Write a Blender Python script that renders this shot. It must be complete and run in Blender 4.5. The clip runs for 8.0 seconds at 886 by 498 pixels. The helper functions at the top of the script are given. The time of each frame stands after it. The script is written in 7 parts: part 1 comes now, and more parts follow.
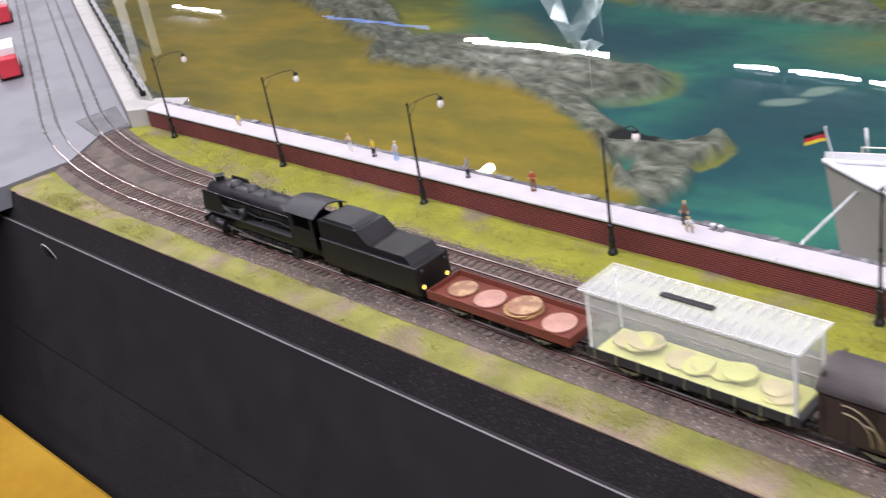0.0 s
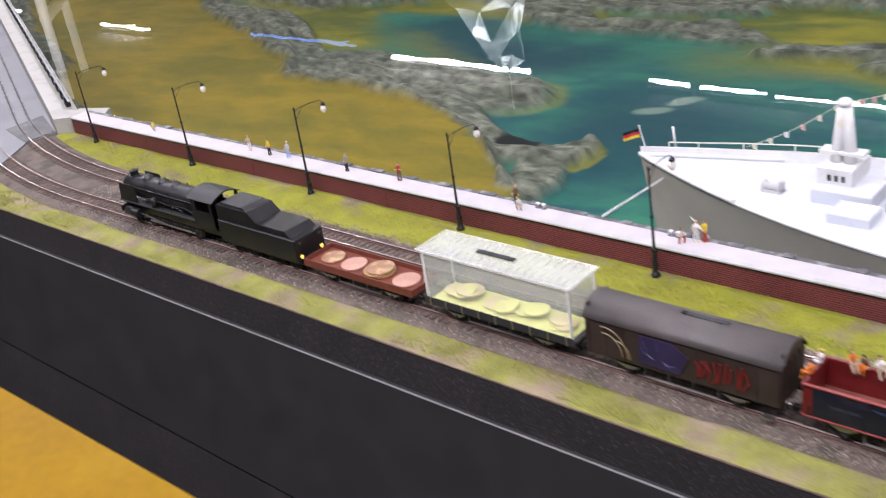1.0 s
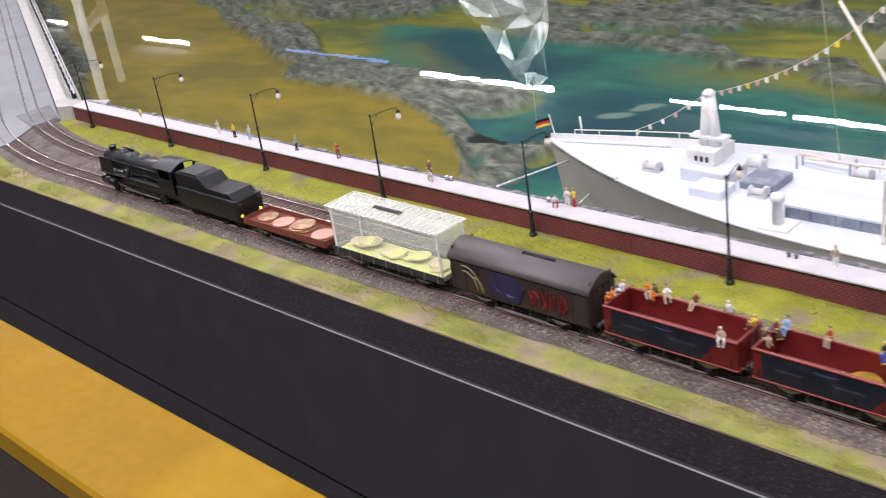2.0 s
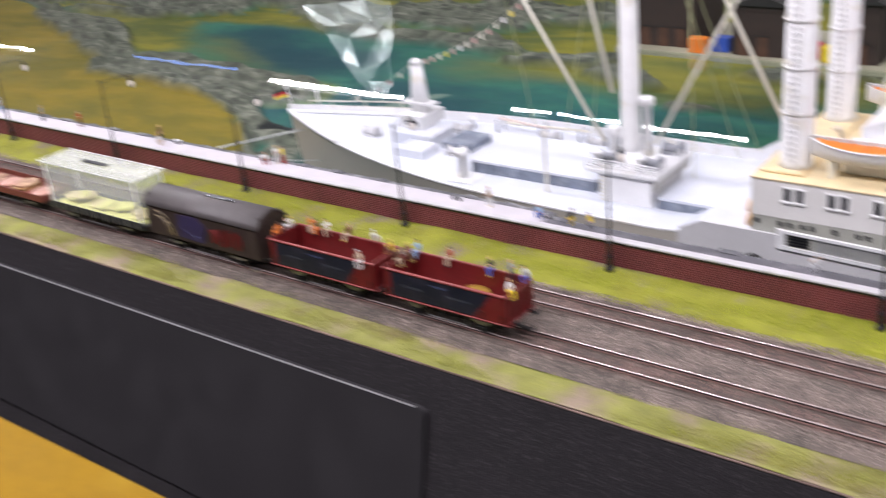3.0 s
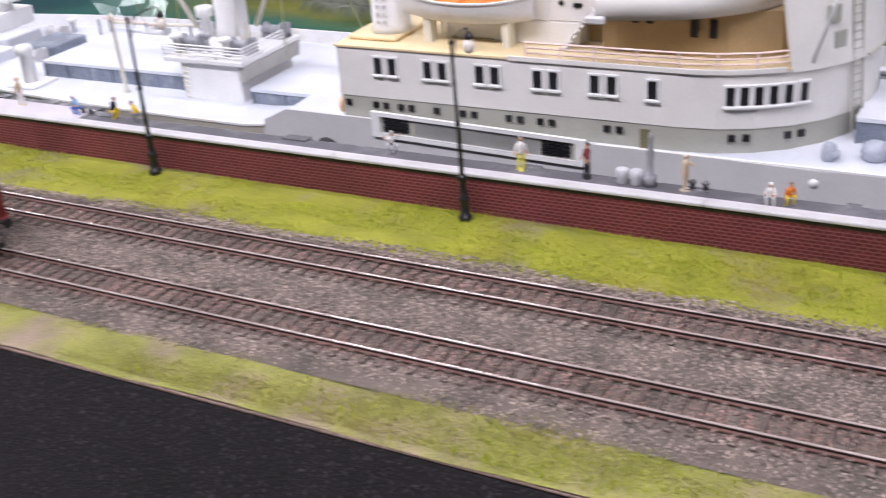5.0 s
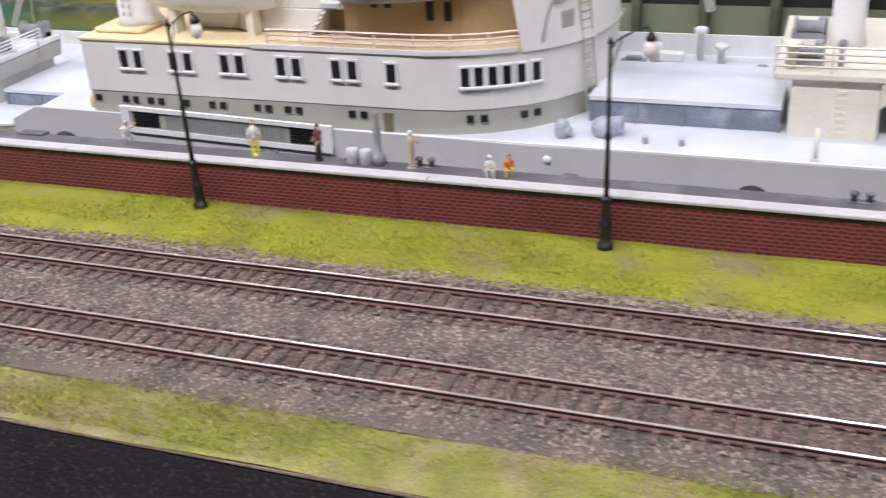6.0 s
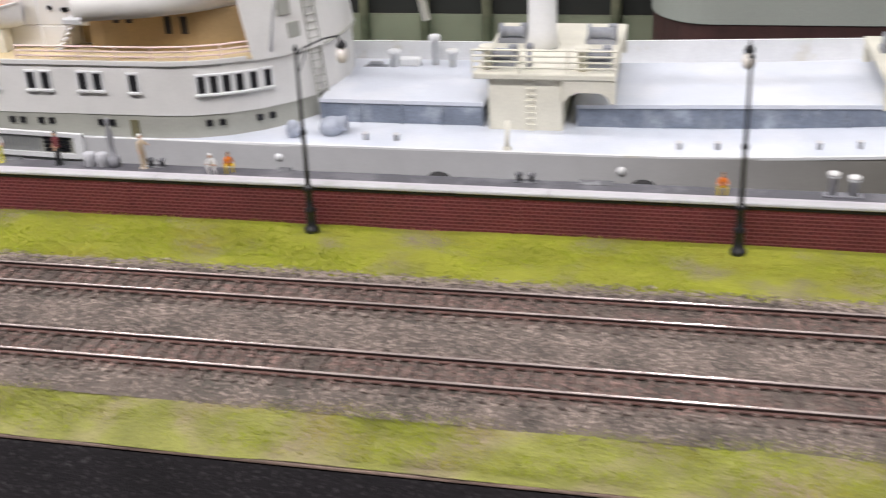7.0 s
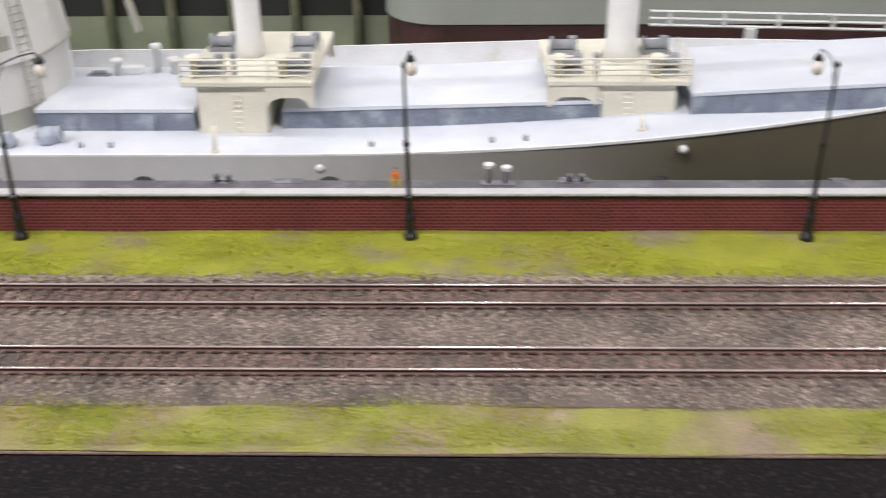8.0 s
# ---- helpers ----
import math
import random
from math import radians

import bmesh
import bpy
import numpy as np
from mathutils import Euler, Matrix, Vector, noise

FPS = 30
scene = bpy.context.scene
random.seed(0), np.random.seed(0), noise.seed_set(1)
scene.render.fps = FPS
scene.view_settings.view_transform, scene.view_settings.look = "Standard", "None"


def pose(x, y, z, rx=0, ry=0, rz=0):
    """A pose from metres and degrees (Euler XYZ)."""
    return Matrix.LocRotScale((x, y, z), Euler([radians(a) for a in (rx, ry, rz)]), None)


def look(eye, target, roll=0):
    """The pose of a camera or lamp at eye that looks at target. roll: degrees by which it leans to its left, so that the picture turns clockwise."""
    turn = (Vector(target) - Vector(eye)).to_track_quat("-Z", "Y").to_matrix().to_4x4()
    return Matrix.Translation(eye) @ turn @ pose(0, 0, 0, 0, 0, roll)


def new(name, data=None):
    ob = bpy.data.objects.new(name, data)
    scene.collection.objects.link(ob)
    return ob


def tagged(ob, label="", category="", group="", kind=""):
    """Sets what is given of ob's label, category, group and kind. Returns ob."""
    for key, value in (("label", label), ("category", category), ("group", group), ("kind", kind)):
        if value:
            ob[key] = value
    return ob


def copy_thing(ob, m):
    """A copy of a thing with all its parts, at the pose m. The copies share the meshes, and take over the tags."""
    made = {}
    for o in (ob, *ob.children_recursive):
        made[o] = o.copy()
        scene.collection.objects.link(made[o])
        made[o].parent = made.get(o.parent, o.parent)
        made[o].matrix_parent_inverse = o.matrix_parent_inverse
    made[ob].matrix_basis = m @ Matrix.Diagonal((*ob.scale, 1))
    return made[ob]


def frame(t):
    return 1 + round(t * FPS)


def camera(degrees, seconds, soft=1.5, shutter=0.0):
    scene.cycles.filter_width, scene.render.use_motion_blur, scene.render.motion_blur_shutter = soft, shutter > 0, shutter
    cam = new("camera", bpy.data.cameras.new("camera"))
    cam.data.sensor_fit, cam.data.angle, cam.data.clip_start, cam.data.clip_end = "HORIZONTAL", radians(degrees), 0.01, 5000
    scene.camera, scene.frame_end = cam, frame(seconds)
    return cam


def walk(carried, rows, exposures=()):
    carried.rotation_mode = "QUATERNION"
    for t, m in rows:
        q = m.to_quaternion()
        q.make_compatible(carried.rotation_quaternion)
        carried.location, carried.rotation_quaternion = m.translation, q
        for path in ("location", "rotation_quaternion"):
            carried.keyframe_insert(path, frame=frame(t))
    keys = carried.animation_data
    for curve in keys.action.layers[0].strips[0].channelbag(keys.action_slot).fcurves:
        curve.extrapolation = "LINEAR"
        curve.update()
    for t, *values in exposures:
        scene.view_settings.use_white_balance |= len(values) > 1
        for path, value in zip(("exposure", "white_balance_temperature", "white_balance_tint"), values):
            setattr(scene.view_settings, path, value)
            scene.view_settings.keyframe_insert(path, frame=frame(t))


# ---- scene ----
# The place: a 1:87 model harbour with a train on a quay and a moored cargo ship. x runs along the track, y away from the visitor.
cam = camera(45.0, 8.0, soft=1.1, shutter=0.5)
PATH = [
    (0, (-0.558, -0.428, 0.372), (-1.907, 0.752, -0.515), -10.1),
    (0.5, (-0.492, -0.465, 0.388), (-1.778, 0.783, -0.5), -9.1),
    (1, (-0.401, -0.506, 0.407), (-1.669, 0.767, -0.47), -9.1),
    (2.5, (-0.116, -0.549, 0.408), (-1.464, 0.693, -0.392), -8.1),
    (3, (-0.036, -0.52, 0.368), (-1.186, 0.886, -0.47), -6.0),
    (3.5, (0.001, -0.468, 0.315), (-1.08, 0.984, -0.534), -5.9),
    (4, (-0.002, -0.411, 0.281), (-1.076, 1.043, -0.575), -5.6),
    (4.5, (0.015, -0.347, 0.247), (-0.946, 1.179, -0.618), -4.7),
    (4.7, (0.016, -0.328, 0.239), (-0.909, 1.206, -0.652), -4.9),
    (5.8, (0.069, -0.288, 0.208), (-0.606, 1.374, -0.675), -3.3),
    (6, (0.083, -0.287, 0.206), (-0.563, 1.389, -0.674), -3.5),
    (6.5, (0.115, -0.3, 0.214), (-0.431, 1.405, -0.677), -3.2),
    (7, (0.169, -0.324, 0.217), (-0.241, 1.428, -0.657), -2.7),
    (7.5, (0.202, -0.346, 0.232), (-0.048, 1.426, -0.661), -1.1),
    (8, (0.229, -0.367, 0.24), (0.183, 1.419, -0.658), -0.6),
]
walk(cam, [(t, look(eye, target, roll)) for t, eye, target, roll in PATH], exposures=[(0, 0.0, 6350, 13), (2.5, 0.0, 6450, 11), (4.0, 0.04, 6300, 15), (6.0, 0.0, 6450, 8), (8, -0.04, 6780, 4)])

# ---- world and lamps ----
world = bpy.data.worlds.new("hall")
scene.world = world
world.use_nodes = True
world.node_tree.nodes["Background"].inputs[0].default_value = (0.75, 0.8, 0.9, 1)
world.node_tree.nodes["Background"].inputs[1].default_value = 0.12
CEILING = 1.78


def hall_lamp(x, y, length, along, power, width=0.09):
    data = bpy.data.lights.new("hall_light", "AREA")
    data.shape, data.size, data.size_y = "RECTANGLE", length, width
    data.energy, data.color = power, (1.0, 0.955, 1.03)
    ob = new("hall_light", data)
    ob.matrix_world = pose(x, y, CEILING - 0.10, 0, 0, 0 if along == "x" else 90)
    return ob


# x -5.2 is there to brighten the tower, x 2.7 the house front
# y 2.5 to 2.8: lamps known from rail glints; the others are added, unseen
for lx, ly, ll, la, lp in ((-1.68, 2.6, 1.3, "y", 12), (-1.36, 2.5, 1.3, "y", 7), (0.25, 2.6, 1.5, "y", 19), (1.66, 2.8, 1.3, "y", 10), (-5.2, 1.4, 1.2, "x", 45), (-2.9, 0.3, 1.5, "x", 16), (-1.2, 0.3, 1.5, "x", 13),
                           (0.5, 0.3, 1.5, "x", 9), (-2.2, -1.05, 1.5, "x", 38), (-0.4, -1.05, 1.5, "x", 42), (1.4, -1.05, 1.5, "x", 26), (2.7, 0.4, 1.5, "y", 17)):
    hall_lamp(lx, ly, ll, la, lp)

# ---- materials ----
MATS = {}


def material(name, color, rough=0.6, metal=0.0, vary=0.18, grain=700.0, blotch=60.0, bump=0.25, spec=0.5, island=0.0,
             second=None, second_scale=90.0, second_edge=(0.5, 0.62), emit=0.0, depth=0.0006, per_object=0.0):
    """A painted, worn surface: base colour with blotches and grain, an optional second colour in patches, fine relief."""
    if name in MATS:
        return MATS[name]
    m = bpy.data.materials.new(name)
    m.use_nodes = True
    nt = m.node_tree
    b = nt.nodes["Principled BSDF"]
    tc = nt.nodes.new("ShaderNodeTexCoord")

    def noise_tex(scale, detail=4.0):
        n = nt.nodes.new("ShaderNodeTexNoise")
        n.inputs["Scale"].default_value, n.inputs["Detail"].default_value = scale, detail
        nt.links.new(tc.outputs["Object"], n.inputs["Vector"])
        return n

    def mix(kind, fac, a, c):
        n = nt.nodes.new("ShaderNodeMix")
        n.data_type, n.blend_type = "RGBA", kind
        for sock, val in ((n.inputs[0], fac), (n.inputs[6], a), (n.inputs[7], c)):
            if isinstance(val, (int, float)):
                sock.default_value = val
            elif isinstance(val, tuple):
                sock.default_value = (*val, 1) if len(val) == 3 else val
            else:
                nt.links.new(val, sock)
        return n.outputs[2]

    def ramp(sock, lo, hi, vlo, vhi):
        n = nt.nodes.new("ShaderNodeMapRange")
        for k, v in zip(("From Min", "From Max", "To Min", "To Max"), (lo, hi, vlo, vhi)):
            n.inputs[k].default_value = v
        nt.links.new(sock, n.inputs["Value"])
        return n.outputs["Result"]

    big, fine = noise_tex(blotch, 5.0), noise_tex(grain, 6.0)
    out = tuple(color)
    if second:
        patch = noise_tex(second_scale, 6.0)
        out = mix("MIX", ramp(patch.outputs["Fac"], second_edge[0], second_edge[1], 0, 1), out, tuple(second))
    out = mix("MULTIPLY", 1.0, out, mix("MIX", ramp(big.outputs["Fac"], 0.3, 0.7, 0, 1), (1 - vary,) * 3, (1 + vary * 0.6,) * 3))
    out = mix("MULTIPLY", 1.0, out, mix("MIX", ramp(fine.outputs["Fac"], 0.3, 0.7, 0, 1), (1 - vary * 0.8,) * 3, (1 + vary * 0.5,) * 3))
    if island or per_object:
        g = nt.nodes.new("ShaderNodeNewGeometry" if island else "ShaderNodeObjectInfo")
        s = g.outputs["Random Per Island"] if island else g.outputs["Random"]
        amount = island or per_object
        out = mix("MULTIPLY", 1.0, out, mix("MIX", s, (1 - amount,) * 3, (1 + amount,) * 3))
    nt.links.new(out, b.inputs["Base Color"])
    nt.links.new(ramp(big.outputs["Fac"], 0.3, 0.7, max(0.02, rough - 0.08), min(1, rough + 0.08)), b.inputs["Roughness"])
    b.inputs["Metallic"].default_value = metal
    b.inputs["Specular IOR Level"].default_value = spec
    if bump:
        bp = nt.nodes.new("ShaderNodeBump")
        bp.inputs["Strength"].default_value, bp.inputs["Distance"].default_value = bump, depth
        nt.links.new(fine.outputs["Fac"], bp.inputs["Height"])
        nt.links.new(bp.outputs["Normal"], b.inputs["Normal"])
    if emit:
        b.inputs["Emission Color"].default_value = (*color, 1)
        b.inputs["Emission Strength"].default_value = emit
    MATS[name] = m
    return m


def glass_material(name, tint, gloss_rough, ior, veil=0.0, sheen=0.0):
    """A clear sheet: light goes through, Fresnel gloss on top, an optional thin white veil."""
    m = bpy.data.materials.new(name)
    m.use_nodes = True
    nt = m.node_tree
    nt.nodes.remove(nt.nodes["Principled BSDF"])
    clear, gloss, fres, mx = (nt.nodes.new("ShaderNode" + k) for k in ("BsdfTransparent", "BsdfGlossy", "Fresnel", "MixShader"))
    clear.inputs[0].default_value = (*tint, 1)
    gloss.inputs["Roughness"].default_value = gloss_rough
    fres.inputs["IOR"].default_value = ior
    if sheen:
        mx.inputs[0].default_value = sheen
    else:
        nt.links.new(fres.outputs[0], mx.inputs[0])
    base = clear.outputs[0]
    if veil:
        dif, mv = nt.nodes.new("ShaderNodeBsdfDiffuse"), nt.nodes.new("ShaderNodeMixShader")
        dif.inputs[0].default_value = (0.9, 0.92, 0.9, 1)
        mv.inputs[0].default_value = veil
        nt.links.new(base, mv.inputs[1])
        nt.links.new(dif.outputs[0], mv.inputs[2])
        base = mv.outputs[0]
    nt.links.new(base, mx.inputs[1])
    nt.links.new(gloss.outputs[0], mx.inputs[2])
    nt.links.new(mx.outputs[0], nt.nodes["Material Output"].inputs[0])
    return m, nt, gloss


WHITE = material("ship_white", (0.80, 0.80, 0.80), 0.45, vary=0.06, bump=0.08, second=(0.66, 0.62, 0.52), second_scale=45, second_edge=(0.60, 0.75))
DECK = material("ship_deck_pale", (0.62, 0.65, 0.715), 0.5, vary=0.05, second=(0.67, 0.69, 0.74), second_scale=25, bump=0.15)
CREAM = material("ship_cream", (0.74, 0.71, 0.60), 0.5, vary=0.08)
HULL = material("ship_hull_grey", (0.42, 0.39, 0.335), 0.35, vary=0.08, blotch=25, bump=0.1)
def hull_side_paint():
    """Light grey topside paint, darkened to olive forward: the flare's shade as colour."""
    m = material("hull_topside", (0.585, 0.58, 0.585), 0.4, vary=0.05, bump=0.05).copy()
    m.name = "hull_topside_worn"
    nt = m.node_tree
    b = nt.nodes["Principled BSDF"]
    src = b.inputs["Base Color"].links[0].from_socket
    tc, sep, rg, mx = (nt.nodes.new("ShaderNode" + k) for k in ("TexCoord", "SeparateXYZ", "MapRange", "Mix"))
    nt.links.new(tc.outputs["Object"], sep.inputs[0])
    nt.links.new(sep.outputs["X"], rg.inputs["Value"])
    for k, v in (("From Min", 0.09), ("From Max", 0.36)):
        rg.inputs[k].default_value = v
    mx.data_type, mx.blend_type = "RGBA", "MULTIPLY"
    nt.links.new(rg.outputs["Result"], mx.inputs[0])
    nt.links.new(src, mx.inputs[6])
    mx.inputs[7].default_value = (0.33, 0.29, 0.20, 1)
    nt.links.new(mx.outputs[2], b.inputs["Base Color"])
    return m


HULLSIDE = hull_side_paint()
BAND = material("house_band_grey", (0.40, 0.40, 0.35), 0.5, vary=0.07)
HOUSE = material("house_white", (0.78, 0.765, 0.735), 0.5, vary=0.04, bump=0.06)
BULWARK = material("bulwark_light_grey", (0.585, 0.58, 0.585), 0.45, vary=0.05, bump=0.06)
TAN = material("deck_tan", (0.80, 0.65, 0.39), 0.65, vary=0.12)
# tan set dark: some of the veranda's shade is in this colour
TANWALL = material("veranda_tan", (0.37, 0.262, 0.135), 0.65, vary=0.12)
HATCH = material("hatch_blue_grey", (0.20, 0.23, 0.29), 0.5, vary=0.25, second=(0.36, 0.40, 0.46), second_scale=70, second_edge=(0.5, 0.7))
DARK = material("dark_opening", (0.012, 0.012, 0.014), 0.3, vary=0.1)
ORANGE = material("lifeboat_orange", (0.85, 0.25, 0.03), 0.5, vary=0.12)
REDPAINT = material("red_paint", (0.62, 0.04, 0.06), 0.45, vary=0.12)
BLUEPAINT = material("blue_paint", (0.04, 0.10, 0.45), 0.5)
YELLOWPAINT = material("yellow_paint", (0.85, 0.68, 0.05), 0.5)
GREY = material("machine_grey", (0.30, 0.31, 0.34), 0.45, vary=0.2)
ROPE = material("pale_rope", (0.68, 0.72, 0.70), 0.8)
BRASSY = material("yellow_board", (0.27, 0.150, 0.006), 0.62, vary=0.10, grain=120, blotch=12, bump=0.08, second=(0.30, 0.175, 0.011), second_scale=9, spec=0.10)
FELT = material("black_felt", (0.021, 0.018, 0.020), 0.85, vary=0.25, grain=900, blotch=40, bump=0.8, spec=0.3, second=(0.078, 0.071, 0.075),
                second_scale=640, second_edge=(0.56, 0.70), depth=0.001)
PANEL = material("black_panel", (0.025, 0.023, 0.025), 0.6, vary=0.07, grain=1200, blotch=30, bump=0.3, spec=0.3)
PANELEDGE = material("panel_edge", (0.33, 0.325, 0.32), 0.35, vary=0.1)
IRON = material("lamp_black_iron", (0.012, 0.012, 0.014), 0.4, vary=0.2)
GLOBE = material("lamp_globe_white", (0.86, 0.80, 0.74), 0.25, vary=0.04, bump=0.0)
COPING = material("coping_stone", (0.51, 0.50, 0.51), 0.6, vary=0.10, second=(0.48, 0.48, 0.46), second_scale=80)
QUAYTOP = material("quay_pale_concrete", (0.55, 0.52, 0.55), 0.7, vary=0.07, second=(0.50, 0.47, 0.48), second_scale=35, second_edge=(0.55, 0.75))
QUAYEDGE = material("quay_edge_dark", (0.12, 0.12, 0.13), 0.6, vary=0.25, second=(0.25, 0.25, 0.26), second_scale=120)
QUAYLANE = material("quay_asphalt", (0.105, 0.102, 0.115), 0.65, vary=0.15, second=(0.15, 0.147, 0.16), second_scale=60)
RAILSIDE = material("rail_rust", (0.026, 0.014, 0.012), 0.65, vary=0.2)
RAILTOP = material("rail_steel_top", (0.60, 0.50, 0.46), 0.20, metal=0.42, vary=0.12, bump=0.05)
RAILFOOT = material("rail_foot_rust", (0.150, 0.078, 0.064), 0.7, vary=0.25)
SLEEPER = material("sleeper_brown", (0.120, 0.088, 0.074), 0.8, vary=0.3, second=(0.17, 0.13, 0.112), second_scale=260, per_object=0.22)
SLEEPERS = material("sleeper_brown_joined", (0.120, 0.088, 0.074), 0.8, vary=0.3, second=(0.17, 0.13, 0.112), second_scale=260, island=0.22)
BALLAST = material("ballast_stone", (0.320, 0.258, 0.220), 0.85, vary=0.25, island=0.68, bump=0.2, second=(0.222, 0.178, 0.155), second_scale=34,
                   second_edge=(0.42, 0.68))
BALLASTDARK = material("ballast_stone_oily", (0.262, 0.170, 0.145), 0.85, vary=0.22, island=0.6, bump=0.2, second=(0.15, 0.118, 0.10), second_scale=40)
BED = material("ballast_bed", (0.155, 0.124, 0.105), 0.9, vary=0.3, grain=1100, bump=1.0, second=(0.10, 0.085, 0.07), second_scale=34)
TURF = material("turf", (0.290, 0.295, 0.030), 0.95, vary=0.22, grain=900, blotch=45, bump=0.6, second=(0.245, 0.200, 0.130), second_scale=26,
                second_edge=(0.52, 0.68), depth=0.0015)
TURFDRY = material("turf_dry", (0.300, 0.300, 0.075), 0.95, vary=0.28, grain=900, blotch=45, bump=1.0, second=(0.345, 0.265, 0.190), second_scale=26,
                   second_edge=(0.47, 0.66), depth=0.0015)
BLADE = material("grass_fibre", (0.355, 0.400, 0.024), 0.85, vary=0.26, blotch=42, island=0.16, bump=0.0, second=(0.40, 0.36, 0.05), second_scale=24)
DRYBLADE = material("grass_fibre_dry", (0.345, 0.340, 0.085), 0.85, vary=0.15, blotch=28, island=0.22, bump=0.0, second=(0.30, 0.25, 0.10), second_scale=22)
WAGONRED = material("wagon_oxide_red", (0.145, 0.010, 0.011), 0.42, vary=0.2, second=(0.13, 0.012, 0.012), second_scale=70)
WAGONRIM = material("wagon_worn_rim", (0.27, 0.055, 0.052), 0.5, vary=0.25)
WAGONNAVY = material("wagon_navy_side", (0.010, 0.012, 0.024), 0.4, vary=0.3, second=(0.02, 0.018, 0.03), second_scale=90)
FRAME = material("underframe_black", (0.010, 0.009, 0.009), 0.6, vary=0.3)
STEEL = material("buffer_steel", (0.38, 0.37, 0.36), 0.34, metal=0.9)
SIGNLIGHT = material("faint_lettering", (0.045, 0.050, 0.065), 0.5)
LOCO = material("loco_black", (0.011, 0.011, 0.013), 0.42, vary=0.3)
LOCOGREY = material("loco_worn_grey", (0.030, 0.031, 0.034), 0.5, vary=0.3)
LAMPYEL = material("loco_lamp_yellow", (1.0, 0.62, 0.12), 0.3, emit=1.6, bump=0)
ROOF = material("boxcar_roof_grey", (0.092, 0.080, 0.079), 0.5, vary=0.2)
BOXSIDE = material("boxcar_dark_brown", (0.042, 0.027, 0.023), 0.5, vary=0.3)
SPRAYRED = material("spray_red", (0.21, 0.016, 0.015), 0.5)
SPRAYBLUE = material("spray_violet", (0.034, 0.024, 0.075), 0.5, vary=0.3)
SPRAYMID = material("spray_blue", (0.045, 0.045, 0.15), 0.5)
SPRAYTAN = material("spray_tan", (0.20, 0.15, 0.07), 0.5, vary=0.3)
COIN = material("coin_copper_tan", (0.42, 0.23, 0.14), 0.42, metal=0.25, vary=0.25, second=(0.56, 0.38, 0.22), second_scale=120)
COINGOLD = material("coin_brass", (0.40, 0.24, 0.035), 0.38, metal=0.5, vary=0.15)
PALECOIN = material("coin_pale_brass", (0.66, 0.56, 0.30), 0.4, metal=0.2, vary=0.2)
PAPER = material("yellow_paper", (0.656, 0.64, 0.224), 0.7, vary=0.1)
ACRYLRIB = material("acrylic_rib_grey", (0.50, 0.51, 0.48), 0.3, vary=0.1)
ACRYLWHITE = material("acrylic_edge_white", (0.80, 0.80, 0.76), 0.25, vary=0.05)
ASPHALT = material("deck_grey", (0.205, 0.21, 0.228), 0.6, vary=0.06, blotch=20, second=(0.175, 0.18, 0.196), second_scale=10)
BEAM = material("beam_off_white", (0.44, 0.43, 0.40), 0.6, vary=0.05, blotch=15, second=(0.38, 0.37, 0.345), second_scale=40)
SKIN = material("figure_skin", (0.60, 0.36, 0.24), 0.6)
FARHULL = material("far_hull_grey", (0.36, 0.37, 0.335), 0.5, vary=0.07, blotch=8)
BOOT = material("boot_top_dark_red", (0.060, 0.022, 0.020), 0.6, vary=0.3)
PIER = material("pier_green_grey", (0.40, 0.385, 0.27), 0.7, vary=0.25, blotch=14)
PILE = material("pile_dark", (0.02, 0.019, 0.016), 0.7, vary=0.3)
SHED = material("shed_dark_brown", (0.035, 0.022, 0.016), 0.7, vary=0.3)
WALLPAINT = material("hall_wall_paint", (0.24, 0.24, 0.235), 0.8, vary=0.04, grain=40, blotch=2)
CEILPAINT = material("hall_ceiling_paint", (0.08, 0.082, 0.085), 0.8, vary=0.04, grain=40, blotch=2)
FLOORPAINT = material("hall_floor", (0.22, 0.21, 0.20), 0.5, vary=0.08, grain=30, blotch=2)
TUBE = material("tube_glow", (1.0, 0.98, 0.95), 0.4, emit=60.0, bump=0)
TUBECOOL = material("tube_glow_cool", (0.75, 0.93, 1.0), 0.4, emit=45.0, bump=0)
TUBEBLUE = material("tube_glow_blue", (0.16, 0.34, 1.0), 0.4, emit=2.6, bump=0)
HOUSING = material("tube_housing_grey", (0.09, 0.09, 0.095), 0.5, grain=60, blotch=4)
TOWERWHITE = material("tower_white", (0.88, 0.87, 0.83), 0.5, vary=0.04, grain=60, blotch=4)
FIXTURE = material("fixture_white", (0.7, 0.7, 0.7), 0.5, grain=60, blotch=4)
ACRYL, _, _ = glass_material("clear_acrylic", (0.93, 0.95, 0.93), 0.05, 1.3, veil=0.125, sheen=0.035)
ROOFACRYL, _, _ = glass_material("frosted_acrylic", (0.92, 0.93, 0.91), 0.1, 1.3, veil=0.24, sheen=0.05)
WATER, wnt, wgloss = glass_material("water_sheet", (0.93, 0.97, 0.96), 0.006, 1.33)
wtc, wno, wbp = (wnt.nodes.new("ShaderNode" + k) for k in ("TexCoord", "TexNoise", "Bump"))
wno.inputs["Scale"].default_value = 14
wbp.inputs["Strength"].default_value, wbp.inputs["Distance"].default_value = 0.008, 0.01
wnt.links.new(wtc.outputs["Object"], wno.inputs["Vector"])
wnt.links.new(wno.outputs["Fac"], wbp.inputs["Height"])
wnt.links.new(wbp.outputs["Normal"], wgloss.inputs["Normal"])


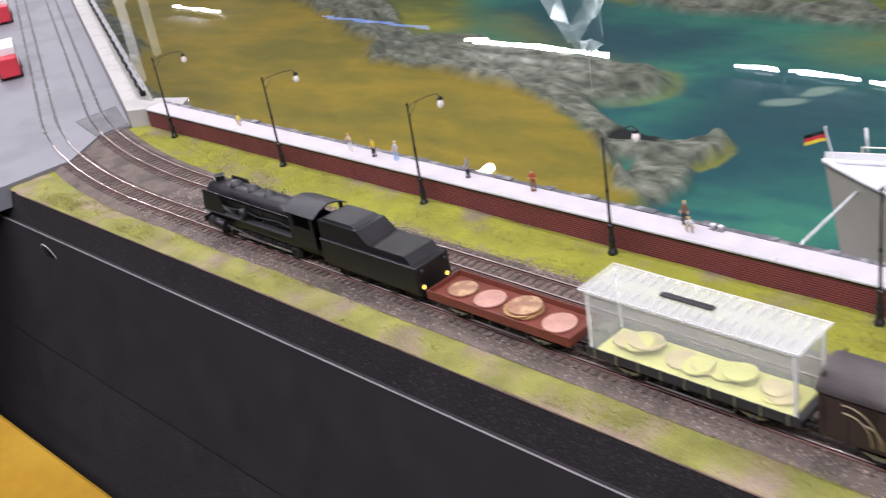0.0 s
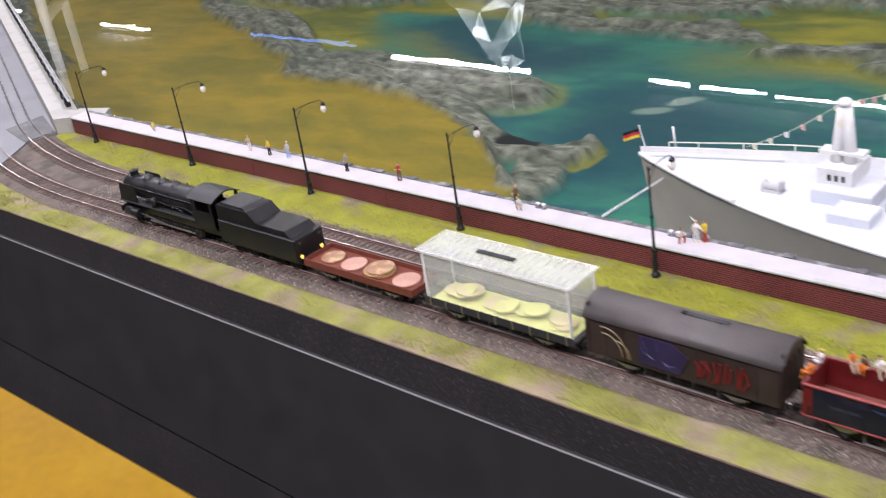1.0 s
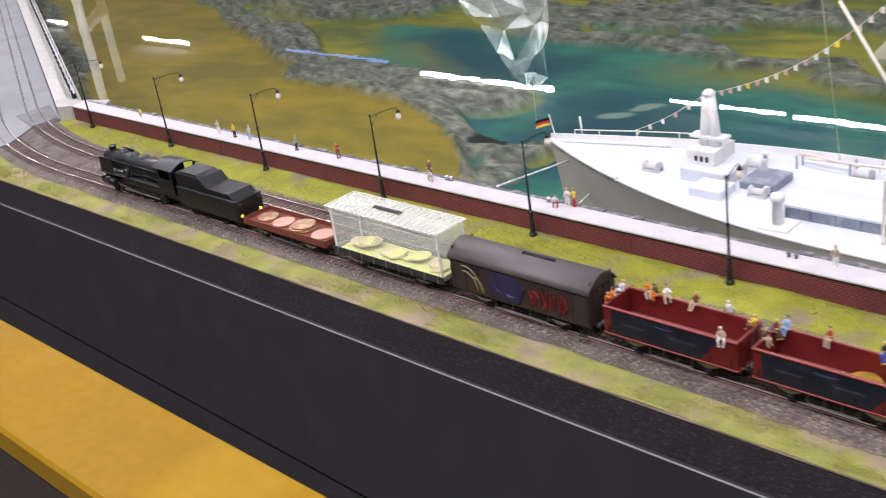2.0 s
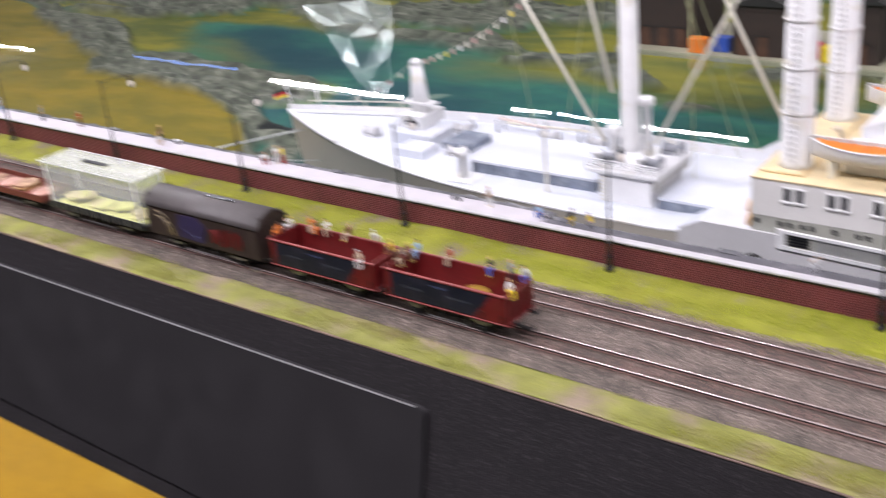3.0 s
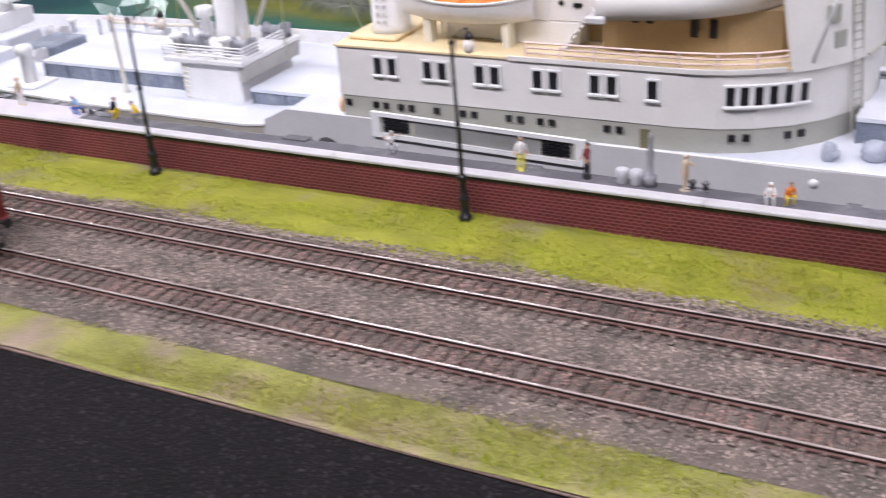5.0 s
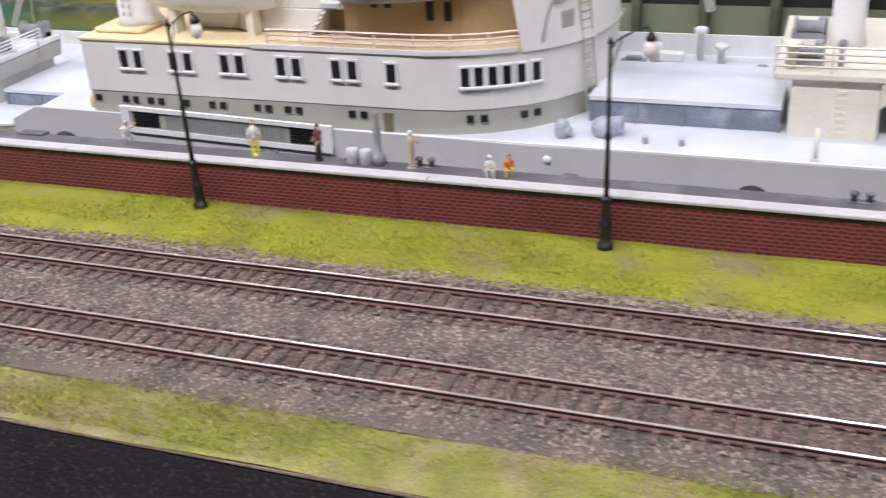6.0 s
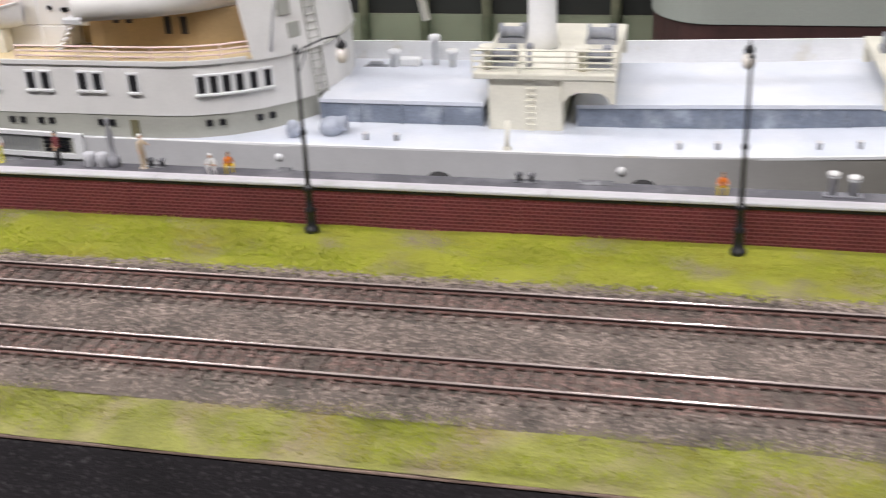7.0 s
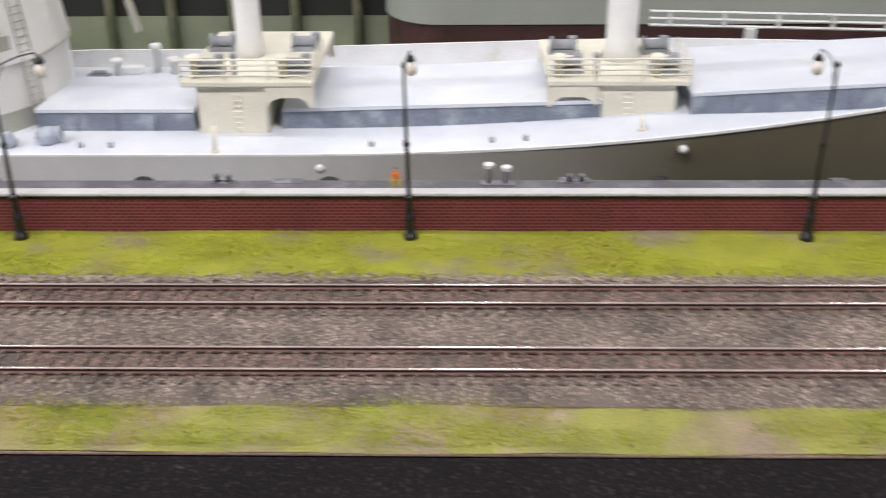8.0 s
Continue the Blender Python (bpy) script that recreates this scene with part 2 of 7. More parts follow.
def brick_material():
    m = bpy.data.materials.new("quay_brick")
    m.use_nodes = True
    nt = m.node_tree
    b = nt.nodes["Principled BSDF"]
    tc, sep, com = (nt.nodes.new("ShaderNode" + k) for k in ("TexCoord", "SeparateXYZ", "CombineXYZ"))
    br, no, bp, mx = (nt.nodes.new("ShaderNode" + k) for k in ("TexBrick", "TexNoise", "Bump", "Mix"))
    nt.links.new(tc.outputs["Object"], sep.inputs[0])
    nt.links.new(sep.outputs["X"], com.inputs["X"])
    nt.links.new(sep.outputs["Z"], com.inputs["Y"])
    nt.links.new(com.outputs[0], br.inputs["Vector"])
    br.inputs["Scale"].default_value = 1.0
    for k, v in (("Brick Width", 0.0042), ("Row Height", 0.0018), ("Mortar Size", 0.00026), ("Bias", -0.2)):
        br.inputs[k].default_value = v
    br.inputs["Color1"].default_value = (0.150, 0.020, 0.024, 1)
    br.inputs["Color2"].default_value = (0.098, 0.014, 0.017, 1)
    br.inputs["Mortar"].default_value = (0.290, 0.095, 0.100, 1)
    nt.links.new(tc.outputs["Object"], no.inputs["Vector"])
    no.inputs["Scale"].default_value, no.inputs["Detail"].default_value = 35, 6
    mx.data_type, mx.blend_type = "RGBA", "MULTIPLY"
    mx.inputs[0].default_value = 0.55
    nt.links.new(br.outputs["Color"], mx.inputs[6])
    nt.links.new(no.outputs["Fac"], mx.inputs[7])
    gain = nt.nodes.new("ShaderNodeMix")
    gain.data_type, gain.blend_type = "RGBA", "MULTIPLY"
    gain.inputs[0].default_value, gain.inputs[7].default_value = 1.0, (1.08, 1.06, 1.08, 1)
    nt.links.new(mx.outputs[2], gain.inputs[6])
    nt.links.new(gain.outputs[2], b.inputs["Base Color"])
    b.inputs["Roughness"].default_value = 0.6
    bp.inputs["Strength"].default_value, bp.inputs["Distance"].default_value = 0.8, 0.0004
    bp.invert = True
    nt.links.new(br.outputs["Fac"], bp.inputs["Height"])
    nt.links.new(bp.outputs["Normal"], b.inputs["Normal"])
    return m


BRICK = brick_material()


def seabed_material():
    """Sand, reef rock and deep paint by the vertex colours laid on the sea floor, with fine strata and mottling."""
    m = bpy.data.materials.new("painted_sea_floor")
    m.use_nodes = True
    nt = m.node_tree
    b = nt.nodes["Principled BSDF"]
    at, tc, mp, n1, n2, mr, mx, bp = (nt.nodes.new("ShaderNode" + k) for k in
                                      ("VertexColor", "TexCoord", "Mapping", "TexNoise", "TexNoise", "MapRange", "Mix", "Bump"))
    at.layer_name = "paint"
    nt.links.new(tc.outputs["Object"], mp.inputs[0])
    mp.inputs["Rotation"].default_value = (0, 0, 0.25)
    mp.inputs["Scale"].default_value = (42, 75, 40)
    n1.inputs["Scale"].default_value, n1.inputs["Detail"].default_value = 1.0, 7
    n2.inputs["Scale"].default_value, n2.inputs["Detail"].default_value = 90, 5
    nt.links.new(mp.outputs[0], n1.inputs["Vector"])
    nt.links.new(tc.outputs["Object"], n2.inputs["Vector"])
    for k, v in (("From Min", 0.32), ("From Max", 0.68), ("To Min", 0.45), ("To Max", 1.55)):
        mr.inputs[k].default_value = v
    nt.links.new(n1.outputs["Fac"], mr.inputs["Value"])
    mx.data_type, mx.blend_type = "RGBA", "MULTIPLY"
    mx.inputs[0].default_value = 1.0
    nt.links.new(at.outputs["Alpha"], mx.inputs[0])
    nt.links.new(at.outputs["Color"], mx.inputs[6])
    nt.links.new(mr.outputs["Result"], mx.inputs[7])
    speck, sm = nt.nodes.new("ShaderNodeMapRange"), nt.nodes.new("ShaderNodeMix")
    for k, v in (("From Min", 0.3), ("From Max", 0.7), ("To Min", 0.93), ("To Max", 1.06)):
        speck.inputs[k].default_value = v
    nt.links.new(n2.outputs["Fac"], speck.inputs["Value"])
    sm.data_type, sm.blend_type = "RGBA", "MULTIPLY"
    sm.inputs[0].default_value = 1.0
    nt.links.new(mx.outputs[2], sm.inputs[6])
    nt.links.new(speck.outputs["Result"], sm.inputs[7])
    nt.links.new(sm.outputs[2], b.inputs["Base Color"])
    b.inputs["Roughness"].default_value = 0.8
    bp.inputs["Strength"].default_value, bp.inputs["Distance"].default_value = 0.05, 0.01
    nt.links.new(n2.outputs["Fac"], bp.inputs["Height"])
    nt.links.new(bp.outputs["Normal"], b.inputs["Normal"])
    return m


SEABED = seabed_material()


# ---- mesh helpers ----
def box(bm, x0, x1, y0, y1, z0, z1, mi=0):
    v = [bm.verts.new((x, y, z)) for z in (z0, z1) for y in (y0, y1) for x in (x0, x1)]
    for f in ((0, 2, 3, 1), (4, 5, 7, 6), (0, 1, 5, 4), (2, 6, 7, 3), (0, 4, 6, 2), (1, 3, 7, 5)):
        bm.faces.new([v[i] for i in f]).material_index = mi
    return v


def rounded_box(bm, x0, x1, y0, y1, z0, z1, r=0.0005, mi=0):
    """A box with its twelve edges chamfered by r."""
    pts = {}
    for sx, x in ((-1, x0), (1, x1)):
        for sy, y in ((-1, y0), (1, y1)):
            for sz, z in ((-1, z0), (1, z1)):
                pts[sx, sy, sz] = [bm.verts.new((x, y - sy * r, z - sz * r)), bm.verts.new((x - sx * r, y, z - sz * r)), bm.verts.new((x - sx * r, y - sy * r, z))]
    s = (-1, 1)

    def face(vs):
        try:
            bm.faces.new(vs).material_index = mi
        except ValueError:
            pass
    for a in s:
        face([pts[a, -1, -1][0], pts[a, 1, -1][0], pts[a, 1, 1][0], pts[a, -1, 1][0]])
        face([pts[-1, a, -1][1], pts[1, a, -1][1], pts[1, a, 1][1], pts[-1, a, 1][1]])
        face([pts[-1, -1, a][2], pts[1, -1, a][2], pts[1, 1, a][2], pts[-1, 1, a][2]])
        for c in s:
            face([pts[a, c, -1][0], pts[a, c, 1][0], pts[a, c, 1][1], pts[a, c, -1][1]])
            face([pts[a, -1, c][0], pts[a, 1, c][0], pts[a, 1, c][2], pts[a, -1, c][2]])
            face([pts[-1, a, c][1], pts[1, a, c][1], pts[1, a, c][2], pts[-1, a, c][2]])
            for d in s:
                face(pts[a, c, d])


def rod(bm, p, q, r0, r1=None, seg=8, mi=0, caps=True):
    p, q = Vector(p), Vector(q)
    r1 = r0 if r1 is None else r1
    m = (q - p).to_track_quat("Z", "Y").to_matrix()
    rings = []
    for c, r in ((p, r0), (q, r1)):
        rings.append([bm.verts.new(c + m @ Vector((math.cos(2 * math.pi * i / seg) * r, math.sin(2 * math.pi * i / seg) * r, 0))) for i in range(seg)])
    for i in range(seg):
        f = bm.faces.new((rings[0][i], rings[0][(i + 1) % seg], rings[1][(i + 1) % seg], rings[1][i]))
        f.material_index, f.smooth = mi, seg > 6
    if caps:
        bm.faces.new(rings[0][::-1]).material_index = mi
        bm.faces.new(rings[1]).material_index = mi


def lathe(bm, profile, c=(0, 0, 0), axis="z", seg=12, mi=0):
    """Turn a profile of (radius, height) round an axis through c."""
    rings = []
    for r, h in profile:
        ring = []
        for i in range(seg):
            a = 2 * math.pi * i / seg
            u, w = math.cos(a) * r, math.sin(a) * r
            ring.append(bm.verts.new({"z": (c[0] + u, c[1] + w, c[2] + h), "y": (c[0] + u, c[1] + h, c[2] + w), "x": (c[0] + h, c[1] + u, c[2] + w)}[axis]))
        rings.append(ring)
    for a, b in zip(rings, rings[1:]):
        for i in range(seg):
            f = bm.faces.new((a[i], a[(i + 1) % seg], b[(i + 1) % seg], b[i]))
            f.material_index, f.smooth = mi, True
    for ring in (rings[0][::-1], rings[-1]):
        bm.faces.new(ring).material_index = mi


def ball(bm, c, r, mi=0, sz=1.0, seg=8, rings=5):
    prof = [(max(r * math.sin(math.pi * k / rings), r * 0.03), -r * sz * math.cos(math.pi * k / rings)) for k in range(rings + 1)]
    lathe(bm, prof, c, "z", seg, mi)


def prism(bm, outline, y0, y1, mi=0):
    """Extrude an outline of (x, z) from y0 to y1."""
    a = [bm.verts.new((x, y0, z)) for x, z in outline]
    b = [bm.verts.new((x, y1, z)) for x, z in outline]
    n = len(outline)
    bm.faces.new(a).material_index = mi
    bm.faces.new(b[::-1]).material_index = mi
    for i in range(n):
        bm.faces.new((a[i], b[i], b[(i + 1) % n], a[(i + 1) % n])).material_index = mi


def slab(bm, outline, z0, z1, mi=0, top=None):
    """Extrude an outline of (x, y) from z0 to z1."""
    a = [bm.verts.new((x, y, z0)) for x, y in outline]
    b = [bm.verts.new((x, y, z1)) for x, y in outline]
    n = len(outline)
    bm.faces.new(a[::-1]).material_index = mi
    bm.faces.new(b).material_index = mi if top is None else top
    for i in range(n):
        bm.faces.new((a[i], a[(i + 1) % n], b[(i + 1) % n], b[i])).material_index = mi


def part(name, bm, mats, parent=None, label="", kind=""):
    me = bpy.data.meshes.new(name)
    bmesh.ops.recalc_face_normals(bm, faces=bm.faces)
    bm.to_mesh(me)
    bm.free()
    for m in (mats if isinstance(mats, (list, tuple)) else [mats]):
        me.materials.append(m)
    ob = new(name, me)
    ob.parent = parent
    return tagged(ob, label=label, kind=kind)


def piece(name, make, mats, parent=None, label="", kind=""):
    bm = bmesh.new()
    make(bm)
    return part(name, bm, mats, parent, label, kind)


def thing(name, at, label, category, group=""):
    ob = new(name)
    ob.location = at
    ob.empty_display_size = 0.01
    return tagged(ob, label=label, category=category, group=group)


def raw(name, verts, faces, mats, parent=None, kind=""):
    me = bpy.data.meshes.new(name)
    me.from_pydata(verts, [], faces)
    for m in (mats if isinstance(mats, (list, tuple)) else [mats]):
        me.materials.append(m)
    ob = new(name, me)
    ob.parent = parent
    return tagged(ob, kind=kind)


def fbm(x, y, seed, octaves=4, base=1.0):
    """Cheap smooth noise on arrays."""
    out, amp, rng = np.zeros_like(x, dtype=float), 1.0, np.random.RandomState(seed)
    for k in range(octaves):
        for _ in range(3):
            a, p, f = rng.uniform(0, 2 * np.pi), rng.uniform(0, 2 * np.pi), base * (1.9 ** k) * rng.uniform(0.75, 1.3)
            out += amp * np.sin((x * np.cos(a) + y * np.sin(a)) * f + p + 1.3 * np.sin(y * f * 0.7 + 2 * p))
        amp *= 0.55
    return out / 3.0


# ---- hall ----
def hall():
    FL, X0, X1, Y0, Y1 = -1.05, -14.5, 5.0, -4.0, 9.0
    rooms = (("floor", X0, X1, Y0, Y1, FL - 0.1, FL, FLOORPAINT, "grey hall floor round the model layout"),
             ("ceiling", X0, X1, Y0, Y1, CEILING, CEILING + 0.1, CEILPAINT, "plain grey hall ceiling with tube lights"),
             ("wall_south", X0, X1, Y0 - 0.2, Y0, FL, CEILING, WALLPAINT, "plain grey hall wall behind the visitor"),
             ("wall_north", X0, X1, Y1, Y1 + 0.2, FL, CEILING, WALLPAINT, "plain grey hall wall beyond the model"),
             ("wall_west", X0 - 0.2, X0, Y0, Y1, FL, CEILING, WALLPAINT, "plain grey hall end wall"),
             ("wall_east", X1, X1 + 0.2, Y0, Y1, FL, CEILING, WALLPAINT, "plain grey hall end wall"))
    for name, a, b, c, d, e, f, m, lab in rooms:
        tagged(piece(name, lambda bm: box(bm, a, b, c, d, e, f), m), label=lab, category=name.split("_")[0], kind="structure")
    for x0, x1, y, mt in ((-6.32, -4.94, 5.2, TUBE), (-4.05, -3.72, 5.27, TUBE), (-3.68, -3.20, 5.27, TUBECOOL), (-3.17, -2.34, 5.25, TUBE),
                          (-10.5, -9.6, 5.2, TUBE), (-12.95, -12.4, 5.35, TUBE), (-8.25, -6.85, 5.36, TUBEBLUE)):
        r = 0.016 if x0 == -6.32 else 0.011
        t = thing("ceiling_tube_light", ((x0 + x1) / 2, y, CEILING), "lit blue fluorescent tube under the hall ceiling" if mt == TUBEBLUE else "lit white fluorescent tube under the hall ceiling", "ceiling light", "hall tube lights")
        h = (x1 - x0) / 2
        piece("housing", lambda bm: rounded_box(bm, -h, h, -0.010, 0.010, -0.045, 0.0, 0.003), HOUSING, t)
        piece("tube", lambda bm: rod(bm, (-h + 0.02, 0, -0.078), (h - 0.02, 0, -0.078), r, seg=12), mt, t, "glowing tube")
    for x in (-4.41, -7.46):
        t = thing("ceiling_tube_light", (x, 2.70, CEILING), "lit white fluorescent tube across the hall ceiling", "ceiling light", "hall tube lights")
        piece("housing", lambda bm: rounded_box(bm, -0.010, 0.010, -0.72, 0.72, -0.045, 0.0, 0.003), HOUSING, t)
        piece("tube", lambda bm: rod(bm, (0, -0.70, -0.078), (0, 0.70, -0.078), 0.022, seg=12), TUBE, t, "glowing tube")
    # white H-shaped tower of a far model bridge, seen mirrored in the water
    PX, PY, QX, QY_, top = -5.953, 2.321, -6.386, 2.690, 2.065
    d = thing("bridge_tower", (PX, PY, FL), "tall white H-shaped tower standing beyond the layout", "tower")
    gap = Vector((QX - PX, QY_ - PY, 0))
    for base in (Vector((0, 0, 0)), gap):
        piece("leg", lambda bm: rod(bm, base, base + Vector((0, 0, top)), 0.034, 0.026, seg=8), TOWERWHITE, d)
    for z in (top - 0.46, top - 1.25):
        piece("crossbeam", lambda bm: rod(bm, Vector((0, 0, z)), gap + Vector((0, 0, z)), 0.034, seg=8), TOWERWHITE, d)
    p = thing("pendant_lamp", (-4.74, 4.72, CEILING), "faceted clear crystal pendant lamp hanging from the ceiling", "pendant lamp")
    piece("cord", lambda bm: rod(bm, (0, 0, 0), (0, 0, -0.30), 0.006, seg=6), FIXTURE, p)

    def facets(bm):
        rng = random.Random(4)
        rings = []
        for z, r in ((-0.30, 0.05), (-0.35, 0.13), (-0.50, 0.20), (-0.68, 0.28), (-0.82, 0.40)):
            rings.append([bm.verts.new((-(0.30 * (-z - 0.3)) + math.cos(a * math.pi / 4 + 0.2) * r * rng.uniform(0.7, 1.15),
                                        math.sin(a * math.pi / 4 + 0.2) * r * 0.7 * rng.uniform(0.7, 1.15), z + rng.uniform(-0.04, 0.04))) for a in range(8)])
        tris = [(a[i], a[(i + 1) % 8], b[(i + 1) % 8]) for a, b in zip(rings, rings[1:]) for i in range(8)]
        tris += [(a[i], b[(i + 1) % 8], b[i]) for a, b in zip(rings, rings[1:]) for i in range(8)]
        old = [v for r in rings for v in r]
        for tri_ in tris:
            bm.faces.new([bm.verts.new(v.co) for v in tri_])
        bmesh.ops.delete(bm, geom=old, context="VERTS")
    piece("shade", facets, CRYSTAL, p, "lit crystal shade")


CRYSTAL = bpy.data.materials.new("crystal_facets")
CRYSTAL.use_nodes = True
cnt = CRYSTAL.node_tree
cpb = cnt.nodes["Principled BSDF"]
cpb.inputs["Base Color"].default_value, cpb.inputs["Roughness"].default_value = (0.45, 0.48, 0.48, 1), 0.15
cno, crp, ctc = (cnt.nodes.new("ShaderNode" + k) for k in ("TexNoise", "MapRange", "TexCoord"))
cno.inputs["Scale"].default_value, cno.inputs["Detail"].default_value = 6, 6
cnt.links.new(ctc.outputs["Object"], cno.inputs["Vector"])
for ck, cv in (("From Min", 0.40), ("From Max", 0.66), ("To Min", 2.2), ("To Max", 12.0)):
    crp.inputs[ck].default_value = cv
cnt.links.new(cno.outputs["Fac"], crp.inputs["Value"])
cpb.inputs["Emission Color"].default_value = (0.92, 0.98, 1.0, 1)
cgeo, cpow, cmul = [cnt.nodes.new("ShaderNode" + k) for k in ("NewGeometry", "Math", "Math")]
cpow.operation, cmul.operation = "POWER", "MULTIPLY"
cpow.inputs[1].default_value = 2.2
cnt.links.new(cgeo.outputs["Random Per Island"], cpow.inputs[0])
cnt.links.new(cpow.outputs[0], cmul.inputs[0])
cnt.links.new(crp.outputs["Result"], cmul.inputs[1])
cnt.links.new(cmul.outputs[0], cpb.inputs["Emission Strength"])
hall()

# ---- sea ----
SEA, FLOORZ = -0.085, -0.24


def smooth(a, lo, hi):
    t = np.clip((a - lo) / (hi - lo), 0, 1)
    return t * t * (3 - 2 * t)


def sea_floor():
    nx, ny = 760, 460
    x0, x1, y0, y1 = -4.6, 1.6, 0.14, 3.2
    X, Y = np.meshgrid(np.linspace(x0, x1, nx), np.linspace(y0, y1, ny))
    w1, w2 = fbm(X, Y, 3, 6, 6.0), fbm(X, Y, 8, 6, 6.0)
    U, V = X + 0.040 * w1, Y + 0.032 * w2

    def blob(cx, cy, rx, ry, rot=0.0, soft=0.10, warp=1.0):
        c, s = math.cos(rot), math.sin(rot)
        u, v = X + (U - X) * warp - cx, Y + (V - Y) * warp - cy
        a, b = u * c + v * s, -u * s + v * c
        return 1 - smooth(np.hypot(a / rx, b / ry), 1 - soft, 1 + soft)
    w3, w4 = fbm(X, Y, 13, 3, 2.6), fbm(X, Y, 61, 4, 5.0)
    edge = np.interp(U, (-4.6, -3.17, -2.78, -2.45, -2.26, -2.10, -1.98, -1.84, -1.64, -1.50, -1.41, -1.34, -1.0),
                     (1.88, 1.38, 1.26, 1.12, 0.99, 0.87, 0.90, 0.88, 0.81, 0.72, 0.66, 0.61, 0.40)) + 0.012 * w3 + 0.014 * w4
    sand = (1 - smooth(V - edge, -0.012, 0.012)) * (1 - smooth(U, -1.34, -1.30))
    far = fbm(X * 0.6, Y * 1.7, 21, 5, 6.0)
    strip = smooth(V, 1.38, 1.42) * (1 - smooth(V, 2.6, 2.9))
    shore = (1 - smooth(V - (0.575 - 0.44 * (U + 2.45)) - 0.025 * w4, -0.02, 0.02)) * (1 - smooth(U, -2.36, -2.26))
    rock = np.maximum.reduce([shore,
        (1 - smooth(np.abs(V - edge - 0.03) - 0.035 * w4, 0.035, 0.045)) * (1 - smooth(U, -1.50, -1.45)),
        blob(-1.90, 0.98, 0.32, 0.125, 0.05), blob(-1.385, 0.690, 0.120, 0.055, 2.05), blob(-1.50, 0.775, 0.09, 0.04, -0.2), blob(-1.375, 0.775, 0.060, 0.034, 0.9), blob(-2.55, 1.15, 0.50, 0.065, -0.42),
        blob(-1.65, 1.64, 0.24, 0.10), blob(-1.17, 1.32, 0.15, 0.045), blob(-1.66, 1.42, 0.36, 0.05, -0.1), blob(-1.00, 1.26, 0.10, 0.03, -0.1), blob(-0.70, 1.40, 0.13, 0.035, 0.1), blob(-0.78, 1.15, 0.05, 0.016, 0.2), strip * smooth(far, 0.10, 0.2)])
    moss = np.maximum.reduce([blob(-2.52, 1.27, 0.44, 0.12, -0.42, 0.35, 2.0), strip * smooth(-far, -0.2, -0.05), 0.6 * blob(-2.0, 1.95, 0.9, 0.22, 0, 0.3), 0.85 * blob(-0.66, 0.86, 0.26, 0.13, 0.1, 0.35),
                              0.4 * blob(-2.05, 1.17, 0.34, 0.07, -0.2, 0.5, 2.0), 0.95 * blob(-0.85, 1.36, 0.50, 0.17, 0.1, 0.35, 2.2)])
    rim = np.clip(np.maximum(blob(-1.365, 0.768, 0.066, 0.040, 0.9, 0.12), blob(-1.875, 0.985, 0.325, 0.128, 0.05, 0.1)) - rock, 0, 1)
    deep = np.maximum(blob(-1.30, 0.92, 0.20, 0.22, 0.3, 0.7), blob(-1.85, 1.27, 0.35, 0.1, 0.0, 0.8, 2.6))
    cave = blob(-1.478, 0.790, 0.046, 0.024, 0.30, 0.10, 0.1)
    col = np.empty(X.shape + (4,))
    mott = 0.5 + 0.5 * np.clip(1.0 * fbm(X, Y * 1.5, 31, 5, 9.0) + 0.8 * fbm(U * 1.0, V * 2.0, 77, 4, 26.0), -1, 1)
    teal_a, teal_b, teal_d = np.array((0.004, 0.092, 0.100)), np.array((0.034, 0.200, 0.125)), np.array((0.001, 0.052, 0.072))
    c = teal_a + (teal_b - teal_a) * mott[..., None]
    c += (teal_d - c) * (deep * 0.95)[..., None]

    def lay(c, mask, colour):
        return c + (np.array(colour) - c) * np.clip(mask, 0, 1)[..., None]
    c = lay(c, rim * 0.8, (0.25, 0.24, 0.03))
    mossy = np.array((0.27, 0.245, 0.018)) + (np.array((0.10, 0.125, 0.02)) - np.array((0.27, 0.245, 0.018))) * mott[..., None]
    c = c + (mossy - c) * np.clip(moss, 0, 1)[..., None]
    sandy = np.array((0.285, 0.205, 0.009)) + (np.array((0.165, 0.138, 0.008)) - np.array((0.285, 0.205, 0.009))) * mott[..., None]
    c = c + (sandy - c) * sand[..., None]
    grit = 0.5 + 0.5 * np.clip(fbm(X, Y * 1.8, 52, 5, 60.0), -1, 1)
    rocky = np.array((0.215, 0.22, 0.17)) + (np.array((0.065, 0.075, 0.052)) - np.array((0.215, 0.22, 0.17))) * grit[..., None]
    c = c + (rocky - c) * rock[..., None]
    c = lay(c, cave, (0.004, 0.006, 0.006))
    for fx, fy, fr in ((-1.343, 1.003, 0.5), (-1.312, 1.061, 0.9)):
        c = lay(c, 0.75 * blob(fx, fy, 0.034, 0.016, fr, 0.2, 0.2), (0.22, 0.30, 0.24))
    col[..., :3], col[..., 3] = np.clip(c, 0.002, 1), 0.08 + 0.86 * rock * (1 - cave)
    strata = fbm(X * 3, Y * 12, 44, 5, 6.0)
    Z = FLOORZ + 0.02 * sand + rock * (0.018 + 0.011 * strata) - 0.004 * deep + 0.006 * w1
    verts = np.stack([X, Y, Z], -1).reshape(-1, 3)
    idx = np.arange(nx * ny).reshape(ny, nx)
    faces = np.stack([idx[:-1, :-1], idx[:-1, 1:], idx[1:, 1:], idx[1:, :-1]], -1).reshape(-1, 4)
    ob = raw("sea_floor", verts.tolist(), faces.tolist(), SEABED)
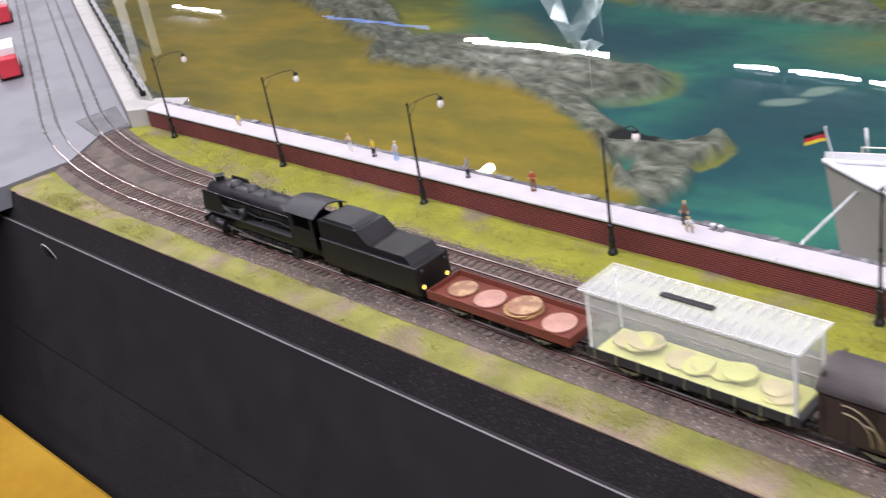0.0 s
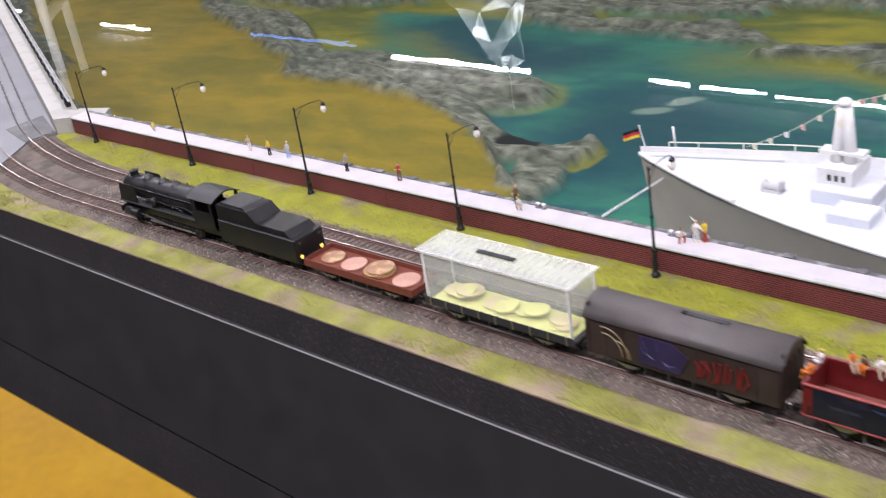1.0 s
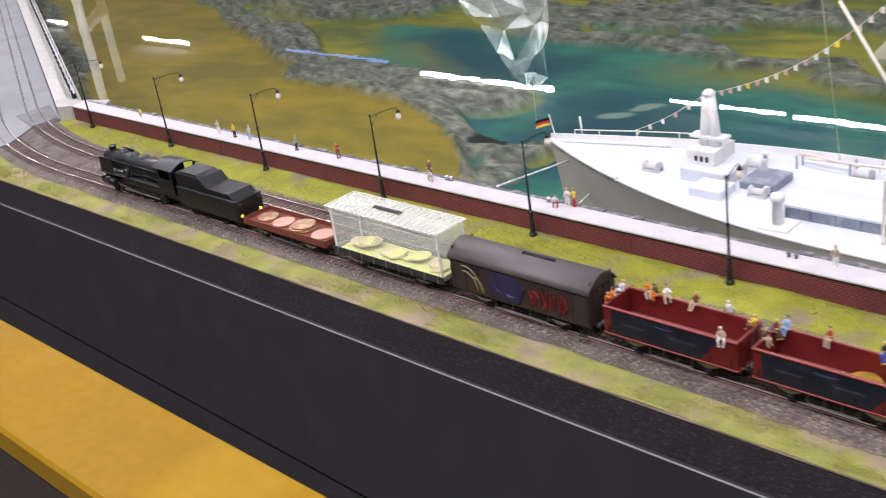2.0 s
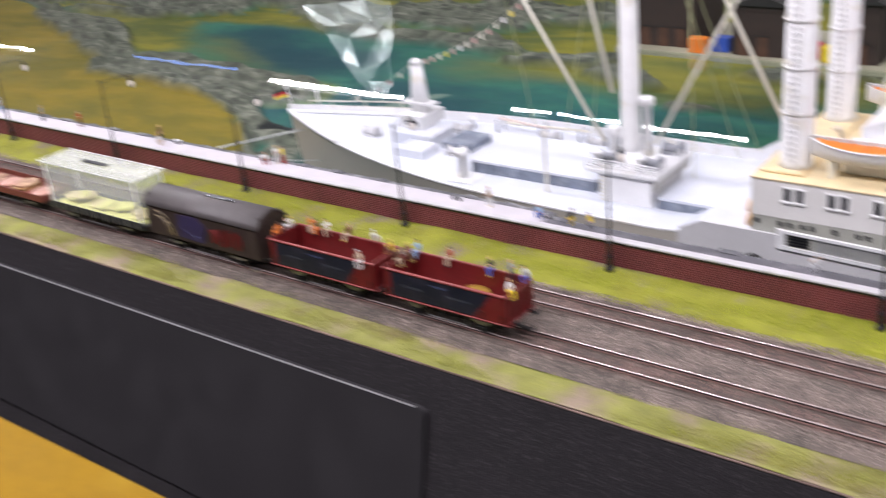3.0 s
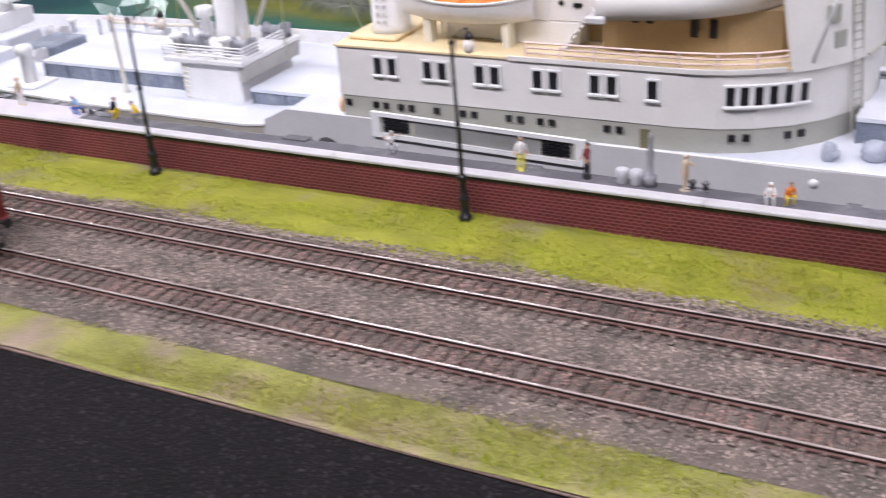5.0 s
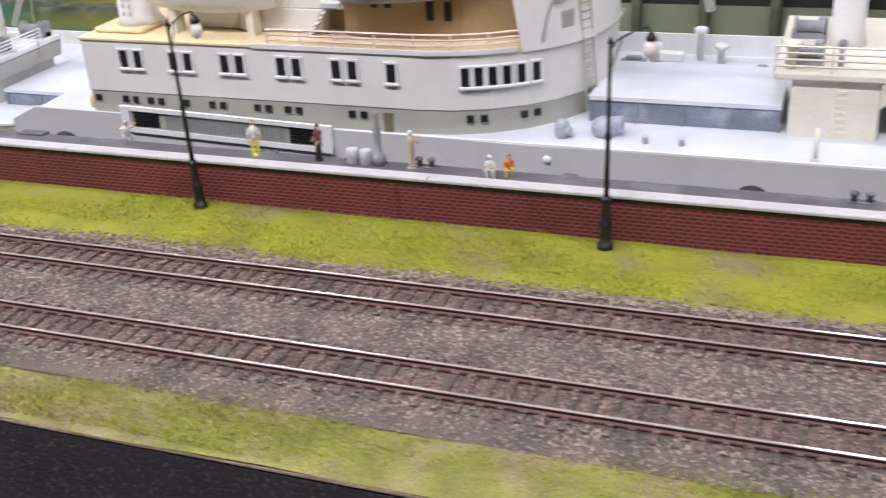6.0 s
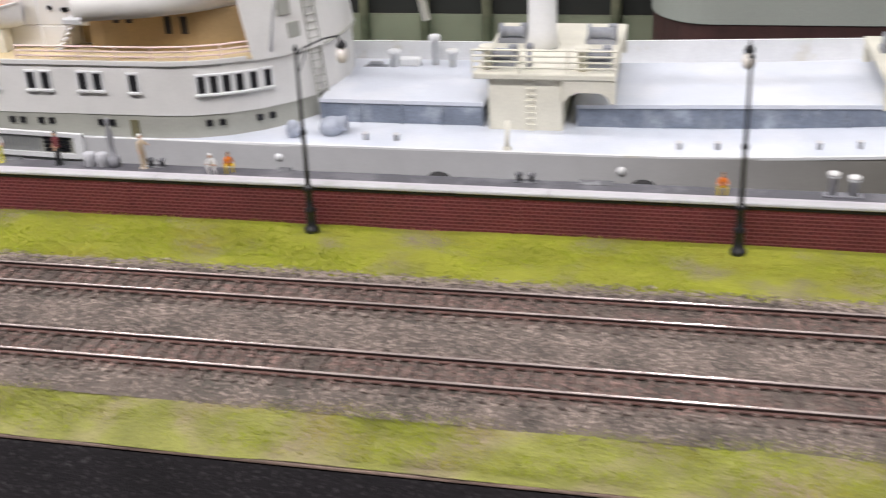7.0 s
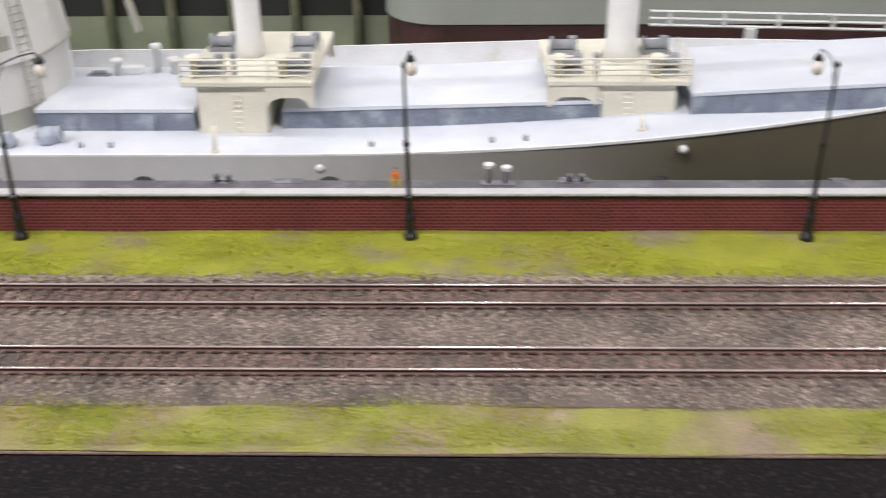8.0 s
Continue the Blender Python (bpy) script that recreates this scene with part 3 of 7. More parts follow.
    at = ob.data.color_attributes.new("paint", "FLOAT_COLOR", "POINT")
    at.data.foreach_set("color", col.reshape(-1))
    for p in ob.data.polygons:
        p.use_smooth = True
    return tagged(ob, label="painted sea floor of sand, reef rock and teal deep water", category="sea floor", kind="structure")


sea_floor()
tagged(piece("layout_plinth", lambda bm: (box(bm, -4.6, 1.6, 0.17, 3.2, -1.048, -0.33), box(bm, -2.6, 1.4, -0.17, 0.168, -1.048, -0.602)), material("plinth_black", (0.03, 0.028, 0.03), 0.7)),
       label="black plinth that carries the model layout", category="plinth", kind="structure")
tagged(piece("water", lambda bm: bm.faces.new([bm.verts.new(v) for v in
       ((-4.6, 0.152, SEA), (1.6, 0.152, SEA), (1.6, 3.2, SEA), (-4.6, 3.2, SEA))]), WATER),
       label="clear glossy water surface over the sea floor", category="water", kind="structure").visible_shadow = False


# ---- layout base, track, quay ----
TURN, XC, YC = 0.407, -1.43, 1.0
DIRX, DIRY = -math.cos(TURN), math.sin(TURN)


def track_line(y, far=2.9):
    """Points of a track's centre line that runs along y, bends north at the west end and goes on over the bridge deck."""
    r = YC - y
    pts = [(1.3, y), (XC, y)]
    pts += [(XC - r * math.sin(TURN * k / 14), YC - r * math.cos(TURN * k / 14)) for k in range(1, 15)]
    pts.append((pts[-1][0] + DIRX * far, pts[-1][1] + DIRY * far))
    return pts


def ribbon(bm, line, off0, off1, z0, z1, mi=0, mi_top=None):
    """A bar along a line, from off0 to off1 beside it (to the right of its run)."""
    rows = []
    for i, p in enumerate(line):
        a, b = Vector(line[max(i - 1, 0)]), Vector(line[min(i + 1, len(line) - 1)])
        d = (b - a).normalized()
        n = Vector((d.y, -d.x))
        rows.append([bm.verts.new((p[0] + n.x * o, p[1] + n.y * o, z)) for o, z in ((off0, z0), (off1, z0), (off1, z1), (off0, z1))])
    for r, s in zip(rows, rows[1:]):
        for k in range(4):
            f = bm.faces.new((r[k], r[(k + 1) % 4], s[(k + 1) % 4], s[k]))
            f.material_index = (mi if mi_top is None else mi_top) if k == 2 else mi
    bm.faces.new(rows[0])
    bm.faces.new(rows[-1][::-1])


def layout_base():
    def turf(bm):
        nx, ny = 300, 30
        g = [[bm.verts.new((-1.75 + 3.05 * i / nx, -0.052 + 0.186 * j / ny + (0.0006 * noise.noise(Vector((i * 0.37, 3.1, 0))) if j == 0 else 0),
                            0.0012 * noise.noise(Vector((i * 0.21, j * 0.5, 0.3))) - (0.0015 if j == 0 else 0))) for i in range(nx + 1)] for j in range(ny + 1)]
        for j in range(ny):
            for i in range(nx):
                f = bm.faces.new((g[j][i], g[j][i + 1], g[j + 1][i + 1], g[j + 1][i]))
                f.smooth, f.material_index = True, 1 if j < 7 else 0
    tagged(piece("ground", turf, [TURF, TURFDRY]), label="turf-covered layout ground beside the two tracks", category="ground", kind="structure")
    tagged(piece("layout_board", lambda bm: (box(bm, -1.64, 1.3, -0.0505, 0.13, -0.05, -0.0035), rounded_box(bm, -1.64, 1.3, -0.0518, -0.0506, -0.0036, -0.0022, 0.0003)), material("board_edge", (0.34, 0.24, 0.19), 0.7, vary=0.45, blotch=30)),
           label="thin board under the layout ground", category="board", kind="structure")

    def bed(bm):
        line = track_line(0.027, 0.05)
        rows = []
        for i, p in enumerate(line):
            a, b = Vector(line[max(i - 1, 0)]), Vector(line[min(i + 1, len(line) - 1)])
            d = (b - a).normalized()
            n = Vector((d.y, -d.x))
            rows.append([bm.verts.new((p[0] - n.x * o, p[1] - n.y * o, z)) for o, z in ((0.053, 0.0004), (0.044, 0.0028), (-0.041, 0.0028), (-0.050, 0.0004))])
        for r, s in zip(rows, rows[1:]):
            for k in range(3):
                bm.faces.new((r[k], r[k + 1], s[k + 1], s[k]))
    tagged(piece("track_bed", bed, BED), label="brown-grey ballast bed under both tracks", category="ballast", kind="structure")


layout_base()


def scatter_stones():
    """Loose ballast: small broken stones over the bed, thinner towards its edges."""
    rng = np.random.RandomState(5)
    n = 150000
    x, y = rng.uniform(-1.45, 0.62, n), rng.uniform(-0.0285, 0.0855, n)
    edge = 0.0045 * fbm(x, y * 0, 12, 4, 30.0)
    keep = (y > -0.0235 + edge - np.abs(rng.normal(0, 0.0025, n))) & (y < 0.0805 + edge * 0.8 + np.abs(rng.normal(0, 0.0028, n)))
    near = x > -0.62
    keep &= near | (rng.rand(n) < 0.35)
    for yc in (0.0, 0.05375):
        for s in (-0.00825, 0.00825):
            keep &= np.abs(y - yc - s) > 0.0013
    pitch = np.abs(((x / 0.0072) % 1.0) - 0.5) > 0.30
    on = (np.abs(y) < 0.0155) | (np.abs(y - 0.05375) < 0.0155)
    keep &= ~(pitch & on & (rng.rand(n) < 0.42))
    x, y = x[keep], y[keep]
    n = len(x)
    inside = (y > -0.0165) & (y < 0.0705)
    z = np.where(inside, 0.0028, np.where(y < 0, np.clip((y + 0.0255) / 0.009, 0, 1), np.clip((0.0805 - y) / 0.009, 0, 1)) * 0.0024 + 0.0005)
    z = np.where(((np.abs(y) < 0.0155) | (np.abs(y - 0.05375) < 0.0155)) & (np.abs(((x / 0.0072) % 1.0) - 0.5) > 0.30), 0.0040, z)
    size = rng.uniform(0.00050, 0.00105, n)
    oily = (np.abs(y) < 0.0118) | (np.abs(y - 0.05375) < 0.0118)
    base = np.array([(1, 0, 0), (-0.5, 0.87, 0), (-0.5, -0.87, 0), (0.1, 0, 0.9), (0, 0.1, -0.7)])
    a = rng.uniform(0, 2 * np.pi, n)
    jit = rng.uniform(0.65, 1.25, (n, 5, 1)) * base[None]
    c, s = np.cos(a)[:, None], np.sin(a)[:, None]
    vx, vy = jit[..., 0] * c - jit[..., 1] * s, jit[..., 0] * s + jit[..., 1] * c
    tl = rng.normal(0, 0.35, (n, 1))
    vz = jit[..., 2] + vx * tl
    P = np.stack([x[:, None] + vx * size[:, None], y[:, None] + vy * size[:, None], z[:, None] + (vz + 0.2) * size[:, None] * 0.8], -1).reshape(-1, 3)
    tri = np.array([(0, 1, 3), (1, 2, 3), (2, 0, 3), (1, 0, 4), (2, 1, 4), (0, 2, 4)])
    for pick, mat_, lab in ((~oily, BALLAST, "loose brown and grey ballast stones"), (oily, BALLASTDARK, "darker oily ballast stones between the rails")):
        m = int(pick.sum())
        F = (np.arange(m)[:, None, None] * 5 + tri[None]).reshape(-1, 3)
        tagged(raw("ballast", P.reshape(-1, 5, 3)[pick].reshape(-1, 3).tolist(), F.tolist(), mat_), label=lab, category="ballast", kind="stuff")


scatter_stones()


def scatter_grass():
    """Static grass: short leaning fibres in clumps on the turf strips."""
    rng = np.random.RandomState(9)
    n = 210000
    x = rng.uniform(-1.65, 0.62, n)
    far_strip = rng.rand(n) < 0.45
    y = np.where(far_strip, rng.uniform(0.080, 0.1295, n), rng.uniform(-0.0505, -0.0165, n))
    dens = fbm(x, y * 1.4, 17, 4, 38.0) + 0.35 * fbm(x, y, 5, 3, 160.0)
    middle = np.where(far_strip, np.minimum((y - 0.0815) / 0.006, 1.0), np.minimum((-0.0188 - y) / 0.005, np.minimum((y + 0.052) / 0.004, 1.0)))
    keep = (dens + rng.normal(0, 0.3, n) + 1.4 * np.minimum(middle, 0) + np.where(far_strip, 0.70, np.clip(0.24 + 0.62 * x, -0.30, 0.36))) > 0.0
    keep &= (x > -0.8) | (rng.rand(n) < 0.55)
    x, y, dens, far_strip = x[keep], y[keep], dens[keep], far_strip[keep]
    n = len(x)
    h = rng.uniform(0.0011, 0.0026, n) * np.clip(0.85 + 0.35 * dens, 0.6, 1.3)
    a, lean, w = rng.uniform(0, 2 * np.pi, n), rng.uniform(0.2, 1.1, n), rng.uniform(0.00016, 0.0003, n)
    dx, dy = np.cos(a), np.sin(a)
    bend = rng.uniform(0, 2 * np.pi, n)
    z0 = np.zeros(n)
    P = np.stack([np.stack([x - dy * w, y + dx * w, z0], -1), np.stack([x + dy * w, y - dx * w, z0], -1),
                  np.stack([x + np.cos(bend) * lean * h, y + np.sin(bend) * lean * h, h], -1)], 1).reshape(-1, 3)
    dull = np.clip(0.30 - 1.3 * (x + 0.55) + 0.3 * fbm(x, y * 2, 41, 4, 20.0), 0, 0.92)
    dry = (far_strip & (rng.rand(n) < dull)) | ~far_strip & (rng.rand(n) < np.clip(0.72 - 1.1 * (x + 0.30) + 0.55 * fbm(x, y * 2, 29, 4, 24.0), 0.08, 0.95))
    for pick, mat_, lab in ((~dry, BLADE, "yellow-green static grass in uneven clumps"), (dry, DRYBLADE, "dry olive static grass along the layout edges")):
        Q = P.reshape(-1, 3, 3)[pick].reshape(-1, 3)
        tagged(raw("static_grass", Q.tolist(), np.arange(len(Q)).reshape(-1, 3).tolist(), mat_), label=lab, category="grass", kind="stuff")


scatter_grass()

GAUGE, RAILZ = 0.0165, 0.0062


def railway_track(y, label):
    t = thing("railway_track", (0, 0, 0), label, "railway track", "tracks")
    line = track_line(y)
    for s in (-1, 1):
        o = s * GAUGE / 2

        def rail(bm):
            prof = [(-0.0011, 0.0038), (0.0011, 0.0038), (0.0011, 0.0044), (0.0003, 0.0047), (0.0003, 0.0052), (0.0006, 0.0054), (0.0006, RAILZ - 0.00025), (0.00045, RAILZ),
                    (-0.00045, RAILZ), (-0.0006, RAILZ - 0.00025), (-0.0006, 0.0054), (-0.0003, 0.0052), (-0.0003, 0.0047), (-0.0011, 0.0044)]
            rows = []
            for i, p in enumerate(line):
                a, b = Vector(line[max(i - 1, 0)]), Vector(line[min(i + 1, len(line) - 1)])
                d = (b - a).normalized()
                n = Vector((d.y, -d.x))
                rows.append([bm.verts.new((p[0] + n.x * (o + e), p[1] + n.y * (o + e), z)) for e, z in prof])
            m = len(prof)
            for i, (r, q) in enumerate(zip(rows, rows[1:])):
                for k in range(m):
                    bm.faces.new((r[k], r[(k + 1) % m], q[(k + 1) % m], q[k])).material_index = 1 if k in (6, 7, 8) and i < 11 else 0 if i >= 11 else 2 if k in (1, 2, 12, 13) else 0
            bm.faces.new(rows[0])
            bm.faces.new(rows[-1][::-1])
        piece("rail", rail, [RAILSIDE, RAILTOP, RAILFOOT], t)
        piece("groove", lambda bm: ribbon(bm, line[13:], o - 0.0024, o + 0.0024, 0.0040, 0.0053), QUAYEDGE, t, "dark groove beside the sunk rail")
    bm = bmesh.new()
    rounded_box(bm, -0.00135, 0.00135, y - 0.0150, y + 0.0150, 0.0012, 0.0038, 0.0003)
    for s in (-1, 1):
        for q in (-1, 1):
            c = y + s * GAUGE / 2 + q * 0.0017
            box(bm, -0.0009, 0.0009, c - 0.0006, c + 0.0006, 0.0038, 0.0045)
    first = part("sleeper", bm, SLEEPER, t)
    k0, k1 = -118, 62
    first.location.x = k0 * 0.0072
    for k in range(k0 + 1, k1):
        o = new("sleeper", first.data)
        o.parent, o.location.x = t, k * 0.0072

    def rest(bm):
        for k in list(range(-198, k0)) + list(range(k1, 175)):
            box(bm, k * 0.0072 - 0.00135, k * 0.0072 + 0.00135, y - 0.0150, y + 0.0150, 0.0012, 0.0038)
        r = YC - y
        for k in range(1, 38):
            a = k * 0.0072 / r
            if a < TURN * 0.72:
                c, s = math.cos(a), math.sin(a)
                px, py = XC - r * s, YC - r * c
                vs = [bm.verts.new((px + (-c) * u + s * w, py + s * u + c * w, z)) for z in (0.0012, 0.0038) for u, w in
                      ((-0.00135, -0.015), (0.00135, -0.015), (0.00135, 0.015), (-0.00135, 0.015))]
                for f in ((0, 1, 2, 3), (4, 7, 6, 5), (0, 4, 5, 1), (1, 5, 6, 2), (2, 6, 7, 3), (3, 7, 4, 0)):
                    bm.faces.new([vs[i] for i in f])
    piece("sleeper_run", rest, SLEEPERS, t, kind="stuff")
    return t


railway_track(0.0, "model track with brown sleepers under the train")
railway_track(0.05375, "empty model track with brown sleepers beside the grass")

QY, QZ = 0.1305, 0.0215


def quay():
    q = tagged(piece("quay_wall", lambda bm: box(bm, -1.664, 1.3, QY, QY + 0.010, -0.004, 0.0185), BRICK),
               label="dark red brick quay wall behind the grass", category="wall", kind="structure")
    for k in range(-8, 7):
        piece("pier_strip", lambda bm: box(bm, k * 0.2 + 0.097, k * 0.2 + 0.101, QY - 0.0005, QY + 0.001, -0.002, 0.0183), BRICK, q)
    for k in range(15):
        x0 = -1.664 + k * 0.1976
        piece("coping_slab", lambda bm: rounded_box(bm, x0, x0 + 0.1972, QY - 0.0016, QY + 0.0035, 0.0203, QZ + 0.0006, 0.0004), COPING, q)
    # near-black strip filling the gap below the coping slabs
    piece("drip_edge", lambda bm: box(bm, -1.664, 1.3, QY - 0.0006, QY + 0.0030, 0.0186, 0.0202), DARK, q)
    tagged(piece("quay_pavement", lambda bm: (rounded_box(bm, -1.668, -0.47, QY + 0.0036, 0.1535, 0.012, QZ, 0.0004), rounded_box(bm, -0.4698, 1.3, QY + 0.0036, 0.1375, 0.012, QZ, 0.0004)), QUAYTOP),
           label="pale concrete walkway along the quay", category="pavement", kind="structure")

    tagged(piece("quay_lane", lambda bm: box(bm, -0.4698, 1.3, 0.1386, 0.1482, 0.010, 0.0208), QUAYLANE), label="dark asphalt lane behind the pale quay walkway", category="pavement", kind="structure")

    def edge(bm):
        box(bm, -1.668, -0.47, 0.1536, 0.1605, -0.27, 0.0203)
        box(bm, -0.4698, 1.3, 0.1483, 0.1508, -0.27, 0.0200)
        box(bm, -0.4698, 1.3, 0.1376, 0.1385, 0.012, 0.0206)
        rng = random.Random(2)
        for k in range(60):
            x = -1.64 + k * 0.049 + rng.uniform(-0.01, 0.01)
            d = 0.0 if x < -0.5 else -0.0096
            if x < -0.5 or k % 3 == 0:
                box(bm, x, x + rng.uniform(0.006, 0.02), 0.1545 + d, 0.1605 + d + rng.uniform(0.0002, 0.001), 0.0190, 0.0205 + rng.uniform(0.0002, 0.0012))
    tagged(piece("quay_edge", edge, QUAYEDGE), label="dark fender beam along the water side of the quay", category="quay edge", kind="structure")


quay()


def street_lamp():
    t = thing("street_lamp", (0, 0, 0), "tall black street lamp with white globe beside the quay wall", "street lamp", "quay street lamps")
    piece("base", lambda bm: lathe(bm, [(0.0036, 0), (0.0036, 0.0025), (0.0026, 0.0032), (0.0023, 0.010), (0.0028, 0.011), (0.0028, 0.0125), (0.0019, 0.0135),
                                        (0.0018, 0.021), (0.0024, 0.022), (0.0024, 0.0235), (0.0013, 0.0250)], seg=10), IRON, t)
    piece("post", lambda bm: lathe(bm, [(0.0012, 0.025), (0.0010, 0.05), (0.0015, 0.0505), (0.0015, 0.052), (0.0009, 0.053), (0.0007, 0.0900), (0.0014, 0.0903), (0.0003, 0.0930)], seg=8), IRON, t)

    def arm(bm):
        pts = [(0, 0.0, 0.0875), (0, 0.006, 0.0900), (0, 0.022, 0.0900), (0, 0.034, 0.0885), (0, 0.037, 0.0845)]
        for p, q in zip(pts, pts[1:]):
            rod(bm, p, q, 0.0004, seg=6)
        rod(bm, (0, 0.001, 0.080), (0, 0.010, 0.0897), 0.0003, seg=5)
        lathe(bm, [(0.0010, 0), (0.0024, -0.002), (0.0024, -0.0032)], (0, 0.037, 0.0855), seg=8)
    piece("arm", arm, IRON, t)
    piece("globe", lambda bm: ball(bm, (0, 0.037, 0.0783), 0.0031, sz=1.3, seg=12, rings=8), GLOBE, t, "white frosted globe")
    return t


lamp_ = street_lamp()
LAMPY = 0.1215
lamp_.matrix_basis = pose(-1.6, LAMPY, 0)
for k in range(-7, 4):
    copy_thing(lamp_, pose(k * 0.2, LAMPY, 0, 0, random.Random(k).uniform(-1.2, 1.2), 14 if k in (-1, -2, -3) else -16 if k == 0 else -5 if k == 2 else random.Random(k + 50).uniform(-4, 4)))


def front():
    def slope(z):
        return -0.051 + 0.24 * z

    def felt(bm):
        vs = [bm.verts.new(v) for v in ((-2.6, slope(0), -0.0045), (1.4, slope(0), -0.0045), (1.4, slope(-0.6), -0.6), (-2.6, slope(-0.6), -0.6))]
        bm.faces.new(vs)
        vs2 = [bm.verts.new((v.co.x, v.co.y + 0.004, v.co.z)) for v in vs]
        bm.faces.new(vs2[::-1])
        for i in range(4):
            bm.faces.new((vs[i], vs2[i], vs2[(i + 1) % 4], vs[(i + 1) % 4]))
    f = tagged(piece("wall_fascia", felt, FELT), label="black felt fascia below the layout edge", category="fascia", kind="structure")

    def plate(bm):
        z1, z0, xr, r = -0.031, -0.172, -0.441, 0.005
        out = [(-2.6, -0.138), (-1.2, -0.163), (xr - r, z0 - 0.004), (xr - r * 0.3, z0 - 0.004 + r * 0.3), (xr, z0 - 0.004 + r), (xr, z1 - r), (xr - r * 0.3, z1 - r * 0.3), (xr - r, z1), (-2.6, z1)]
        a = [bm.verts.new((x, slope(z) - 0.0008, z)) for x, z in out]
        b = [bm.verts.new((x, slope(z) - 0.0036, z)) for x, z in out]
        c = [bm.verts.new((x + (-0.0013 if x > -1 else 0), slope(z) - 0.0042, z + (0.0012 if z < -0.1 else -0.0016))) for x, z in out]
        bm.faces.new(c)
        for i in range(len(out)):
            j = (i + 1) % len(out)
            bm.faces.new((a[i], a[j], b[j], b[i]))
            # lower bevel in lighter grey: a faint highlight as colour
            bm.faces.new((b[i], b[j], c[j], c[i])).material_index = 2 if i in (0, 1) else 0
    gm = piece("finger_hole", lambda bm: lathe(bm, [(0.010, 0.0), (0.0125, -0.0012), (0.0135, -0.0010), (0.0140, 0.0)], (0, 0, 0), "y", 20), [PANELEDGE], f, "light rim of a finger hole")
    gm.matrix_basis = pose(-1.566, -0.0665, -0.050, 13, 0, 0)
    hm = piece("hole", lambda bm: lathe(bm, [(0.0001, -0.0014), (0.0118, -0.0014), (0.0118, 0.0)], (0.001, 0, 0.0015), "y", 20), DARK, f)
    hm.matrix_basis = pose(-1.566, -0.0665, -0.050, 13, 0, 0)
    p = piece("access_panel", plate, [PANEL, PANELEDGE, LOCOGREY])
    tagged(p, label="smooth black access panel with a bright top edge", category="access panel")
    gm.parent = hm.parent = p

    # light grey strip: the panel edge's highlight put into the colour
    def highlight_strip(bm):
        zt = -0.0318
        for k in range(24):
            x0, x1 = -2.6 + 2.15 * k / 24, -2.6 + 2.15 * (k + 1) / 24
            vs = [bm.verts.new((x, slope(z) - o, z)) for x in (x0, x1) for z, o in ((zt, 0.0042), (zt + 0.0008, 0.0042), (zt + 0.0008, 0.0030), (zt, 0.0030))]
            for q in range(4):
                bm.faces.new((vs[q], vs[(q + 1) % 4], vs[4 + (q + 1) % 4], vs[4 + q]))
    piece("edge_trim", highlight_strip, PANELEDGE, p, "thin light strip for the highlight on the panel's top edge")


    def board(bm):
        rounded_box(bm, -2.6, 1.4, -0.3555, -0.277, 0.028, 0.050, 0.0025)
    b = thing("barrier_rail", (0, 0, 0), "varnished yellow wooden barrier rail in front of the layout", "rail")
    piece("board", board, BRASSY, b)
    piece("skirt", lambda bm: box(bm, -2.6, 1.4, -0.351, -0.340, -0.5, 0.0278), material("skirt_dark_wood", (0.035, 0.022, 0.015), 0.6, grain=60), b, "dark wooden skirt")
    for x in (-2.4, -1.2, 0.0, 1.2):
        piece("post", lambda bm: rounded_box(bm, x - 0.03, x + 0.03, -0.319, -0.285, -1.05, 0.0278, 0.003), MATS["skirt_dark_wood"], b)


front()


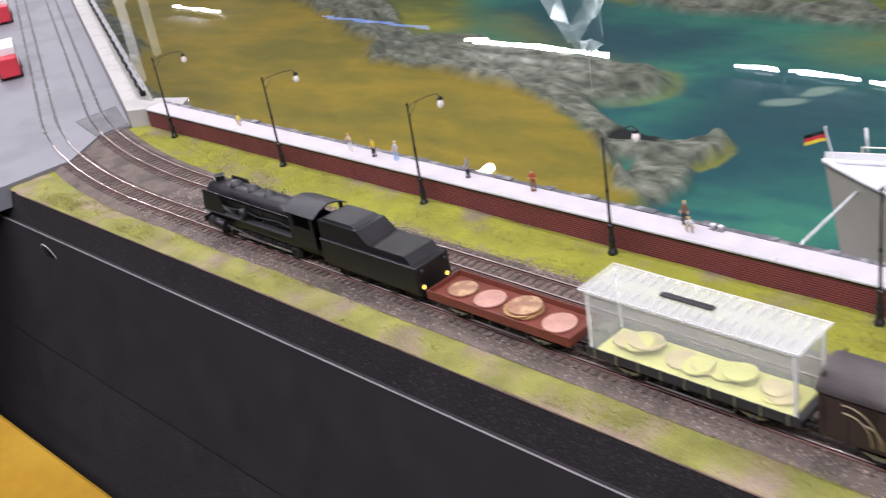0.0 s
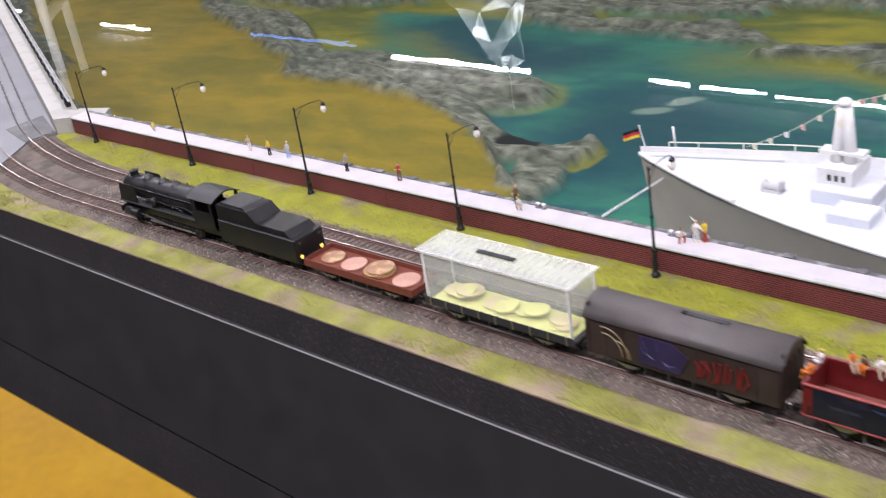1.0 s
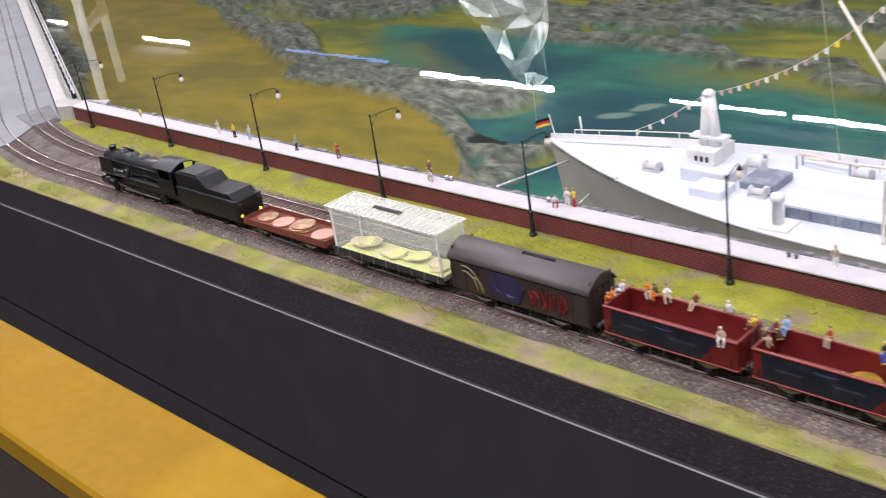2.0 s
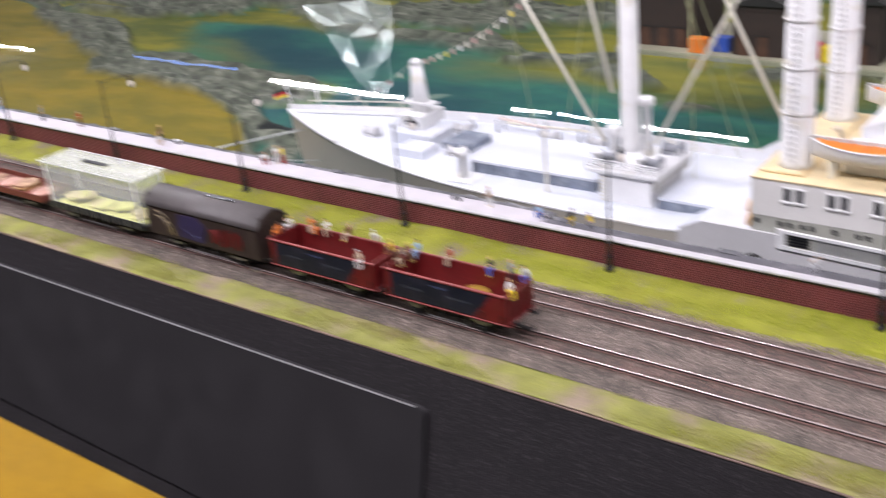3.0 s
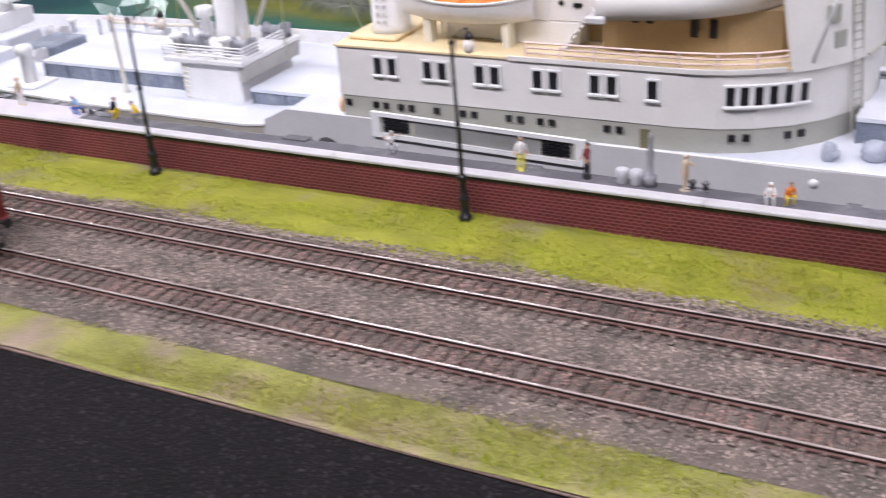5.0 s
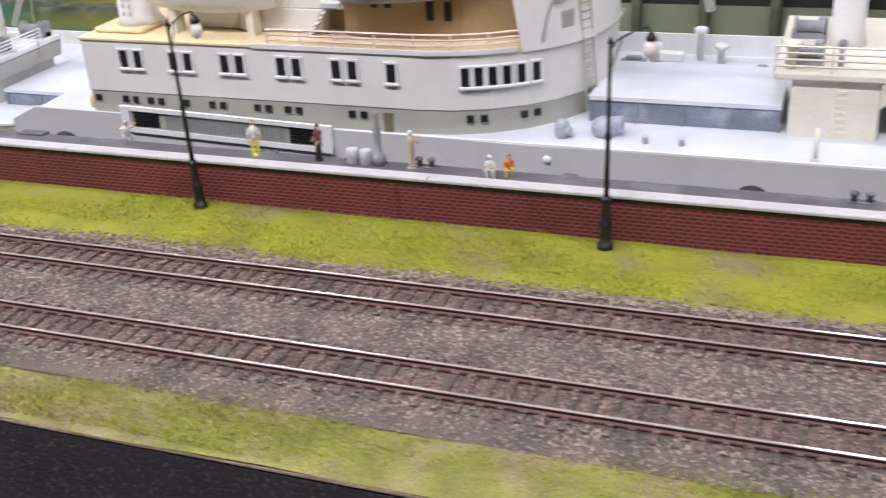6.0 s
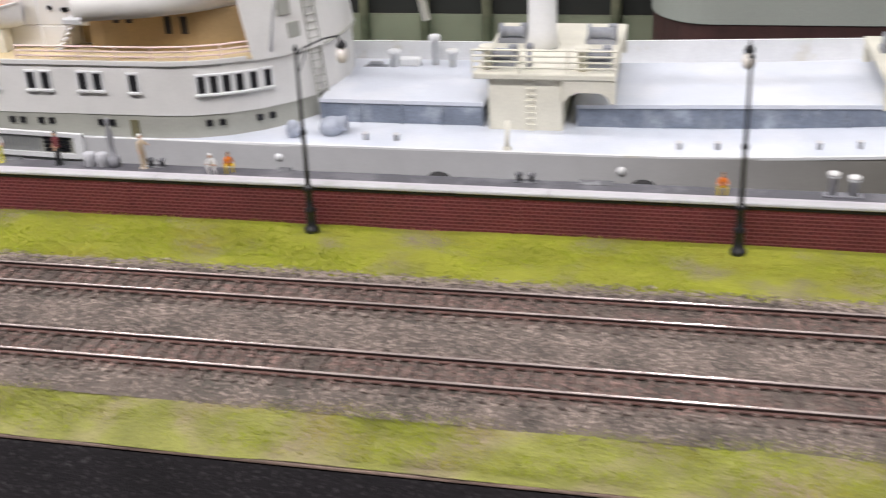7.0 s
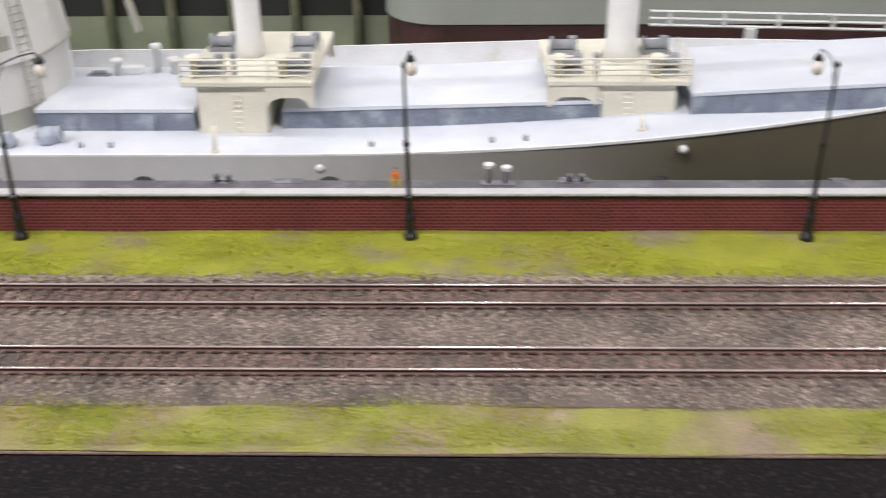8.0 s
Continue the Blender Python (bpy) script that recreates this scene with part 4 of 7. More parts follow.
def bridge_deck():
    ox, oy = -1.80, 0.105

    def at(u, v):
        return ox + DIRX * u + DIRY * v, oy + DIRY * u - DIRX * v

    def quad(bm, u0, u1, v0, v1, z0, z1, mi=0):
        slab(bm, [at(u0, v0), at(u1, v0), at(u1, v1), at(u0, v1)], z0, z1, mi)
    tagged(piece("bridge_deck", lambda bm: slab(bm, [(-1.655, -0.056), (-1.650, 0.02), (-1.690, 0.075), at(-0.10, 0.0555), at(2.9, 0.0555), at(2.9, -0.62), at(0.0, -0.62), (-1.80, -0.6), (-1.655, -0.056)][:8], -0.02, 0.0046), ASPHALT),
           label="grey paved bridge deck with sunk rails", category="bridge deck", kind="structure")
    b = thing("bridge_girder", (0, 0, 0), "off-white bridge edge beam with a dark railing", "girder")
    piece("beam", lambda bm: slab(bm, [(-1.6685, 0.1310), at(-0.10, 0.0565), at(2.9, 0.0565), at(2.9, 0.0740), at(-0.06, 0.0740), (-1.6685, 0.1530)], -0.05, 0.0212), BEAM, b)
    piece("ledge", lambda bm: quad(bm, 0.03, 2.9, 0.0742, 0.098, -0.055, -0.010), BAND, b)
    for k in range(58):
        u = 0.02 + k * 0.05
        piece("stanchion", lambda bm: quad(bm, u + 0.04, u + 0.060, 0.0860, 0.0930, -0.05, 0.004), IRON, b)
    piece("handrail", lambda bm: quad(bm, 0.03, 2.9, 0.0880, 0.0915, 0.004, 0.0055), GREY, b)
    piece("abutment", lambda bm: slab(bm, [(-1.735, 0.1605), (-1.695, 0.172), (-1.745, 0.232), (-1.795, 0.212)], -0.26, -0.010), BEAM, b)
    for u, v, c in ((0.31, -0.066, REDPAINT), (0.74, -0.066, WHITE)):
        x, y = at(u, v)
        t = thing("lorry", (x, y, 0.0046), "small model lorry with a red and white body on the deck", "lorry", "lorries")
        t.rotation_euler = (0, 0, math.pi - TURN)
        piece("cab", lambda bm: rounded_box(bm, -0.045, -0.022, -0.014, 0.014, 0.004, 0.032, 0.002), REDPAINT, t)
        piece("load_body", lambda bm: rounded_box(bm, -0.020, 0.045, -0.0145, 0.0145, 0.008, 0.042, 0.001), WHITE, t)
        piece("lower_band", lambda bm: box(bm, -0.0205, 0.0455, -0.0148, 0.0148, 0.009, 0.014), REDPAINT, t)
        for wx in (-0.033, 0.02, 0.032):
            for wy in (-0.0135, 0.0135):
                w = piece("wheel", lambda bm: lathe(bm, [(0.0055, -0.002), (0.0058, 0), (0.0055, 0.002)], (wx, wy, 0.0058), "y", 12), FRAME, t)
    tagged(piece("track_ramp", lambda bm: slab(bm, [(-1.690, 0.074), (-1.690, 0.116), (-1.775, 0.148), (-1.775, 0.092)], 0.003, 0.0052), material("ramp_dark", (0.055, 0.055, 0.060), 0.5)), label="dark plate where the rails run onto the bridge", category="ramp", kind="structure")


bridge_deck()


# ---- the cargo ship ----
SC = 0.298
BEAM_HALF = 0.0885


def half_breadth(x):
    if x < -0.56:
        return BEAM_HALF * max(0.0, 1 - ((-0.56 - x) / 0.378) ** 2.0)
    if x > 0.25:
        return BEAM_HALF * max(0.0, 1 - ((x - 0.25) / 0.65) ** 2.0)
    return BEAM_HALF


def centre(x):
    """The hull's middle line, which swings a little off the quay towards the stern."""
    return SC + 0.026 * max(0.0, (-0.45 - x) / 0.48) ** 1.3


def sheer(x):
    """Height of the deck edge: low aft, a step up abreast of the house, rising to the bow."""
    z = -0.002 + 0.003 * max(0.0, (-0.75 - x) / 0.18) ** 2
    k = min(1.0, max(0.0, (x + 0.392) / 0.026))
    z += 0.0125 * k * k * (3 - 2 * k)
    if x > 0.12:
        z += 0.20 * (x - 0.12) ** 2 if x < 0.6 else 0.046 + 0.14 * (x - 0.6)
    return z


def sunk(x):
    """How far the fore deck lies below the near gunwale."""
    return min(0.020, 0.088 * max(0.0, x - 0.345))


def far_bulwark_top(x):
    k, q = min(1.0, max(0.0, (x + 0.12) / 0.08)), min(1.0, max(0.0, (x - 0.05) / 0.32))
    return max(sheer(x) + 0.0098 * (1 - k) + k * (0.0125 + 0.0080 * q - max(0.0, sheer(x) - 0.0105)), sheer(x) - sunk(x) + 0.004)


def ship():
    s = thing("cargo_ship", (0, 0, 0), "white and grey model cargo ship moored at the quay", "ship")
    xs = [-0.938 + 1.838 * k / 110 for k in range(111)]
    levels = 7

    def hull(bm):
        rows = []
        for x in xs:
            b, zt = half_breadth(x), sheer(x)
            flare = 0.5 if x < -0.45 else 0.0
            if x < -0.45:
                flare *= min(1, (-0.45 - x) / 0.25)
            elif x > 0.14:
                flare = 0.90 * min(1, (x - 0.14) / 0.24)
            row = []
            for sgn in (-1, 1):
                for k in range(levels):
                    d = k / (levels - 1)
                    top = zt if sgn < 0 else zt - sunk(x)
                    z = top + (-0.16 - top) * d
                    w = b + 0.0010 * max(0.0, min(1.0, (x + 0.385) / 0.02, (0.30 - x) / 0.12))
                    w = w * (1 - flare * d ** (0.8 if x < 0 else 1.25)) * (1.0 if d < 0.8 else 0.9)
                    row.append(bm.verts.new((x + (0.03 * d if x < -0.7 else 0) * ((-0.7 - x) / 0.24 if x < -0.7 else 0), centre(x) + sgn * max(w, 0.0006), z)))
            rows.append(row)
        for r, q in zip(rows, rows[1:]):
            for o in (0, levels):
                for k in range(levels - 1):
                    f = bm.faces.new((r[o + k], q[o + k], q[o + k + 1], r[o + k + 1]))
                    # aft faces take the darker HULL paint, with the stern's shade in it
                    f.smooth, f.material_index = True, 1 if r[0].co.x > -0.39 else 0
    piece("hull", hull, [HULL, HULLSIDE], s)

    def deck(bm):
        rows = []
        for x in xs:
            b, z = max(half_breadth(x) - 0.0008, 0.0004), sheer(x) - 0.0004
            low = sunk(x)
            rows.append([bm.verts.new((x, centre(x) + t * b, z + 0.0015 * (1 - t * t) - (low if t > -0.99 else 0))) for t in (-1, -0.87 if low else -0.97, -0.5, 0, 0.5, 1)])
        for r, q in zip(rows, rows[1:]):
            for k in range(5):
                bm.faces.new((r[k], r[k + 1], q[k + 1], q[k]))
    piece("deck", deck, DECK, s)

    def rim(bm, side):
        rows = []
        for x in xs:
            b, z = half_breadth(x), sheer(x)
            h = 0.0010
            if side > 0:
                z -= sunk(x)
                h = far_bulwark_top(x) - z
            rows.append([bm.verts.new((x, centre(x) + side * max(b - o, 0.0002), z + e)) for o, e in ((-0.0007, -0.0006), (-0.0007, h), (0.0012, h), (0.0012, -0.0006))])
        for r, q in zip(rows, rows[1:]):
            for k in range(4):
                bm.faces.new((r[k], r[(k + 1) % 4], q[(k + 1) % 4], q[k]))
    piece("gunwale", lambda bm: rim(bm, -1), WHITE, s)
    piece("bulwark", lambda bm: rim(bm, 1), WHITE, s)

    # raised side plating abreast of the house, with a framed barred opening
    YS = SC - BEAM_HALF

    def plating(bm):
        prism(bm, [(-0.384, 0.004), (-0.366, 0.0125), (-0.10, 0.0112), (-0.04, 0.0100), (-0.04, -0.05), (-0.384, -0.05)], YS - 0.0012, YS + 0.0008)
    piece("side_plating", plating, HULLSIDE, s)
    gx0, gx1 = -0.303, -0.168

    def opening_frame(bm):
        for x0, x1 in ((gx0, gx0 + 0.006), (gx1 - 0.006, gx1)):
            dz = -(x0 + 0.3) * 0.030
            rounded_box(bm, x0, x1, YS - 0.0034, YS - 0.0010, 0.0022 + dz, 0.0178 + dz, 0.0004)
        for z0, z1 in ((0.0154, 0.0178), (0.0022, 0.0050)):
            prism(bm, [(gx0, z0), (gx1, z0 - 0.0040), (gx1, z1 - 0.0040), (gx0, z1)], YS - 0.0033, YS - 0.0010)
    fr = piece("opening_frame", opening_frame, WHITE, s, "white frame of the barred side opening")
    piece("recess", lambda bm: prism(bm, [(gx0 + 0.005, 0.0045), (gx1 - 0.005, 0.0007), (gx1 - 0.005, 0.0118), (gx0 + 0.005, 0.0156)], YS - 0.0017, YS - 0.0013), BAND, fr)
    for x0 in (gx0 + 0.008, gx1 - 0.026):
        dz = -(x0 + 0.3) * 0.030
        for k in range(4):
            piece("louvre", lambda bm: box(bm, x0, x0 + 0.017, YS - 0.0024, YS - 0.0017, 0.0056 + k * 0.0024 + dz, 0.0074 + k * 0.0024 + dz), DARK, fr)
    for k in range(30):
        x = gx0 + 0.030 + k * 0.0026
        dz = -(x + 0.3) * 0.030
        piece("bar", lambda bm: box(bm, x, x + 0.0007, YS - 0.0025, YS - 0.0018, 0.0050 + dz, 0.0154 + dz), GREY, fr)

    # deck house
    HX0, HXC, HA, HB = -0.327, -0.120, 0.089, 0.084

    def outline(grow=0.0, x0=HX0, xc=HXC, a=HA, b=HB, n=14):
        pts = [(x0 - grow, SC - b - grow)]
        pts += [(xc + (a + grow) * math.sin(math.pi * k / n), SC - (b + grow) * math.cos(math.pi * k / n)) for k in range(n + 1)]
        pts.append((x0 - grow, SC + b + grow))
        return pts
    house = piece("deck_house", lambda bm: slab(bm, outline(), 0.0240, 0.0540), HOUSE, s, "white deck house wall")
    piece("lower_house", lambda bm: slab(bm, outline(-0.0006), -0.006, 0.0240), BAND, s, "grey lower house wall")
    piece("boat_deck", lambda bm: slab(bm, outline(0.0010), 0.0541, 0.0553), TAN, s, "tan planked boat deck")

    def lip(bm):
        pts = outline(0.0, n=36)[1:-1]
        pts = [(-0.215, SC - HB)] + [p for p in pts if p[1] < SC and p[0] < -0.064]
        rows = []
        for i, p in enumerate(pts):
            a, b = Vector(pts[max(i - 1, 0)]), Vector(pts[min(i + 1, len(pts) - 1)])
            d = (b - a).normalized()
            rows.append([bm.verts.new((p[0] + d.y * o, p[1] - d.x * o, z)) for o, z in ((0.0013, 0.0536), (0.0013, 0.0561), (-0.0002, 0.0561), (-0.0002, 0.0536))])
        for r, q in zip(rows, rows[1:]):
            for k in range(4):
                bm.faces.new((r[k], r[(k + 1) % 4], q[(k + 1) % 4], q[k]))
        bm.faces.new(rows[0][::-1])
        bm.faces.new(rows[-1])
    piece("deck_coaming", lip, HOUSE, s)

    def on_wall(x):
        """The house wall's y and its normal's turn at x along the near side."""
        if x <= HXC:
            return SC - HB, 0.0
        c = min(0.999, (x - HXC) / HA)
        a = math.asin(c)
        return SC - HB * math.cos(a), math.atan2(HB * math.sin(a) , HA * math.cos(a)) if a else 0.0

    def window(x, z, w, h, frame):
        y, turn = on_wall(x)
        p = piece("window", lambda bm: box(bm, -w / 2, w / 2, -0.0006, 0.0010, -h / 2, h / 2), DARK, s if not frame else house)
        p.matrix_basis = pose(x, y, z, 0, 0, math.degrees(turn))
        if frame:
            def rimf(bm):
                e = 0.0013
                for q in ((-w / 2 - e, -w / 2, -h / 2, h / 2 + e), (w / 2, w / 2 + e, -h / 2, h / 2 + e), (-w / 2, w / 2, h / 2, h / 2 + e)):
                    rounded_box(bm, q[0], q[1], -0.0013, 0.0008, q[2], q[3], 0.0003)
                rounded_box(bm, -w / 2 - 1.2 * e, w / 2 + 1.2 * e, -0.0022, 0.0008, -h / 2 - e * 1.3, -h / 2, 0.0004)
            piece("window_frame", rimf, WHITE, p)
    for x in (-0.294, -0.261, -0.228, -0.193, -0.160):
        window(x - 0.0047, 0.0438, 0.0050, 0.0098, True)
        window(x + 0.0047, 0.0438, 0.0050, 0.0098, True)
    window(-0.133, 0.0432, 0.0050, 0.0098, True)
    for k in range(6):
        window(-0.0935 + 0.0066 * k, 0.0418, 0.0042, 0.0098, True)
    for x in (-0.322, -0.303, -0.296, -0.286, -0.279, -0.262, -0.245, -0.238, -0.216, -0.209, -0.197, -0.190, -0.158, -0.151, -0.092, -0.085, -0.066, -0.060):
        window(x, 0.0195 - 0.002 * (x + 0.32), 0.0036, 0.0036, False)
    piece("side_door", lambda bm: box(bm, -0.0025, 0.0025, -0.0004, 0.001, -0.008, 0.006), material("door_olive", (0.17, 0.155, 0.085), 0.6), s, "olive side door").matrix_basis = pose(-0.137, SC - HB + 0.0001, 0.015)

    # railings on the boat deck
    def railing(parent, pts, z0, height, n, r, mat_):
        """Guard rail: each bar and each stanchion a part of its own."""
        for k in range(n):
            z = z0 + height * (k + 1) / n

            def bar(bm):
                rows = []
                for i, p in enumerate(pts):
                    a, b = Vector(pts[max(i - 1, 0)]), Vector(pts[min(i + 1, len(pts) - 1)])
                    d = (b - a).normalized()
                    nx = Vector((d.y, -d.x))
                    rows.append([bm.verts.new((p[0] + nx.x * u * r, p[1] + nx.y * u * r, z + w * r)) for u, w in ((-1, 0), (0, 1), (1, 0), (0, -1))])
                for a, b in zip(rows, rows[1:]):
                    for q in range(4):
                        bm.faces.new((a[q], a[(q + 1) % 4], b[(q + 1) % 4], b[q]))
            piece("guard_bar", bar, mat_, parent)
        for p in pts:
            piece("stanchion", lambda bm: rod(bm, (*p, z0), (*p, z0 + height), r, seg=5), mat_, parent)
    arc = [p for p in outline(-0.001) if p[1] < SC and p[0] < -0.062]
    arc = [(-0.205, arc[0][1]), (-0.185, arc[0][1]), (-0.165, arc[0][1]), (-0.142, arc[0][1])] + [p for p in arc if p[0] > -0.13]
    railing(s, arc, 0.0553, 0.0085, 3, 0.0006, material("rail_pinkish", (0.80, 0.62, 0.57), 0.5))

    # second storey: recessed veranda under a curved bridge, full front wall
    v0 = [(-0.1695, SC - 0.058), (-0.160, SC - 0.061), (-0.10, SC - 0.061), (-0.075, SC - 0.050), (-0.060, SC), (-0.075, SC + 0.050), (-0.10, SC + 0.061), (-0.1695, SC + 0.058)]
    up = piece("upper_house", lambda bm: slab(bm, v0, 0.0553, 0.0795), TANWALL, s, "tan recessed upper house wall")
    for x, w, h in ((-0.150, 0.004, 0.004), (-0.142, 0.004, 0.004), (-0.118, 0.004, 0.010), (-0.108, 0.004, 0.010)):
        piece("window", lambda bm: box(bm, x - w / 2, x + w / 2, SC - 0.0618, SC - 0.0605, 0.076 - h, 0.076), DARK, up)

    def front_wall(bm):
        n = 44
        rows = []
        for k in range(n + 1):
            a = math.pi * (0.205 + 0.59 * k / n)
            sx, sy = math.sin(a), math.cos(a)
            rows.append([bm.verts.new((HXC + (HA + g) * sx - lean, SC - (HB + g) * sy, z)) for g, z, lean in
                         ((0.0016, 0.0530, 0), (0.0014, 0.082, 0.004), (0.0010, 0.140, 0.014), (-0.002, 0.140, 0.014), (-0.002, 0.0560, 0))])
        for r, q in zip(rows, rows[1:]):
            for k in range(5):
                bm.faces.new((r[k], r[(k + 1) % 5], q[(k + 1) % 5], q[k]))
        bm.faces.new(rows[0][::-1])
        bm.faces.new(rows[-1])
    piece("bridge_front", front_wall, HOUSE, s)
    for k, ang in enumerate((0.345, 0.375)):
        lx, ly = HXC + (HA + 0.004) * math.sin(math.pi * ang), SC - (HB + 0.004) * math.cos(math.pi * ang)
        piece("ladder_stile", lambda bm: rod(bm, (lx, ly, 0.014), (lx - 0.006, ly + 0.001, 0.090), 0.0006, seg=6), BAND, s)
    for k in range(16):
        z = 0.018 + 0.0045 * k
        a0, a1 = math.pi * 0.345, math.pi * 0.375
        e = -0.006 * (z - 0.014) / 0.076
        piece("ladder_rung", lambda bm: rod(bm, (HXC + (HA + 0.004) * math.sin(a0) + e, SC - (HB + 0.004) * math.cos(a0), z), (HXC + (HA + 0.004) * math.sin(a1) + e, SC - (HB + 0.004) * math.cos(a1), z), 0.0004, seg=5), BAND, s)
    piece("front_handrail", lambda bm: [rod(bm, (HXC + (HA + 0.003) * math.sin(math.pi * a), SC - (HB + 0.003) * math.cos(math.pi * a), 0.054 + 0.02 * (a - 0.38)),
                                            (HXC + (HA + 0.003) * math.sin(math.pi * (a + 0.04)), SC - (HB + 0.003) * math.cos(math.pi * (a + 0.04)), 0.054 + 0.02 * (a - 0.34)), 0.0008, seg=6) for a in (0.38, 0.42, 0.46, 0.50)] and None, BAND, s)
    for ang, z in ((0.31, 0.066), (0.29, 0.080)):
        p_ = piece("front_window", lambda bm: rounded_box(bm, -0.004, 0.004, -0.0008, 0.0008, -0.0045, 0.0045, 0.0003), BAND, s)
        p_.matrix_basis = pose(HXC + (HA + 0.0016) * math.sin(math.pi * ang) - 0.002, SC - (HB + 0.0016) * math.cos(math.pi * ang), z, 0, 0, 180 * ang)
    UP = dict(x0=-0.170, xc=-0.128, a=0.066)

    def bridge_deck_slab(bm):
        slab(bm, outline(-0.0075, **UP), 0.0796, 0.0815, 0)
    piece("bridge_deck_plate", bridge_deck_slab, WHITE, s)

    def apron(bm):
        pts = [p for p in outline(-0.004, n=20, **UP) if p[1] < SC + 0.02]
        rows = [[bm.verts.new((x, y + d, z + 0.06 * (x + 0.19))) for d, z in ((0, 0.0755), (0, 0.0905), (0.002, 0.0905), (0.002, 0.0755))] for x, y in pts]
        for r, q in zip(rows, rows[1:]):
            for k in range(4):
                bm.faces.new((r[k], r[(k + 1) % 4], q[(k + 1) % 4], q[k])).smooth = True
    piece("bridge_apron", apron, HOUSE, s, "white curved bridge wing screen")
    wh = piece("wheelhouse", lambda bm: slab(bm, [(-0.19, SC - 0.050), (-0.09, SC - 0.050), (-0.078, SC - 0.03), (-0.078, SC + 0.03), (-0.09, SC + 0.050), (-0.19, SC + 0.050)], 0.0816, 0.110), HOUSE, s)
    for x, w, z0, z1 in ((-0.149, 0.0036, 0.0960, 0.1010), (-0.143, 0.0036, 0.0960, 0.1010), (-0.101, 0.0036, 0.0945, 0.0995), (-0.0935, 0.0036, 0.0945, 0.0995)):
        piece("window", lambda bm: rounded_box(bm, x - w / 2, x + w / 2, SC - 0.0506, SC - 0.0495, z0, z1, 0.0003), DARK, wh)
        piece("window_sill", lambda bm: rounded_box(bm, x - w / 2 - 0.0006, x + w / 2 + 0.0006, SC - 0.0514, SC - 0.0498, z0 - 0.0009, z0 - 0.0001, 0.0002), WHITE, wh)
    piece("wing_box", lambda bm: (rounded_box(bm, -0.1705, -0.1595, SC - 0.0845, SC - 0.0805, 0.0760, 0.0800, 0.0008), box(bm, -0.1700, -0.1650, SC - 0.0805, SC - 0.0600, 0.0762, 0.0795)), BULWARK, s, "grey box under the bridge wing")
    piece("wheelhouse_roof", lambda bm: slab(bm, [(-0.196, SC - 0.055), (-0.086, SC - 0.055), (-0.074, SC), (-0.086, SC + 0.055), (-0.196, SC + 0.055)], 0.1102, 0.1122), WHITE, s)
    piece("life_raft_box", lambda bm: rounded_box(bm, -0.166, -0.158, SC - 0.073, SC - 0.066, 0.0816, 0.0980, 0.0008), REDPAINT, s, "small red box")
    # funnel casing: white block with a sloping red top
    piece("engine_casing", lambda bm: prism(bm, [(-0.262, 0.0553), (-0.196, 0.0553), (-0.196, 0.1100), (-0.206, 0.1100), (-0.262, 0.086)], SC - 0.036, SC + 0.036), WHITE, s)
    piece("funnel", lambda bm: prism(bm, [(-0.195, 0.1125), (-0.120, 0.1125), (-0.120, 0.160), (-0.153, 0.160)], SC - 0.026, SC + 0.026), REDPAINT, s, "red funnel with sloping front")
    piece("skylight", lambda bm: rounded_box(bm, -0.262, -0.238, SC - 0.0535, SC - 0.046, 0.078, 0.0795, 0.0004), BLUEPAINT, s, "blue cover")
    piece("locker_house", lambda bm: rounded_box(bm, -0.268, -0.234, SC - 0.055, SC - 0.0362, 0.0553, 0.0778, 0.0008), WHITE, s)

    # lifeboats on davits, both sides
    def lifeboat(yc, x0, x1, z):
        b = piece("lifeboat", lambda bm: None, WHITE, s, "white lifeboat with an orange cover")
        bm = bmesh.new()
        n, L = 16, x1 - x0
        rows = []
        for k in range(n + 1):
            t = k / n
            w = 0.0125 * math.sin(math.pi * min(max(t, 0.012), 0.988)) ** 0.55
            x = x0 + L * t
            rise = 0.004 * abs(2 * t - 1) ** 2.5
            rows.append([bm.verts.new((x, yc + w * c, z + 0.0135 * (1 - math.sqrt(max(0, 1 - c * c))) + rise if abs(c) < 1 else z + 0.0135 + rise)) for c in (-1, -0.93, -0.7, -0.35, 0, 0.35, 0.7, 0.93, 1)])
        for r, q in zip(rows, rows[1:]):
            for k in range(8):
                bm.faces.new((r[k], r[k + 1], q[k + 1], q[k])).smooth = True
        bm.to_mesh(b.data)
        bm.free()

        def cover(bm):
            rr = []
            for k in range(1, n):
                t = k / n
                w = 0.0106 * math.sin(math.pi * t) ** 0.55
                x, rise = x0 + L * t, 0.004 * abs(2 * t - 1) ** 2.5
                rr.append([bm.verts.new((x, yc + w * c, z + 0.0122 + rise + 0.0018 * (1 - c * c))) for c in (-1, -0.5, 0, 0.5, 1)])
            for r, q in zip(rr, rr[1:]):
                for k in range(4):
                    bm.faces.new((r[k], r[k + 1], q[k + 1], q[k]))
        piece("cover", cover, ORANGE, b, "orange cover")

        def rimb(bm):
            for sg in (-1, 1):
                pr = None
                for k in range(n + 1):
                    t = k / n
                    w = 0.0127 * math.sin(math.pi * min(max(t, 0.012), 0.988)) ** 0.55
                    p = (x0 + L * t, yc + sg * w, z + 0.0138 + 0.004 * abs(2 * t - 1) ** 2.5)
                    if pr:
                        rod(bm, pr, p, 0.0008, seg=5)
                    pr = p
            for k in range(1, 6):
                t = k / 6
                w = 0.0118 * math.sin(math.pi * t) ** 0.55
                rod(bm, (x0 + L * t, yc - w, z + 0.0140), (x0 + L * t, yc + w, z + 0.0140), 0.0007, seg=5, mi=1)
